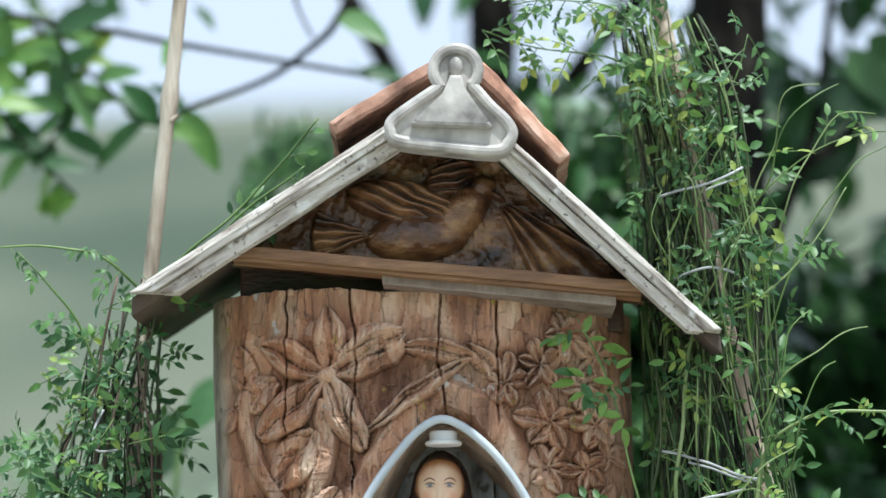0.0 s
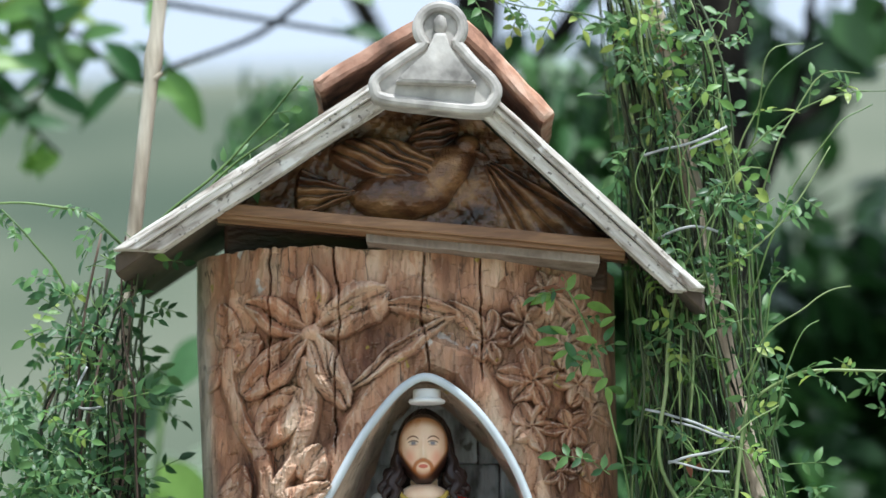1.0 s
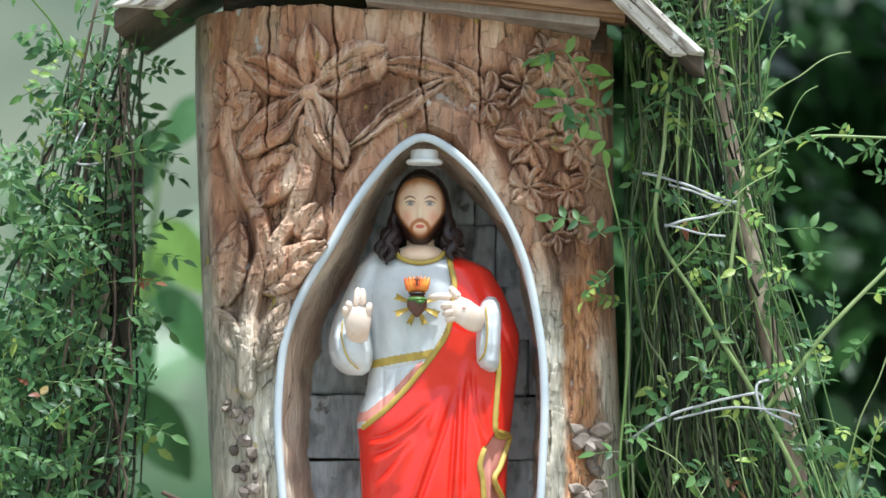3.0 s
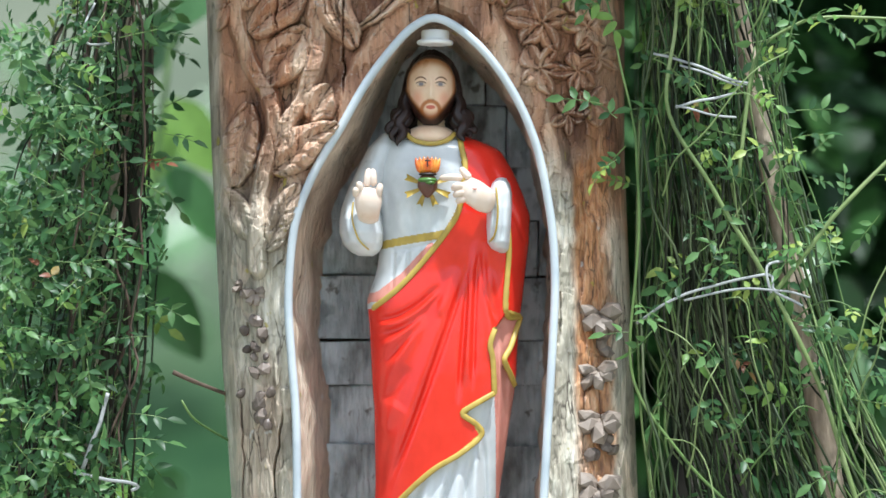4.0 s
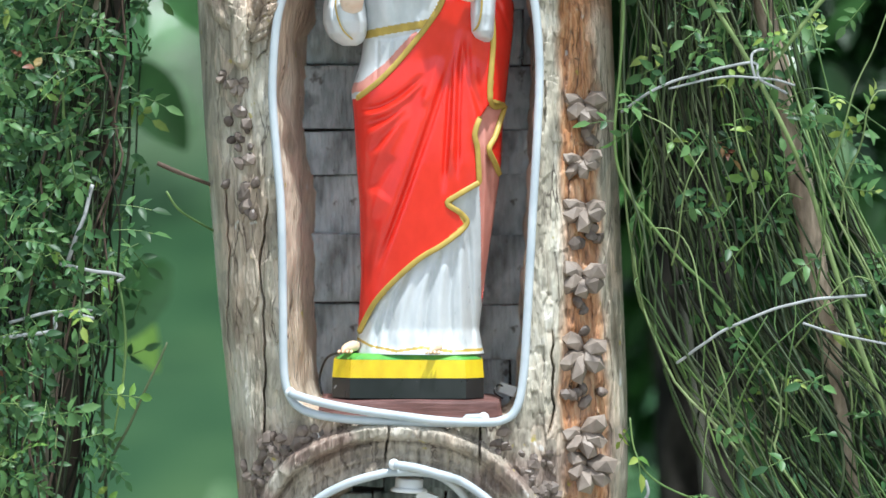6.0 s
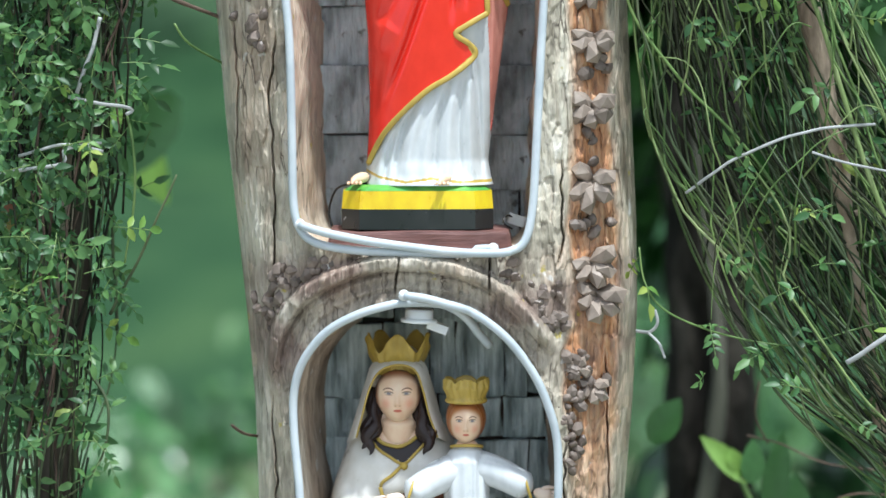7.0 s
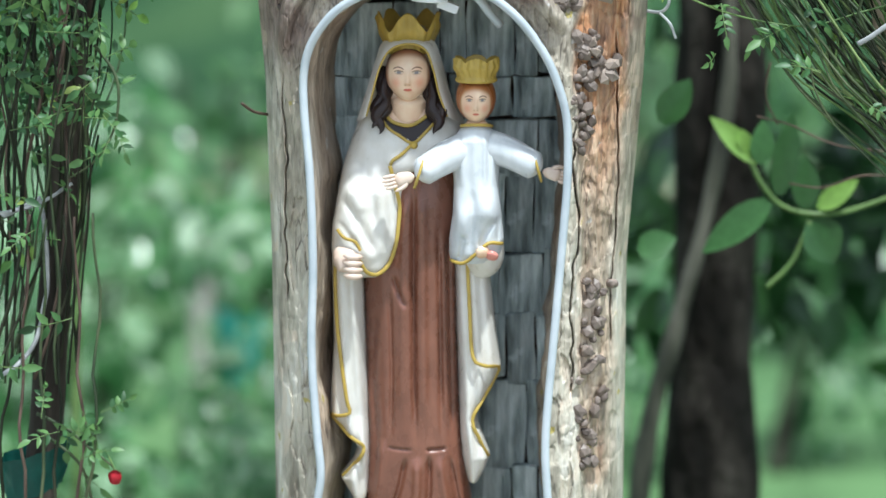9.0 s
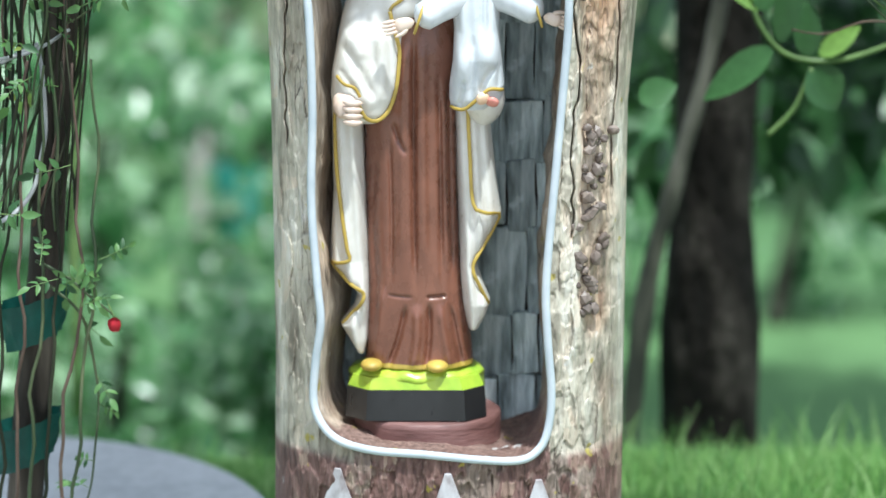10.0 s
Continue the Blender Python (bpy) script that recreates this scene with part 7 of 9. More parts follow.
def bamboo(name, label, top, foot, r, nodes, mat, bow=None, rough=0.0):
    t = thing(name, label, "pole")
    top, foot = Vector(top), Vector(foot)
    n = 90
    pts, rad = [], []
    for i in range(n):
        u = i / (n - 1)
        p = foot.lerp(top, u) + noise.noise_vector(foot.lerp(top, u) * 1.7) * 0.008
        if bow:
            p.y += float(np.interp(p.z, *bow))
        pts.append(p)
        near_node = min(abs(p.z - q) for q in nodes)
        rad.append(r * (1.08 - 0.18 * u) * (1 + 0.42 * math.exp(-(near_node / 0.0055) ** 2)) * (1 + rough * (float(vnoise(p.z * 14, 3, 8)) - 0.5)))
    part("pole", mesh_from("pole", *tube(pts, rad, 14)), mat, t)
    for q in nodes:
        u = (q - foot.z) / (top.z - foot.z)
        p = pts[min(n - 1, max(0, int(u * (n - 1))))]
        bm = bmesh.new()
        bmesh.ops.create_cone(bm, cap_ends=True, segments=8, radius1=r * 0.5, radius2=r * 0.25, depth=0.012, matrix=Matrix.Translation(p + Vector((r * 0.9, -r * 0.4, 0.003))) @ Matrix.Rotation(1.0, 4, "Y"))
        part("bud_stub", bm, mat, t)
    return t


bamboo("bamboo_pole", "dry leaning bamboo pole carrying a climbing rose", (-0.312, 0.11, 2.26), (-0.512, 0.15, -0.02), 0.0092, (2.028, 1.80, 1.56, 1.32, 1.08, 0.86, 0.60, 0.36), BAMBOO)
bamboo("wooden_stake", "pale leaning wooden stake inside a climbing rose", (0.205, 0.0, 2.26), (0.645, 0.0, -0.02), 0.0098, (2.05, 1.70, 1.36, 1.02, 0.62), STAKEWOOD, ((0.0, 0.8, 1.05, 1.2, 1.5, 1.65, 2.3), (0.15, 0.13, 0.085, 0.060, 0.052, 0.060, 0.07)), 0.9)

post = thing("wooden_post", "dark weathered post beside the bamboo pole", "post")
part("post", mesh_from("post", *tube([Vector((-0.515, 0.14, -0.03)).lerp(Vector((-0.350, 0.14, 1.62)), i / 39) + noise.noise_vector(Vector((i * 0.21, 3, 1))) * 0.007 for i in range(40)], [0.022 - 0.008 * i / 39 for i in range(40)], 14)), DARKPOST, post)

# the rose on the bamboo pole
rose_l = thing("climbing_rose", "leafy climbing rose tied to a bamboo pole", "climbing rose", "climbing roses")
LEFT_LEVELS = [(0.46, -0.535, -0.440), (0.60, -0.520, -0.420), (0.72, -0.515, -0.412), (0.85, -0.515, -0.385), (1.0, -0.515, -0.370), (1.25, -0.50, -0.350), (1.5, -0.475, -0.345), (1.7, -0.425, -0.345), (1.82, -0.40, -0.335)]
lr = random.Random(4)
paths_l = stem_mass(rose_l, LEFT_LEVELS, 96, lr, 0.0010, 0.0022, (OLDSTEM, DARKSTEM, TWIG, DARKSTEM), 311, 0.8)
spots = []
for p in paths_l:
    for q in p:
        dens = 0.40 if 0.95 < q[2] < 1.85 else (0.34 if q[2] > 0.76 else 0.06)
        if lr.random() < dens:
            spots.append(Vector(q) + Vector((lr.uniform(-0.045, 0.025), lr.uniform(-0.05, 0.03), lr.uniform(-0.02, 0.02))))
lr.shuffle(spots)
for k in range(7):
    x0 = -0.545 + 0.017 * k
    cane(rose_l, [(x0, 0.05 + 0.02 * (k % 3), -0.02), (x0 + 0.015, 0.06, 0.2), (x0 + 0.02 + 0.004 * k, 0.05, 0.42), (x0 + 0.04, 0.06, 0.65)], 0.0024, 0.0016, (OLDSTEM, DARKSTEM, TWIG)[k % 3], wob=0.010, seed=700 + k)
for pts in ([(-0.36, 0.08, 1.80), (-0.40, 0.06, 1.835), (-0.45, 0.05, 1.845), (-0.52, 0.05, 1.846)], [(-0.39, 0.06, 1.66), (-0.42, 0.03, 1.75), (-0.455, 0.02, 1.80), (-0.49, 0.02, 1.835)],
            [(-0.40, 0.03, 1.25), (-0.405, 0.01, 1.34), (-0.388, 0.0, 1.395), (-0.372, -0.005, 1.435)], [(-0.34, 0.06, 1.80), (-0.29, 0.05, 1.85), (-0.23, 0.04, 1.90), (-0.155, 0.02, 1.985)],
            [(-0.36, 0.05, 1.78), (-0.30, 0.03, 1.81), (-0.25, 0.02, 1.865), (-0.17, 0.0, 1.925)], [(-0.36, 0.07, 1.16), (-0.345, 0.05, 1.10), (-0.34, 0.05, 1.04), (-0.35, 0.06, 0.96)],
            [(-0.37, 0.08, 0.90), (-0.335, 0.07, 0.96), (-0.31, 0.06, 1.02), (-0.295, 0.06, 1.055)], [(-0.40, 0.07, 0.84), (-0.372, 0.06, 0.80), (-0.375, 0.06, 0.75), (-0.40, 0.07, 0.71), (-0.43, 0.08, 0.69)],
            [(-0.47, 0.07, 0.42), (-0.43, 0.06, 0.405), (-0.405, 0.05, 0.385), (-0.382, 0.045, 0.365)], [(-0.47, 0.08, 0.40), (-0.42, 0.07, 0.36), (-0.405, 0.07, 0.27), (-0.41, 0.07, 0.18), (-0.43, 0.08, 0.10)]):
    _, p = cane(rose_l, pts, 0.0020, 0.0011, STEM if pts[0][2] > 1.0 else OLDSTEM, seed=len(spots))
    for q in p[::3]:
        if lr.random() < (0.75 if q[2] > 1.1 or q[0] < -0.37 else 0.25):
            spots.insert(0, Vector(q))
for q in ((-0.46, 0.03, 0.425), (-0.44, 0.03, 0.41), (-0.42, 0.04, 0.44), (-0.395, 0.04, 0.43), (-0.42, 0.04, 0.375), (-0.40, 0.05, 0.40), (-0.36, 0.05, 1.22), (-0.345, 0.05, 1.235)):
    spots.insert(0, Vector(q))
spots = [q for q in spots if not (-0.008 < q.x - (-0.512 + 0.1 * q.z) < 0.016 and q.z < 1.6 and lr.random() < 0.75)]
spots = [q for q in spots if math.hypot(q.x + 0.380, q.z - 0.355) > 0.035 or q.y > 0.06]
front = []
for k in range(330):
    z = lr.uniform(0.88, 1.62)
    l, r = (float(np.interp(z, [q[0] for q in LEFT_LEVELS], [q[j] for q in LEFT_LEVELS])) for j in (1, 2))
    front.append(Vector((l - 0.03 + (r - l) * lr.random() ** 1.3, lr.uniform(-0.045, 0.02), z)))
leaves_on(rose_l, front[:90] + spots[:1750] + front[90:], lr, 0.07, 0.006)

# the single bloom
bloom = thing("rose_bloom", "single small dark red rose on a thin stalk", "rose")
part("stalk", mesh_from("stalk", *tube(spline([(-0.392, 0.05, 0.385), (-0.384, 0.046, 0.372), (-0.380, 0.045, 0.362)], 8), 0.0008, 6)), STEM, bloom)
for k in range(11):
    a, ring = k * 2.4, k / 11
    v = []
    for i in range(5):
        for j in range(5):
            u, w = i / 4, (j / 4 - 0.5) * (2.4 - ring)
            r = 0.0025 + 0.0065 * ring * math.sin(0.5 + 1.6 * u)
            v.append((-0.380 + r * math.cos(a + w), 0.045 + r * math.sin(a + w), 0.347 + 0.014 * u * (1.1 - 0.25 * ring)))
    part("petal", mesh_from("petal", v, grid_faces(5, 5)), ROSE, bloom)

# the rose on the stake
rose_r = thing("climbing_rose", "climbing rose with a dense bundle of bare canes", "climbing rose", "climbing roses")
RIGHT_LEVELS = [(0.55, 0.66, 0.90), (0.70, 0.50, 0.76), (0.80, 0.40, 0.67), (0.90, 0.335, 0.60), (1.0, 0.290, 0.56), (1.1, 0.250, 0.50), (1.2, 0.232, 0.45), (1.35, 0.222, 0.40), (1.5, 0.222, 0.365), (1.7, 0.222, 0.345), (1.85, 0.215, 0.340), (2.0, 0.200, 0.305), (2.10, 0.190, 0.275)]
rr = random.Random(9)
paths_r = stem_mass(rose_r, RIGHT_LEVELS, 235, rr, 0.0008, 0.0019, (OLDSTEM, STEM, DARKSTEM, OLDSTEM, PALESTEM, DARKSTEM, STEM, OLDSTEM), 511, 0.42)
# thin green shoots that wind loosely round the bundle
shoot_rnd = random.Random(77)
for k in range(46):
    z0 = shoot_rnd.uniform(0.95, 1.95)
    l0, r0_ = (float(np.interp(z0, [q[0] for q in RIGHT_LEVELS], [q[j] for q in RIGHT_LEVELS])) for j in (1, 2))
    x0 = shoot_rnd.uniform(l0, r0_)
    rise, side = shoot_rnd.uniform(0.08, 0.26), shoot_rnd.uniform(-0.10, 0.11)
    y0 = shoot_rnd.uniform(-0.03, 0.04)
    cane(rose_r, [(x0, y0 + 0.03, z0), (max(x0 + 0.35 * side, 0.215), y0, z0 + 0.45 * rise), (max(x0 + 0.8 * side, 0.220), y0 - 0.01, z0 + 0.85 * rise), (max(x0 + 1.25 * side, 0.225), y0, z0 + rise * shoot_rnd.uniform(0.8, 1.1))], 0.0013, 0.0007, (PALESTEM, STEM)[k % 2], wob=0.012, seed=900 + k, n=26)
spots = []
for p in paths_r:
    for q in p:
        if q[0] < 0.235 and q[2] < 1.75:
            continue
        dens = 0.016 if q[2] < 1.2 else 0.044 if q[2] < 1.5 else (0.065 if q[2] < 1.8 else 0.10)
        if rr.random() < dens:
            spots.append(Vector(q) + Vector((rr.uniform(-0.03, 0.04), rr.uniform(-0.07, 0.0), rr.uniform(-0.02, 0.02))))
rr.shuffle(spots)
spots = spots[:840]
first = []
for pts, r0, r1, d in (
        ([(0.300, 0.01, 1.745), (0.258, 0.0, 1.733), (0.244, 0.0, 1.634), (0.237, 0.0, 1.541), (0.287, 0.0, 1.454), (0.342, 0.0, 1.362), (0.405, 0.01, 1.24), (0.45, 0.02, 1.10), (0.50, 0.03, 0.97)], 0.0026, 0.0042, 0.10),
        ([(0.131, -0.02, 1.748), (0.158, -0.015, 1.695), (0.177, -0.01, 1.620), (0.195, -0.005, 1.540), (0.204, 0.0, 1.490), (0.206, 0.01, 1.404), (0.199, 0.02, 1.320), (0.207, 0.03, 1.236), (0.256, 0.03, 1.163), (0.32, 0.04, 1.10), (0.40, 0.05, 1.0)], 0.0014, 0.0028, 0.14),
        ([(0.346, 0.0, 1.335), (0.385, -0.005, 1.385), (0.420, -0.01, 1.430), (0.500, -0.01, 1.512), (0.60, -0.01, 1.60)], 0.0036, 0.0024, 0.25),
        ([(0.316, 0.0, 1.47), (0.323, 0.0, 1.560), (0.338, 0.0, 1.609), (0.369, 0.0, 1.634), (0.413, 0.0, 1.644), (0.56, 0.0, 1.640)], 0.0030, 0.0018, 0.40),
        ([(0.250, 0.02, 1.72), (0.290, 0.02, 1.755), (0.330, 0.01, 1.770), (0.372, 0.0, 1.808), (0.405, 0.0, 1.85), (0.432, 0.0, 1.895)], 0.0020, 0.0010, 0.40),
        ([(0.232, 0.05, 2.022), (0.176, 0.04, 2.056), (0.092, 0.04, 2.066), (0.028, 0.04, 2.090)], 0.0018, 0.0010, 0.75),
        ([(0.24, 0.05, 2.00), (0.19, 0.03, 2.10), (0.12, 0.03, 2.12), (0.06, 0.03, 2.115)], 0.0016, 0.0010, 0.75),
        ([(0.23, 0.05, 2.02), (0.22, 0.04, 2.10), (0.24, 0.03, 2.16), (0.27, 0.03, 2.20)], 0.0016, 0.0010, 0.8),
        ([(0.26, 0.05, 1.95), (0.31, 0.03, 2.02), (0.33, 0.03, 2.08)], 0.0014, 0.0009, 0.7),
        ([(0.32, 0.05, 1.88), (0.38, 0.03, 1.93), (0.44, 0.03, 1.96), (0.50, 0.03, 1.965)], 0.0012, 0.0007, 0.3),
        ([(0.215, 0.03, 0.975), (0.222, 0.03, 0.935), (0.245, 0.03, 0.905), (0.300, 0.04, 0.880), (0.381, 0.05, 0.866), (0.450, 0.05, 0.880), (0.52, 0.06, 0.90)], 0.0014, 0.0016, 0.15),
        ([(0.36, 0.03, 1.30), (0.41, 0.02, 1.335), (0.46, 0.02, 1.315), (0.55, 0.02, 1.25)], 0.0014, 0.0009, 0.3),
        ([(0.37, 0.05, 1.52), (0.41, 0.04, 1.42), (0.44, 0.04, 1.30), (0.47, 0.05, 1.20), (0.53, 0.06, 1.05)], 0.0016, 0.0012, 0.3),
        ([(0.36, -0.012, 1.088), (0.330, -0.012, 1.035), (0.300, -0.01, 0.98), (0.292, -0.008, 0.925), (0.290, -0.008, 0.898)], 0.0010, 0.0006, 0.12)):
    _, p = cane(rose_r, pts, 0.8 * r0, 0.72 * r1, PALESTEM if r0 > 0.0019 else STEM, seed=int(r0 * 1e6), wob=0.003)
    for q in p:
        if rr.random() < d:
            first.append(Vector(q))
for q in ((0.135, -0.02, 1.735), (0.15, -0.02, 1.70), (0.165, -0.02, 1.675), (0.15, -0.015, 1.66), (0.165, -0.02, 1.545), (0.18, -0.02, 1.53), (0.19, -0.02, 1.50), (0.18, -0.02, 1.485), (0.205, -0.01, 1.33), (0.22, -0.01, 1.30),
          (0.30, -0.01, 1.37), (0.29, -0.01, 1.40), (0.29, -0.008, 0.895), (0.285, -0.005, 0.84), (0.50, 0.02, 1.60), (0.48, 0.02, 1.48), (0.47, 0.02, 1.43), (0.43, 0.01, 1.66)):
    first.append(Vector(q))
leaves_on(rose_r, first + spots, rr, 0.20, 0.016)


# ---- ties ----
def tie(strips, label, r=0.0013):
    t = thing("plant_tie", label, "plant tie", "plant ties")
    for k, pts in enumerate(strips):
        p = spline(pts, 6 * len(pts) + 4)
        p = np.array([q + np.array(noise.noise_vector(Vector(q) * 30)) * 0.002 for q in p])
        part("strip", mesh_from("strip", *tube(p, r * (1.15 - 0.2 * (k % 2)), 6, 0.45)), TIE, t)


WT = "white plastic tie knotted round the rose canes"
tie([[(0.222, 0.02, 1.606), (0.263, 0.0, 1.592), (0.315, -0.004, 1.571), (0.330, 0.01, 1.574)], [(0.318, -0.002, 1.566), (0.280, -0.006, 1.580), (0.250, 0.0, 1.590)]], WT)
tie([[(0.312, 0.01, 1.561), (0.275, -0.003, 1.552), (0.245, -0.002, 1.544)], [(0.245, -0.004, 1.546), (0.280, -0.004, 1.538), (0.312, 0.008, 1.535)]], WT)
tie([[(0.205, 0.03, 1.310), (0.250, -0.003, 1.338), (0.300, -0.008, 1.354), (0.347, -0.01, 1.362), (0.352, -0.012, 1.345), (0.382, -0.01, 1.328)], [(0.255, 0.0, 1.334), (0.300, -0.008, 1.345), (0.352, -0.012, 1.346), (0.392, 0.0, 1.338)], [(0.348, -0.012, 1.343), (0.344, -0.01, 1.370), (0.362, 0.0, 1.378)]], WT)
tie([[(0.265, 0.02, 1.035), (0.310, -0.006, 1.068), (0.360, -0.012, 1.091), (0.410, -0.01, 1.106), (0.470, 0.0, 1.110)], [(0.40, -0.006, 1.080), (0.440, -0.006, 1.068), (0.50, 0.0, 1.055)]], WT, 0.0014)
tie([[(0.225, 0.03, 1.893), (0.283, 0.0, 1.902), (0.318, 0.01, 1.922)], [(0.275, 0.0, 1.893), (0.310, 0.0, 1.906)]], "grey plastic tie round the upper rose canes")
tie([[(0.240, 0.02, 1.797), (0.275, -0.002, 1.806), (0.310, 0.01, 1.800)]], "grey plastic tie round the rose canes under the eave")
tie([[(0.440, 0.0, 0.850), (0.465, -0.005, 0.866), (0.500, 0.0, 0.890)]], WT, 0.0025)
tie([[(0.214, 0.06, 0.880), (0.230, 0.05, 0.880), (0.237, 0.045, 0.890), (0.234, 0.045, 0.905)], [(0.228, 0.05, 0.879), (0.240, 0.045, 0.868), (0.246, 0.045, 0.852)]], "frayed white tie end on the side of the log", 0.0016)
tie([[(-0.370, 0.0, 1.228), (-0.380, -0.004, 1.190), (-0.396, 0.0, 1.146)], [(-0.405, 0.0, 1.142), (-0.370, -0.004, 1.136), (-0.338, 0.02, 1.128), (-0.345, 0.02, 1.122)]], "white plastic ribbon tied round rose and pole", 0.0020)
tie([[(-0.500, 0.0, 1.058), (-0.450, -0.004, 1.064), (-0.412, -0.004, 1.070), (-0.408, 0.0, 1.085), (-0.372, 0.02, 1.092)], [(-0.46, 0.0, 1.078), (-0.412, -0.002, 1.090), (-0.370, 0.02, 1.082)]], "grey plastic ribbon tied round rose and pole", 0.0018)
tie([[(-0.520, 0.03, 0.462), (-0.480, 0.06, 0.490), (-0.466, 0.07, 0.520), (-0.456, 0.08, 0.580), (-0.460, 0.08, 0.640), (-0.464, 0.08, 0.660)], [(-0.52, 0.05, 0.652), (-0.470, 0.07, 0.660), (-0.430, 0.10, 0.680)], [(-0.51, 0.06, 0.646), (-0.462, 0.075, 0.668)]], "white cord knotted round the bamboo pole", 0.0022)
tie([[(-0.393, 0.03, 1.660), (-0.404, 0.02, 1.630), (-0.400, 0.02, 1.612), (-0.372, 0.03, 1.616)]], "thin white tie hanging in the rose leaves", 0.0012)

for z in (0.345, 0.200):
    net = thing("net_band", "teal plastic net wrapped round the bamboo pole", "net band", "net bands")
    cx = -0.512 + 0.0877 * (z + 0.02)
    rows = [(0.030 + 0.004 * math.sin(9 * a + k) + 0.003 * k, k, a) for k in range(5) for a in np.linspace(0, 2 * math.pi, 24, endpoint=False)]
    part("net", mesh_from("net", [(cx + r * math.cos(a), 0.11 + r * math.sin(a), z - 0.025 + 0.013 * k + 0.012 * math.cos(a)) for r, k, a in rows], grid_faces(5, 24, True)), NET, net)

strip = thing("net_band", "green plastic net strip hanging behind the stake", "net band", "net bands")
part("net", mesh_from("net", [(0.150 + 0.022 * j / 4 + 0.003 * math.sin(5 * i * 0.3), 0.14 + 0.006 * math.sin(j * 1.7 + i * 0.6), 2.18 + 0.014 * i) for i in range(16) for j in range(5)], grid_faces(16, 5)), TEAL, strip)

twig = thing("broken_twig", "short broken brown twig beside the log", "twig", "twigs")
part("stick", mesh_from("stick", *tube(spline([(-0.305, 0.06, 1.253), (-0.285, 0.07, 1.244), (-0.245, 0.12, 1.228)], 14), [0.0026] * 5 + [0.0022] * 9, 8)), TWIG, twig)
twig2 = thing("broken_twig", "thin green shoot bent against the log", "twig", "twigs")
part("stick", mesh_from("stick", *tube(spline([(-0.295, 0.06, 1.222), (-0.280, 0.07, 1.200), (-0.243, 0.12, 1.176)], 14), 0.0013, 6)), STEM, twig2)
twig3 = thing("broken_twig", "short grey twig stub on the log", "twig", "twigs")
part("stick", mesh_from("stick", *tube(spline([(-0.234, 0.05, 0.778), (-0.222, 0.08, 0.765), (-0.205, 0.12, 0.757)], 10), 0.0018, 6)), TWIG, twig3)

# ---- the ground and what stands behind ----
def ground_height(x, y):
    y, x = np.asarray(y, float), np.asarray(x, float)
    r = np.hypot(x, y - 0.15)
    hill = 23.0 * smoothstep(y, 22, 95) + 3.0 * (fbm(x * 0.04, y * 0.04, 90, 3) - 0.5) * smoothstep(y, 18, 40)
    return hill + 0.03 * (fbm(x * 0.9, y * 0.9, 91, 3) - 0.5) * smoothstep(r, 0.5, 2.0) - 0.010 * (1 - smoothstep(r, 0.3, 0.8)) - 0.62 * smoothstep(y, 0.45, 2.6) * (1 - smoothstep(y, 14, 24))


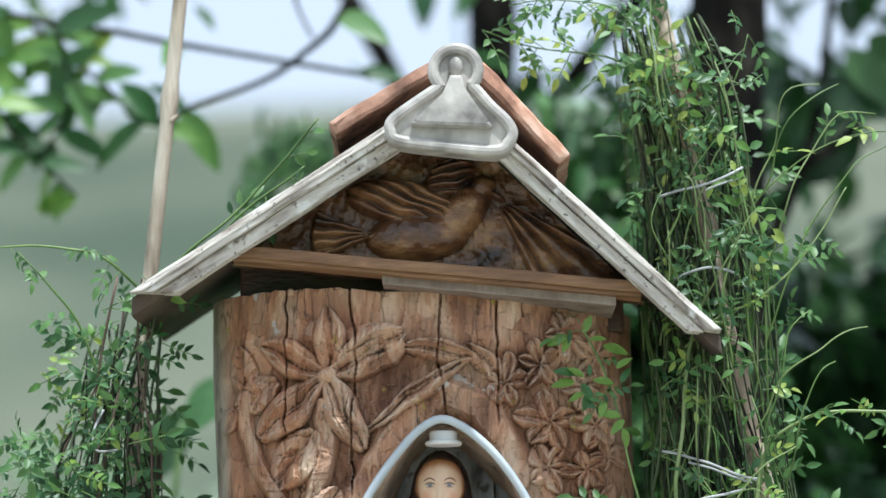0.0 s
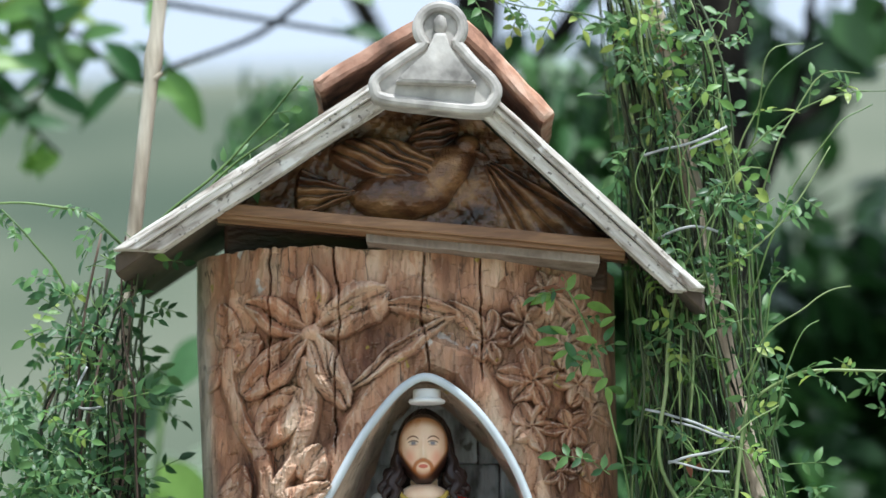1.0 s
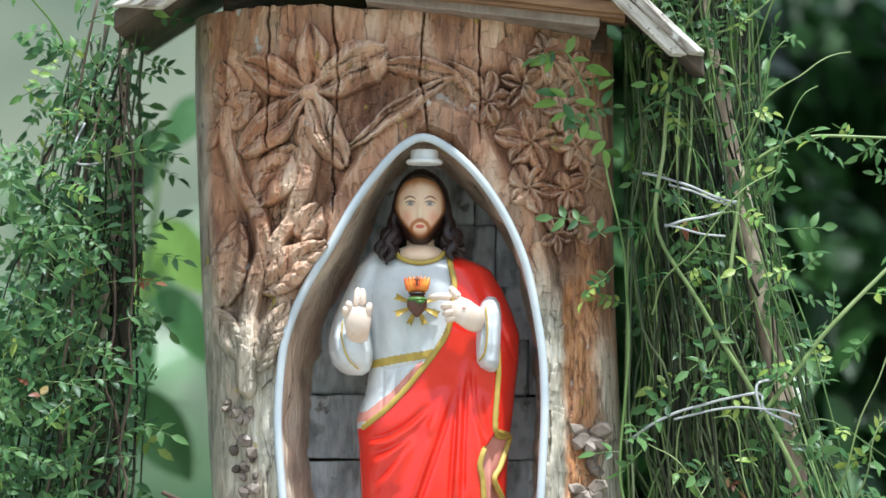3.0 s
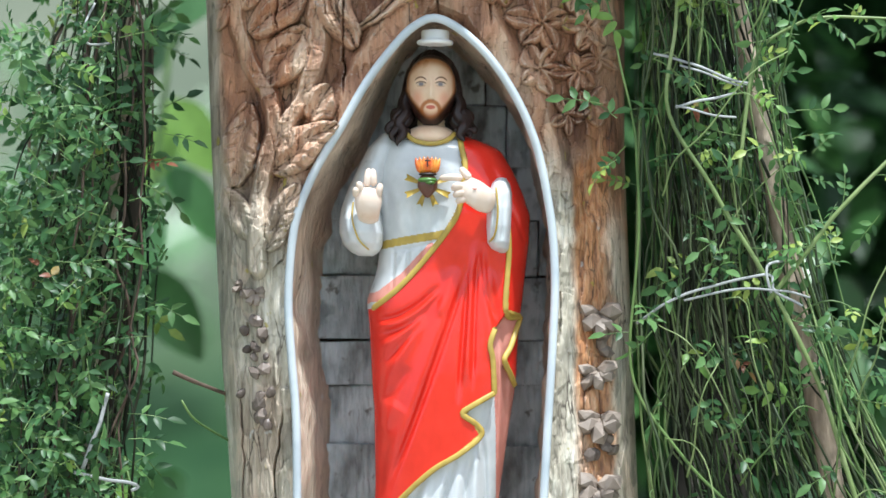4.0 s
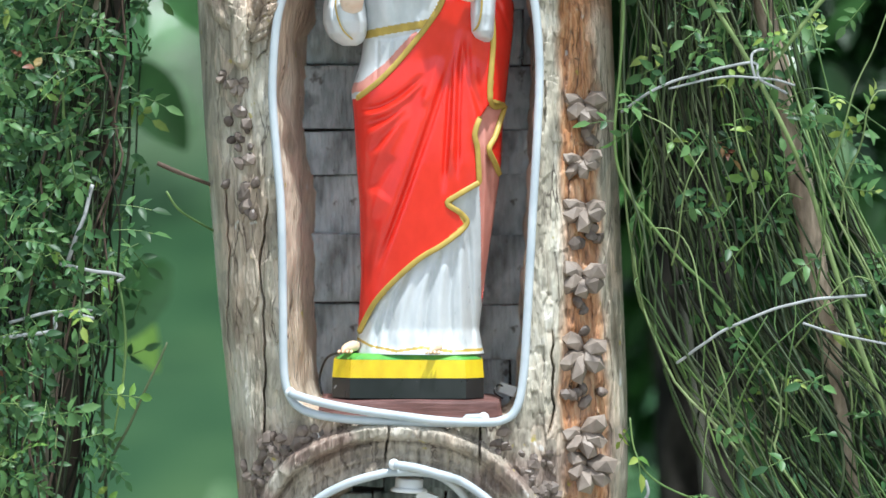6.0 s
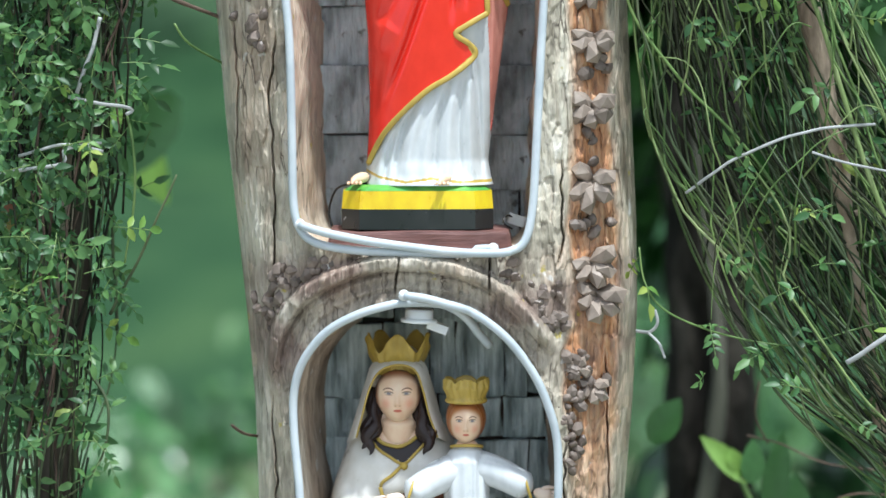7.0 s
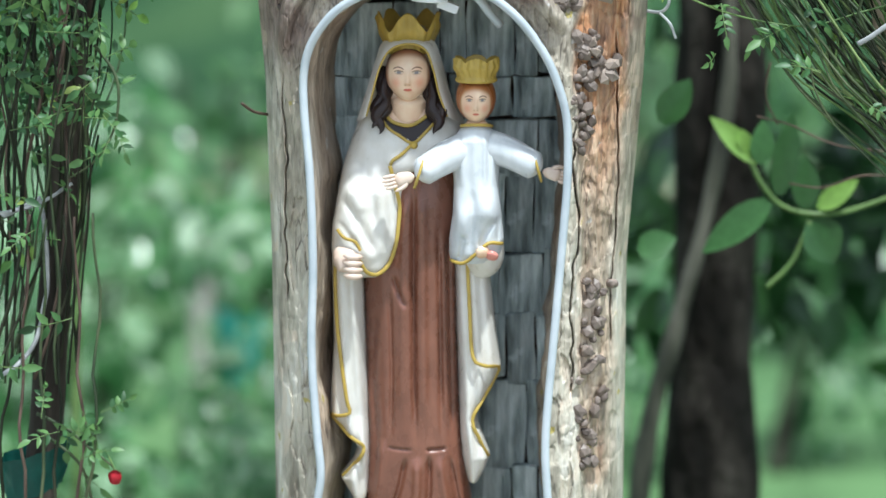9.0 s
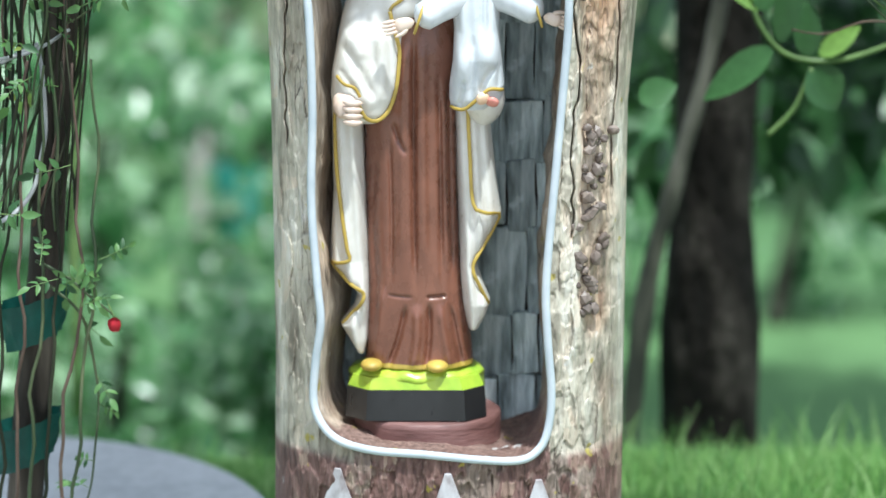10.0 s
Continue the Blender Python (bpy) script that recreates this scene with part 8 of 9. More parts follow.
def lawn_material():
    """Lawn that turns to a hillside meadow, distance haze painted into its pale colour."""
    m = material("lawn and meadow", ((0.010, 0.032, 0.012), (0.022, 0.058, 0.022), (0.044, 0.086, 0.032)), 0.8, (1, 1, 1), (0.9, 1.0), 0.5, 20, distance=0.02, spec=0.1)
    n, link = m.node_tree.nodes, m.node_tree.links.new
    b = n["Principled BSDF"]
    last = b.inputs["Base Color"].links[0].from_socket
    co = next(x for x in n if x.type == "TEX_COORD")
    sep = n.new("ShaderNodeSeparateXYZ")
    link(co.outputs["Object"], sep.inputs[0])
    nz = n.new("ShaderNodeTexNoise")
    nz.inputs["Scale"].default_value, nz.inputs["Detail"].default_value = 0.09, 5
    link(co.outputs["Object"], nz.inputs["Vector"])
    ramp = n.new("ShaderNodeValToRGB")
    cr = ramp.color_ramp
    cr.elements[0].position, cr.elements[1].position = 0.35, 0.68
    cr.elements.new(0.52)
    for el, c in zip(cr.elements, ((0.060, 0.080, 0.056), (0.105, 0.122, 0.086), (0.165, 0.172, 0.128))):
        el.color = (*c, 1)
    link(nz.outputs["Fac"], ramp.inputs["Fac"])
    near_lawn = n.new("ShaderNodeMapRange")  # grass colour lighter nearer the shrine
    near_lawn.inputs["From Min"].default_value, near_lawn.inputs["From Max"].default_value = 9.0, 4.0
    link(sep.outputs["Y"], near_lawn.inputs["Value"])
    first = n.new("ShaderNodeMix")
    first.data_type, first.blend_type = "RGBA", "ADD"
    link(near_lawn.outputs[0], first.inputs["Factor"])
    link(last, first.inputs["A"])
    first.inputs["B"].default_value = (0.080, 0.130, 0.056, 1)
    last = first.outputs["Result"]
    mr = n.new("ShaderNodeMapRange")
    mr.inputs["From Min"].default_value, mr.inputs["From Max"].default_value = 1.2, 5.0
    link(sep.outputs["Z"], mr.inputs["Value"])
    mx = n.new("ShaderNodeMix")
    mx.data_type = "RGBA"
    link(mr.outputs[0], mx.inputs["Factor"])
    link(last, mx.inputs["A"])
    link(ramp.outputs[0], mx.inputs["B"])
    bounce_patch = n.new("ShaderNodeMapRange")  # unseen pale earth, added to bounce fill light up at the statues
    bounce_patch.inputs["From Min"].default_value, bounce_patch.inputs["From Max"].default_value = -0.05, -0.35
    link(sep.outputs["Y"], bounce_patch.inputs["Value"])
    end = n.new("ShaderNodeMapRange")
    end.inputs["From Min"].default_value, end.inputs["From Max"].default_value = -7.0, -6.0
    link(sep.outputs["Y"], end.inputs["Value"])
    both = n.new("ShaderNodeMath")
    both.operation = "MULTIPLY"
    link(bounce_patch.outputs[0], both.inputs[0])
    link(end.outputs[0], both.inputs[1])
    earth = n.new("ShaderNodeValToRGB")
    earth.color_ramp.elements[0].color, earth.color_ramp.elements[1].color = (0.26, 0.235, 0.20, 1), (0.38, 0.35, 0.31, 1)
    link(next(x for x in n if x.type == "TEX_NOISE").outputs["Fac"], earth.inputs["Fac"])
    out = n.new("ShaderNodeMix")
    out.data_type = "RGBA"
    link(both.outputs[0], out.inputs["Factor"])
    link(mx.outputs["Result"], out.inputs["A"])
    link(earth.outputs[0], out.inputs["B"])
    link(out.outputs["Result"], b.inputs["Base Color"])
    return m


radii = np.r_[np.linspace(0.05, 3, 40), np.geomspace(3.2, 900, 70)]
verts, n = [(0, 0.15, float(ground_height(0, 0.15)))], 96
for r in radii:
    for j in range(n):
        x, y = r * math.sin(2 * math.pi * j / n), 0.15 + r * math.cos(2 * math.pi * j / n)
        verts.append((x, y, float(ground_height(x, y))))
faces = [(0, 1 + (j + 1) % n, 1 + j) for j in range(n)]
for i in range(len(radii) - 1):
    for j in range(n):
        a, b = 1 + i * n + j, 1 + i * n + (j + 1) % n
        faces.append((a, b, b + n, a + n))
tagged(part("ground", mesh_from("ground", verts, faces), lawn_material()), "green lawn, unseen pale earth added to bounce light, and a haze-tinted hillside", "ground", kind="structure")

# a rounded concrete slab let into the lawn
bm = bmesh.new()
outline = [(-0.62 + 0.40 * math.cos(a), 0.36 + 0.47 * math.sin(a)) for a in np.linspace(0, 2 * math.pi, 48, endpoint=False)]
lo = [bm.verts.new((x, y, -0.06)) for x, y in outline]
hi = [bm.verts.new((x, y, 0.012)) for x, y in outline]
bm.faces.new(hi)
bm.faces.new(lo[::-1])
for i in range(48):
    bm.faces.new((lo[i], lo[(i + 1) % 48], hi[(i + 1) % 48], hi[i]))
bmesh.ops.bevel(bm, geom=[e for e in bm.edges if all(v.co.z > 0 for v in e.verts)], offset=0.012, segments=3, affect="EDGES")
tagged(part("paving_slab", bm, CONCRETE), "rounded pale concrete slab let into the lawn", "paving", kind="structure")

# a pale strip of track across the lower lawn
s = Soup()
xs = np.linspace(-14, 14, 90)
s.add(([(x, y + 0.5 * float(vnoise(x * 0.3, 0, 5)), float(ground_height(x, y + 0.5 * float(vnoise(x * 0.3, 0, 5)))) + 0.012) for y in (8.6, 9.1, 9.6, 10.2) for x in xs], grid_faces(4, 90)))
TRACK = material("dry track", ((0.10, 0.12, 0.065), (0.16, 0.17, 0.10), (0.22, 0.22, 0.14)), 1.5, spec=0.1, rough=(0.9, 1.0), bump=0.4, bump_scale=15)
tagged(part("path", s.mesh("path", [TRACK]), None), "pale dry track across the lower lawn", "path", kind="structure")

# grass
g = Soup()
gr = random.Random(3)
for _ in range(26000):
    y = gr.uniform(0.28, 1.15)
    x = gr.uniform(-0.75, 0.95)
    if (x + 0.62) ** 2 / 0.41 ** 2 + (y - 0.36) ** 2 / 0.48 ** 2 < 1 or ((x / 0.24) ** 2 + ((y - 0.15) / 0.25) ** 2 < 1):
        continue
    z = float(ground_height(x, y))
    h = gr.uniform(0.015, 0.048) * (1.3 if x > 0.15 else 0.8) * (2.0 if gr.random() < 0.05 else 1.0)
    a = gr.uniform(0, 6.28)
    lx, ly = gr.uniform(-0.5, 0.5) * h, gr.uniform(-0.5, 0.5) * h
    w = gr.uniform(0.0012, 0.0024)
    cx, cy = math.cos(a) * w, math.sin(a) * w
    g.add(([(x - cx, y - cy, z - 0.004), (x + cx, y + cy, z - 0.004), (x + lx * 0.4 + cx * 0.7, y + ly * 0.4 + cy * 0.7, z + h * 0.6), (x + lx * 0.4 - cx * 0.7, y + ly * 0.4 - cy * 0.7, z + h * 0.6), (x + lx, y + ly, z + h)], [(0, 1, 2, 3), (3, 2, 4)]))
tagged(part("grass", g.mesh("grass", [GRASS]), None), "long green lawn grass behind the shrine", "grass", kind="stuff")


# ---- trees ----
def limb(pts, r0, r1, seed, seg=12, n=30, knob=0.15):
    p = spline(pts, n)
    r = np.linspace(r0, r1, n) * np.array([1 + knob * (float(vnoise(i * 0.6, seed, 77)) - 0.5) for i in range(n)])
    return mesh_from("limb", *tube(p, r, seg))


def broad_leaf(soup, base, way, normal, length, width, mi=0, curl=0.3):
    """A large leaf: eight strips across a curved, folded blade with a short stalk."""
    d = Vector(way).normalized()
    side = d.cross(Vector(normal)).normalized()
    up = side.cross(d).normalized()
    b = Vector(base)
    n = 7
    v = []
    for i in range(n):
        u = i / (n - 1)
        c = b + d * length * u - up * curl * length * u * u * 0.5
        w = width * 0.5 * math.sin(math.pi * min(1.0, 0.06 + u ** 0.85 * 0.93)) ** 0.8
        v += [c + side * w + up * w * 0.28, c, c - side * w + up * w * 0.28]
    soup.add((v, grid_faces(n, 3)), mi)


def leaf_cloud(rnd, count, sample, size, mats, aspect=0.5, down=0.3):
    s = Soup()
    for _ in range(count):
        p = sample()
        d = Vector((rnd.uniform(-1, 1), rnd.uniform(-1, 1), rnd.uniform(-1, 0.6) - down))
        nrm = Vector((rnd.uniform(-0.6, 0.6), rnd.uniform(-0.9, 0.3), 1)).normalized()
        L = size * rnd.uniform(0.6, 1.25)
        broad_leaf(s, p, d, nrm, L, L * aspect * rnd.uniform(0.8, 1.2), rnd.randrange(len(mats)), rnd.uniform(0, 0.6))
    return s.mesh("crown", list(mats))


tr = random.Random(17)


def clumps(centres, spread):
    """Sampler of points gathered in uneven clumps."""
    def pick():
        c, r = centres[tr.randrange(len(centres))]
        v = Vector((tr.gauss(0, 1), tr.gauss(0, 1), tr.gauss(0, 0.8)))
        return Vector(c) + v * r * spread
    return pick


PALEBARK = material('pale bark', ((0.02, 0.022, 0.014), (0.065, 0.064, 0.045), (0.15, 0.14, 0.11)), 14, (2, 2, 0.6), (0.8, 0.95), 0.6, 25)


# the dark-barked tree behind the rose
tree = thing("tree", "dark-barked tree with big glossy leaves behind the shrine", "tree", "trees", at=(0.37, 1.05, 0))
o = Vector((0.37, 1.05, 0))
loc = lambda pts: [tuple(Vector(p) - o) for p in pts]
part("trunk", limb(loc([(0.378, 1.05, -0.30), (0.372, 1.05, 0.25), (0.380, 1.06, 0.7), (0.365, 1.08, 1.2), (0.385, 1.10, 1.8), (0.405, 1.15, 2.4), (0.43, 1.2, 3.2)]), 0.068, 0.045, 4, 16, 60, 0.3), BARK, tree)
part("limb", limb(loc([(0.235, 1.00, -0.28), (0.272, 1.00, 0.15), (0.310, 0.985, 0.33), (0.345, 0.975, 0.47), (0.375, 0.975, 0.62), (0.385, 0.980, 0.78), (0.362, 0.990, 0.98), (0.345, 1.00, 1.15)]), 0.018, 0.006, 6, 10, 40, 0.5), PALEBARK, tree, "paler stem leaning across the trunk")
for k, (dx, dz) in enumerate(((0.9, 3.6), (-0.1, 3.1))):
    part("limb", limb(loc([(0.42, 1.13, 2.5 + 0.1 * k), (0.37 + dx * 0.5, 1.2, dz * 0.8 + 0.3), (0.37 + dx, 1.3, dz + 0.2)]), 0.028, 0.010, 8 + k), BARK, tree)
cr_c = [(tuple(Vector((tr.uniform(0.42, 1.5), tr.uniform(0.9, 2.4), tr.uniform(1.75, 3.2))) - o), 0.13) for _ in range(22)]
part("crown", leaf_cloud(tr, 130, clumps(cr_c, 0.8), 0.150, (BIGLEAF,), 0.52), None, tree)
# unseen high crown, added out of sight to shade the thicket below
cr_h = [(tuple(Vector((tr.uniform(0.45, 2.1), tr.uniform(0.75, 2.4), tr.uniform(3.0, 3.7))) - o), 0.17) for _ in range(70)]
part("crown", leaf_cloud(tr, 1500, clumps(cr_h, 0.8), 0.150, (BIGLEAF,), 0.52), None, tree)
round_leaves = Soup()
for k in range(15):
    q = Vector((tr.uniform(0.49, 0.68), tr.uniform(1.3, 1.5), tr.uniform(2.16, 2.50))) - o
    broad_leaf(round_leaves, q, (tr.uniform(-1, 1), tr.uniform(-0.3, 0.3), tr.uniform(-1, 0.4)), (tr.uniform(-0.4, 0.4), -1, tr.uniform(0, 0.6)), tr.uniform(0.085, 0.125), tr.uniform(0.055, 0.075), 0, 0.2)
part("crown", round_leaves.mesh("crown", [BIGLEAF]), None, tree)
for pts in ([(0.46, 1.25, 2.05), (0.56, 1.38, 2.30), (0.60, 1.4, 2.62)], [(0.52, 1.32, 2.20), (0.62, 1.4, 2.28), (0.70, 1.4, 2.42)]):
    part("limb", limb(loc(pts), 0.012, 0.005, 23, 8, 20), BARK, tree)

# glossy low branch with single large leaves
low = thing("leafy_branch", "low branch with large glossy leaves", "branch", at=(0.41, 0.5, 0.6))
o2 = Vector((0.41, 0.5, 0.6))
for pts in ([(0.371, 0.5, 0.659), (0.383, 0.5, 0.631), (0.408, 0.5, 0.601), (0.442, 0.5, 0.589), (0.481, 0.5, 0.589), (0.524, 0.5, 0.601), (0.612, 0.5, 0.635)], [(0.395, 0.5, 0.494), (0.427, 0.5, 0.528), (0.448, 0.5, 0.579)]):
    part("twig", mesh_from("twig", *tube(spline([tuple(Vector(p) - o2) for p in pts], 24), 0.0032, 8)), STEM, low)
for p, q, w, m in (((0.38, 0.5, 0.653), (0.323, 0.5, 0.711), 0.03, YOUNG),
                   ((0.397, 0.5, 0.604), (0.313, 0.5, 0.539), 0.041, LEAF),
                   ((0.448, 0.5, 0.579), (0.482, 0.5, 0.526), 0.0574, BIGLEAF),
                   ((0.408, 0.5, 0.612), (0.425, 0.5, 0.717), 0.0355, BIGLEAF),
                   ((0.385, 0.5, 0.651), (0.387, 0.5, 0.706), 0.0317, LEAF),
                   ((0.458, 0.5, 0.595), (0.507, 0.5, 0.632), 0.0273, YOUNG),
                   ((0.442, 0.5, 0.595), (0.44, 0.5, 0.662), 0.0371, BIGLEAF),
                   ((0.26, 0.5, 0.703), (0.295, 0.5, 0.758), 0.041, BIGLEAF),
                   ((0.233, 0.5, 0.538), (0.28, 0.5, 0.558), 0.041, LEAF),
                   ((0.368, 0.5, 0.667), (0.359, 0.5, 0.695), 0.0218, YOUNG)):
    s = Soup()
    b, e = Vector(p) - o2, Vector(q) - o2
    broad_leaf(s, b, e - b, (0.1, -1, 0.5), (e - b).length, w, 0, 0.15)
    part("leaf", s.mesh("leaf", [m]), None, low)
dry = thing("dead_twigs", "bare thorny dead twigs", "twig", "twigs")
for pts in ([(0.36, 0.3, 0.735), (0.40, 0.3, 0.725), (0.46, 0.3, 0.700), (0.56, 0.3, 0.690)], [(0.375, 0.3, 0.80), (0.37, 0.3, 0.76), (0.385, 0.3, 0.725)], [(0.40, 0.3, 0.655), (0.44, 0.3, 0.650), (0.49, 0.3, 0.665), (0.55, 0.3, 0.66)]):
    part("stick", mesh_from("stick", *tube(spline(pts, 20), 0.0012, 5)), TWIG, dry)

# a feathery shrub and the dark thicket that closes the view behind the rose
thicket = thing("thicket", "dense dark thicket of glossy shrubs in shade", "shrub")
th = [((tr.uniform(0.16, 1.6), tr.uniform(1.35, 2.8), tr.uniform(0.85, 1.99)), 0.18) for _ in range(60)]
th += [((tr.uniform(0.14, 0.36), tr.uniform(1.3, 1.9), tr.uniform(1.25, 1.95)), 0.12) for _ in range(16)]
th += [((tr.uniform(0.10, 0.32), tr.uniform(1.0, 1.3), tr.uniform(1.62, 1.98)), 0.07) for _ in range(12)]
th += [((tr.uniform(0.38, 1.4), tr.uniform(1.4, 2.6), tr.uniform(1.5, 2.02)), 0.13) for _ in range(28)]
th += [((tr.uniform(0.46, 1.2), tr.uniform(1.7, 2.5), tr.uniform(1.90, 2.12)), 0.10) for _ in range(26)]
th += [((tr.uniform(0.30, 1.6), tr.uniform(1.35, 2.8), tr.uniform(0.35, 0.9)), 0.14) for _ in range(8)]
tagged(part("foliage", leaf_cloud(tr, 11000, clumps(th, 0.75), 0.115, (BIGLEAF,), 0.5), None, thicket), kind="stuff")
fine = [((tr.uniform(0.08, 0.40), tr.uniform(1.2, 1.6), tr.uniform(1.96, 2.30)), 0.08) for _ in range(30)]
tagged(part("foliage", leaf_cloud(tr, 1500, clumps(fine, 0.7), 0.062, (LEAF, BIGLEAF), 0.36), None, thicket), kind="stuff")
for k in range(3):
    x, y = 0.35 + 0.03 * k, 1.6 + 0.15 * (k % 3)
    part("stem", limb([(x, y, -0.25), (x + 0.03, y, 0.6), (x - 0.02, y + 0.1, 1.4), (x + 0.05, y + 0.1, 2.2)], 0.010, 0.006, 30 + k), BARK, thicket)

# a second tree, its trunk straight behind the ridge
tree2 = thing("tree", "slender dark tree beyond the shrine roof", "tree", "trees", at=(0.04, 2.0, 0))
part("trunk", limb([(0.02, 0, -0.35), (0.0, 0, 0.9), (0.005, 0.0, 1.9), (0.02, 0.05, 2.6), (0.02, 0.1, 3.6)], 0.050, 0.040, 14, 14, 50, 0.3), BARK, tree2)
part("limb", limb([(0.0, 0.0, 2.15), (-0.18, -0.05, 2.55), (-0.42, -0.1, 2.95)], 0.022, 0.012, 15), BARK, tree2)
part("limb", limb([(0.01, 0.0, 2.3), (0.25, -0.1, 2.6), (0.6, -0.1, 2.9)], 0.022, 0.012, 16), BARK, tree2)
c2 = [((tr.uniform(-0.10, 0.55), tr.uniform(-0.3, 0.6), tr.uniform(2.32, 3.3)), 0.13) for _ in range(20)] + [((tr.uniform(-0.25, -0.03), tr.uniform(-0.2, 0.2), tr.uniform(2.20, 2.27)), 0.05) for _ in range(3)]
part("crown", leaf_cloud(tr, 320, clumps(c2, 0.8), 0.085, (BIGLEAF, FARLEAF), 0.40), None, tree2)
spray = [((tr.uniform(-0.37, -0.20), tr.uniform(-0.6, -0.4), tr.uniform(2.20, 2.31)), 0.028) for _ in range(9)]
part("crown", leaf_cloud(tr, 420, clumps(spray, 0.8), 0.040, (LEAF,), 0.22, 0.9), None, tree2)
part("limb", limb([(0.0, 0.0, 2.30), (-0.14, -0.3, 2.36), (-0.30, -0.5, 2.29)], 0.008, 0.003, 17), BARK, tree2)

# the citrus-like tree whose twigs hang in from above
tree3 = thing("tree", "small tree with long leafy twigs against the sky", "tree", "trees", at=(-1.5, 1.5, 0))
o3 = Vector((-1.5, 1.5, 0))
rel = lambda pts: [tuple(Vector(p) - o3) for p in pts]
part("trunk", limb(rel([(-1.5, 1.5, -0.3), (-1.48, 1.5, 0.8), (-1.42, 1.4, 1.7), (-1.3, 1.3, 2.5), (-1.2, 1.2, 3.2)]), 0.06, 0.03, 18), BARK, tree3)
tw = ([(-1.36, 1.35, 2.2), (-0.9, 1.1, 2.40), (-0.547, 1.0, 2.349), (-0.399, 1.0, 2.322), (-0.144, 1.0, 2.276)], [(-0.06, 1.1, 2.60), (-0.177, 1.0, 2.353), (-0.21, 1.0, 2.319), (-0.275, 1.0, 2.270), (-0.398, 1.0, 2.225), (-0.43, 1.0, 2.21)],
      [(-0.62, 1.03, 2.36), (-0.52, 1.0, 2.27), (-0.45, 1.0, 2.21), (-0.398, 1.0, 2.225)], [(-0.75, 1.05, 2.38), (-0.66, 1.0, 2.22), (-0.60, 1.0, 2.15), (-0.55, 1.0, 2.10)], [(-0.58, 1.0, 2.35), (-0.56, 1.0, 2.24), (-0.60, 1.0, 2.16)],
      [(-0.30, 1.2, 2.7), (-0.24, 1.0, 2.405), (-0.21, 1.0, 2.33)])
for k, pts in enumerate(tw):
    part("twig", limb(rel(pts), 0.007 if k < 2 else 0.004, 0.004 if k < 2 else 0.0022, 40 + k, 8, 24), BARK, tree3)
s3 = Soup()
for pts in tw[:5]:
    for q in spline(pts, 16):
        for _ in range(1):
            if q[0] > -0.36 and tr.random() < 0.75 or q[0] < -0.9:
                continue
            d = Vector((tr.uniform(-1, 1), tr.uniform(-0.5, 0.5), tr.uniform(-1, 0.3)))
            L = tr.uniform(0.055, 0.11)
            broad_leaf(s3, Vector(q) - o3, d, (tr.uniform(-0.7, 0.7), -1, tr.uniform(-0.2, 0.8)), L, L * 0.42, tr.randrange(3) // 2, 0.4)
part("crown", s3.mesh("crown", [LEAF, YOUNG]), None, tree3)
c3 = [(tuple(Vector((tr.uniform(-1.6, -0.15), tr.uniform(1.1, 1.9), tr.uniform(2.52, 3.0))) - o3), 0.14) for _ in range(12)]
part("crown", leaf_cloud(tr, 130, clumps(c3, 0.9), 0.10, (LEAF, BIGLEAF), 0.42), None, tree3)

# broad-leaved plants behind the pole
for label, base, leaves in (("broad-leaved plant with large blue-green leaves", (-0.47, 1.05, 0.0), ((-0.42, 1.75, 0.12, 0.07), (-0.38, 1.62, 0.13, 0.07), (-0.46, 1.42, 0.20, 0.09), (-0.40, 1.36, 0.16, 0.075), (-0.43, 1.58, 0.12, 0.06), (-0.37, 1.52, 0.13, 0.06), (-0.41, 1.08, 0.15, 0.07), (-0.45, 1.05, 0.16, 0.07), (-0.36, 1.80, 0.10, 0.05))),):
    p = thing("broad_leaved_plant", label, "plant", at=base)
    part("stem", limb([(-0.08, 0, -0.02), (-0.07, 0, 0.5), (-0.03, 0, 1.0), (0.03, 0, 1.4), (0.07, 0, 1.78)], 0.007, 0.004, 51), STEM, p)
    for k, (x, z, L, w) in enumerate(leaves):
        s = Soup()
        e = 1 if k % 2 else -1
        broad_leaf(s, (x + 0.47 - e * L * 0.25, tr.uniform(-0.1, 0.1), z + L * 0.35), (e * 0.6, tr.uniform(-0.3, 0.3), -0.8), (tr.uniform(-0.4, 0.4), -1, 0.5), L, w * 1.1, 0, 0.3)
        part("leaf", s.mesh("leaf", [(BIGLEAF, YOUNG, LEAF)[k % 3]]), None, p)


def shrub(x, y, w, h, count, size, mats, label, seed, stems=4):
    t = thing("shrub", label, "shrub", "garden shrubs", at=(x, y, float(ground_height(x, y)) - 0.01))
    for k in range(stems):
        dx = tr.uniform(-0.3, 0.3) * w
        part("stem", limb([(dx * 0.3, 0, 0), (dx * 0.7, 0, h * 0.4), (dx, tr.uniform(-0.1, 0.1), h * 0.85)], 0.018, 0.006, seed + k, 8, 16), PALEBARK if k % 2 else BARK, t)
    cs = [((tr.uniform(-0.5, 0.5) * w, tr.uniform(-0.35, 0.35) * w, tr.uniform(0.25, 1.0) * h), 0.16 * w) for _ in range(9)]
    part("crown", leaf_cloud(tr, count, clumps(cs, 0.7), size, mats, 0.5), None, t)


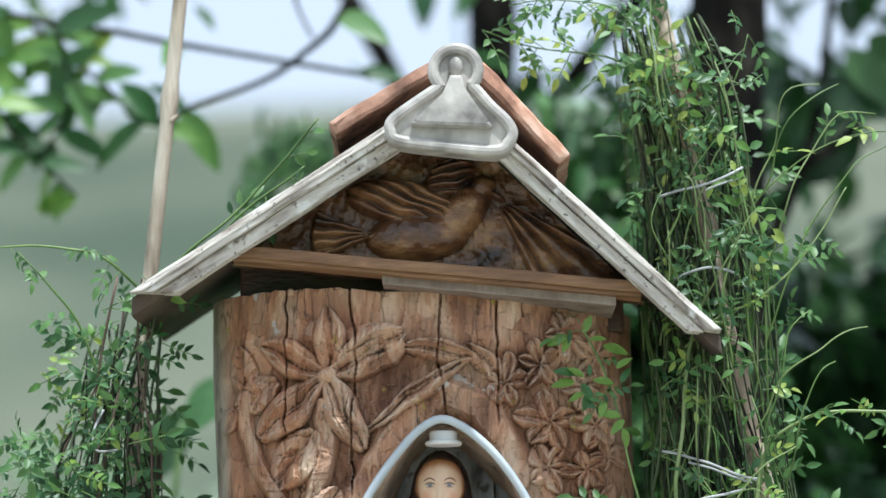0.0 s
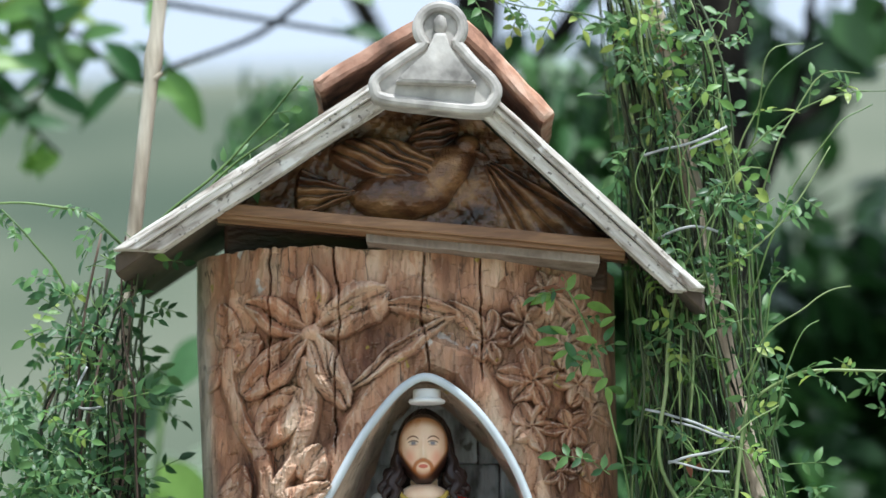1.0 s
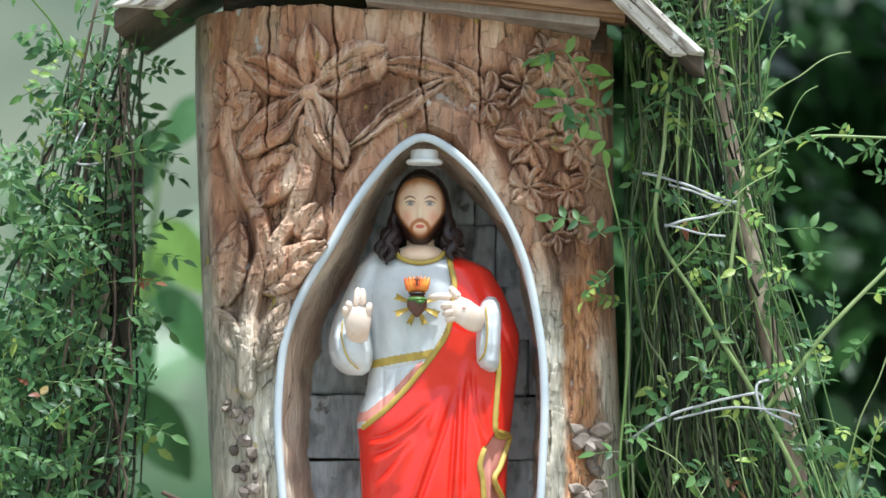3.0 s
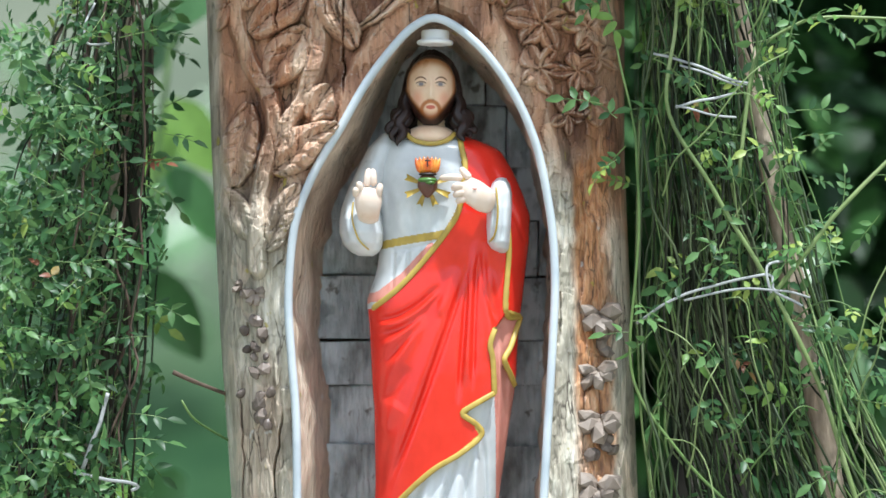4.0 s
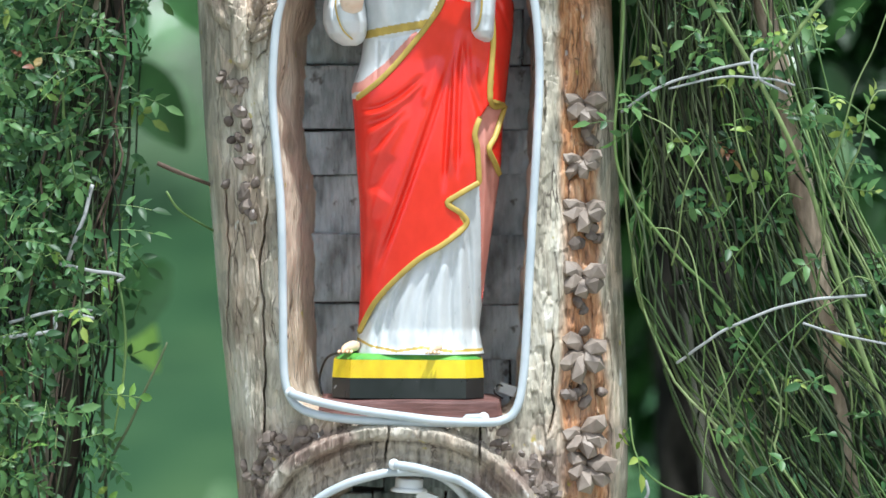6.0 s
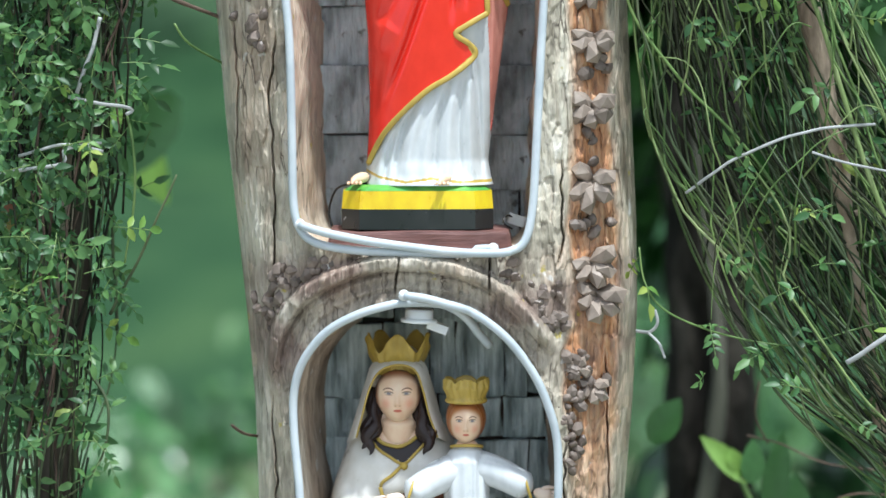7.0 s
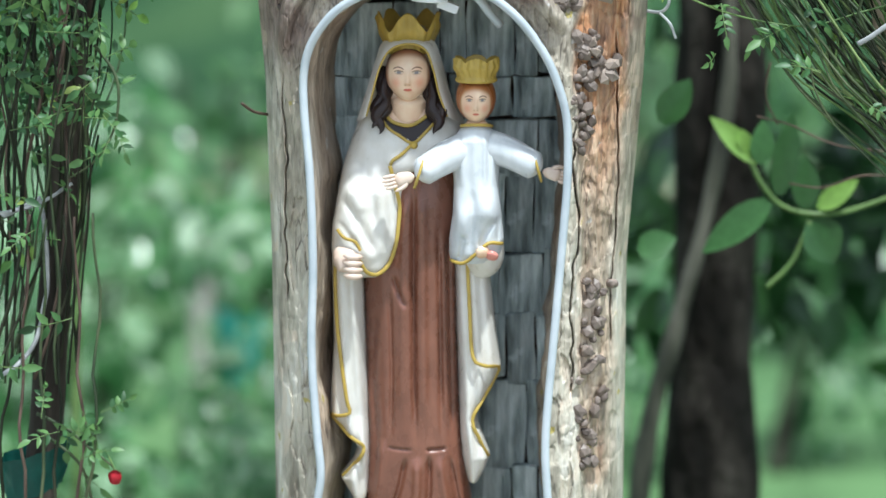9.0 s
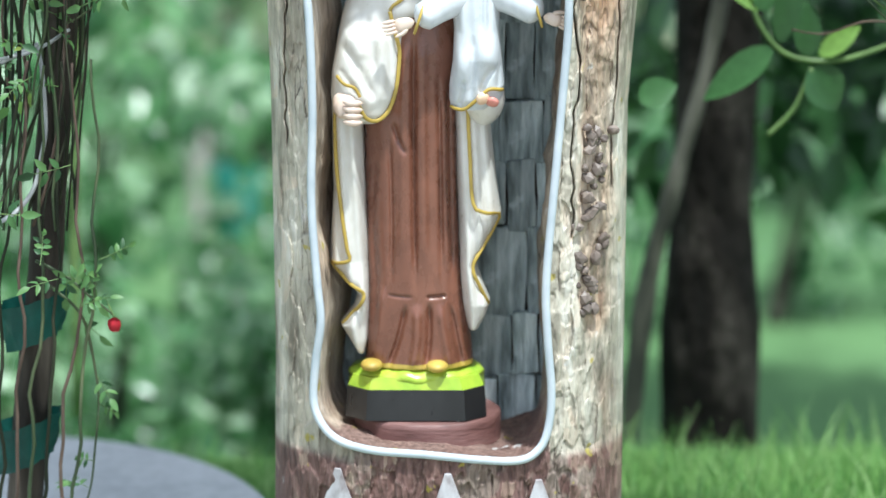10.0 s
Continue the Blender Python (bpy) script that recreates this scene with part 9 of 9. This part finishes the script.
for k, (x, y, w, h, c, size, label) in enumerate(((-0.75, 2.6, 0.6, 0.45, 420, 0.07, "light green garden shrub in full leaf"), (-0.30, 2.9, 0.5, 0.40, 380, 0.07, "light green garden shrub in full leaf"), (-0.85, 3.4, 0.8, 0.75, 420, 0.09, "light green garden shrub in full leaf"), (-0.25, 4.2, 0.7, 0.8, 380, 0.09, "light green garden shrub in full leaf"), (-1.3, 4.8, 0.9, 0.9, 420, 0.10, "light green garden shrub in full leaf"),
                                                  (0.75, 4.2, 0.8, 0.7, 380, 0.09, "light green garden shrub in full leaf"), (1.3, 6.0, 1.2, 1.1, 420, 0.11, "tall green hedge shrub"), (-0.7, 6.5, 1.2, 0.9, 420, 0.11, "tall green hedge shrub"), (-1.9, 7.0, 1.2, 1.2, 420, 0.12, "tall green hedge shrub"), (0.4, 7.2, 1.2, 1.0, 420, 0.12, "tall green hedge shrub"))):
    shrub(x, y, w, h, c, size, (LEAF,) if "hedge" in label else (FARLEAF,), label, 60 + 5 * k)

# slim pale posts in the lower garden
for k, (x, y, h) in enumerate(((-0.52, 3.9, 0.60), (-0.62, 3.7, 0.32), (-0.40, 4.2, 0.52), (-0.72, 5.2, 0.42))):
    post = thing("garden_post", "slim pale wooden garden post", "post", "garden posts", at=(x, y, float(ground_height(x, y)) - 0.02))
    part("post", limb([(0, 0, 0), (0.01, 0, h * 0.5), (0, 0, h)], 0.030, 0.022, 90 + k, 10, 16), PALE, post)
wrap = thing("net_band", "teal plastic net wrapped round a garden post", "net band", "net bands", at=(-0.51, 3.9, -0.34))
part("net", mesh_from("net", [(0.05 * math.cos(a) * (1 + 0.25 * math.sin(3 * a + k)), 0.05 * math.sin(a), 0.045 * k) for k in range(5) for a in np.linspace(0, 2 * math.pi, 20, endpoint=False)], grid_faces(5, 20, True)), TEAL, wrap)

# the wooded edge of the hill
for k in range(16):
    x, y = -26 + 3.6 * k + tr.uniform(-1, 1), tr.uniform(26, 48)
    t = thing("tree", "distant hazy green tree on the hillside", "tree", "hillside trees", at=(x, y, float(ground_height(x, y)) - 0.1))
    h = tr.uniform(2.5, 4)
    part("trunk", limb([(0, 0, 0), (0.1, 0, h * 0.35), (0, 0, h * 0.7)], 0.22, 0.10, 120 + k, 8, 12), BARK, t)
    cs = [((tr.gauss(0, 0.9), tr.gauss(0, 0.9), h * tr.uniform(0.45, 1.0)), 0.7) for _ in range(10)]
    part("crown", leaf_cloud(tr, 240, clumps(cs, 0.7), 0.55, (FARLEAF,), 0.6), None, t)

# the sprig that hangs over the carved panel
for x, z, turn, L, kind in ((0.132, 1.73, 160, 0.0213, 2), (0.133, 1.732, 97, 0.0186, 2), (0.136, 1.732, 62, 0.0194, 1), (0.158, 1.716, -12, 0.0271, 1), (0.144, 1.724, 2, 0.0163, 1), (0.119, 1.728, 205, 0.0233, 1), (0.121, 1.726, 245, 0.0163, 1), (0.128, 1.686, 172, 0.024, 0), (0.126, 1.677, 187, 0.024, 0), (0.136, 1.683, 150, 0.0186, 1), (0.143, 1.684, 92, 0.0116, 0), (0.168, 1.675, 168, 0.0213, 1), (0.134, 1.675, 300, 0.0225, 0), (0.142, 1.666, 252, 0.0202, 0), (0.158, 1.656, 255, 0.0186, 0), (0.136, 1.665, 205, 0.0175, 0), (0.177, 1.676, 62, 0.0186, 0), (0.175, 1.639, 170, 0.0225, 1), (0.179, 1.635, 225, 0.0194, 0), (0.178, 1.625, 285, 0.0186, 0), (0.172, 1.692, 35, 0.0186, 1)):
    s = Soup()
    a = math.radians(turn)
    broad_leaf(s, (x, -0.020, z), (math.cos(a), tr.uniform(-0.35, 0.2), math.sin(a)), (tr.uniform(-0.4, 0.4), -1, 0.6), L * 1.1, L * 0.52, 0, 0.25)
    part("leaf", s.mesh("leaf", [(YOUNG if turn % 2 else LEAF, YOUNG, REDLEAF)[kind]]), None, rose_r)
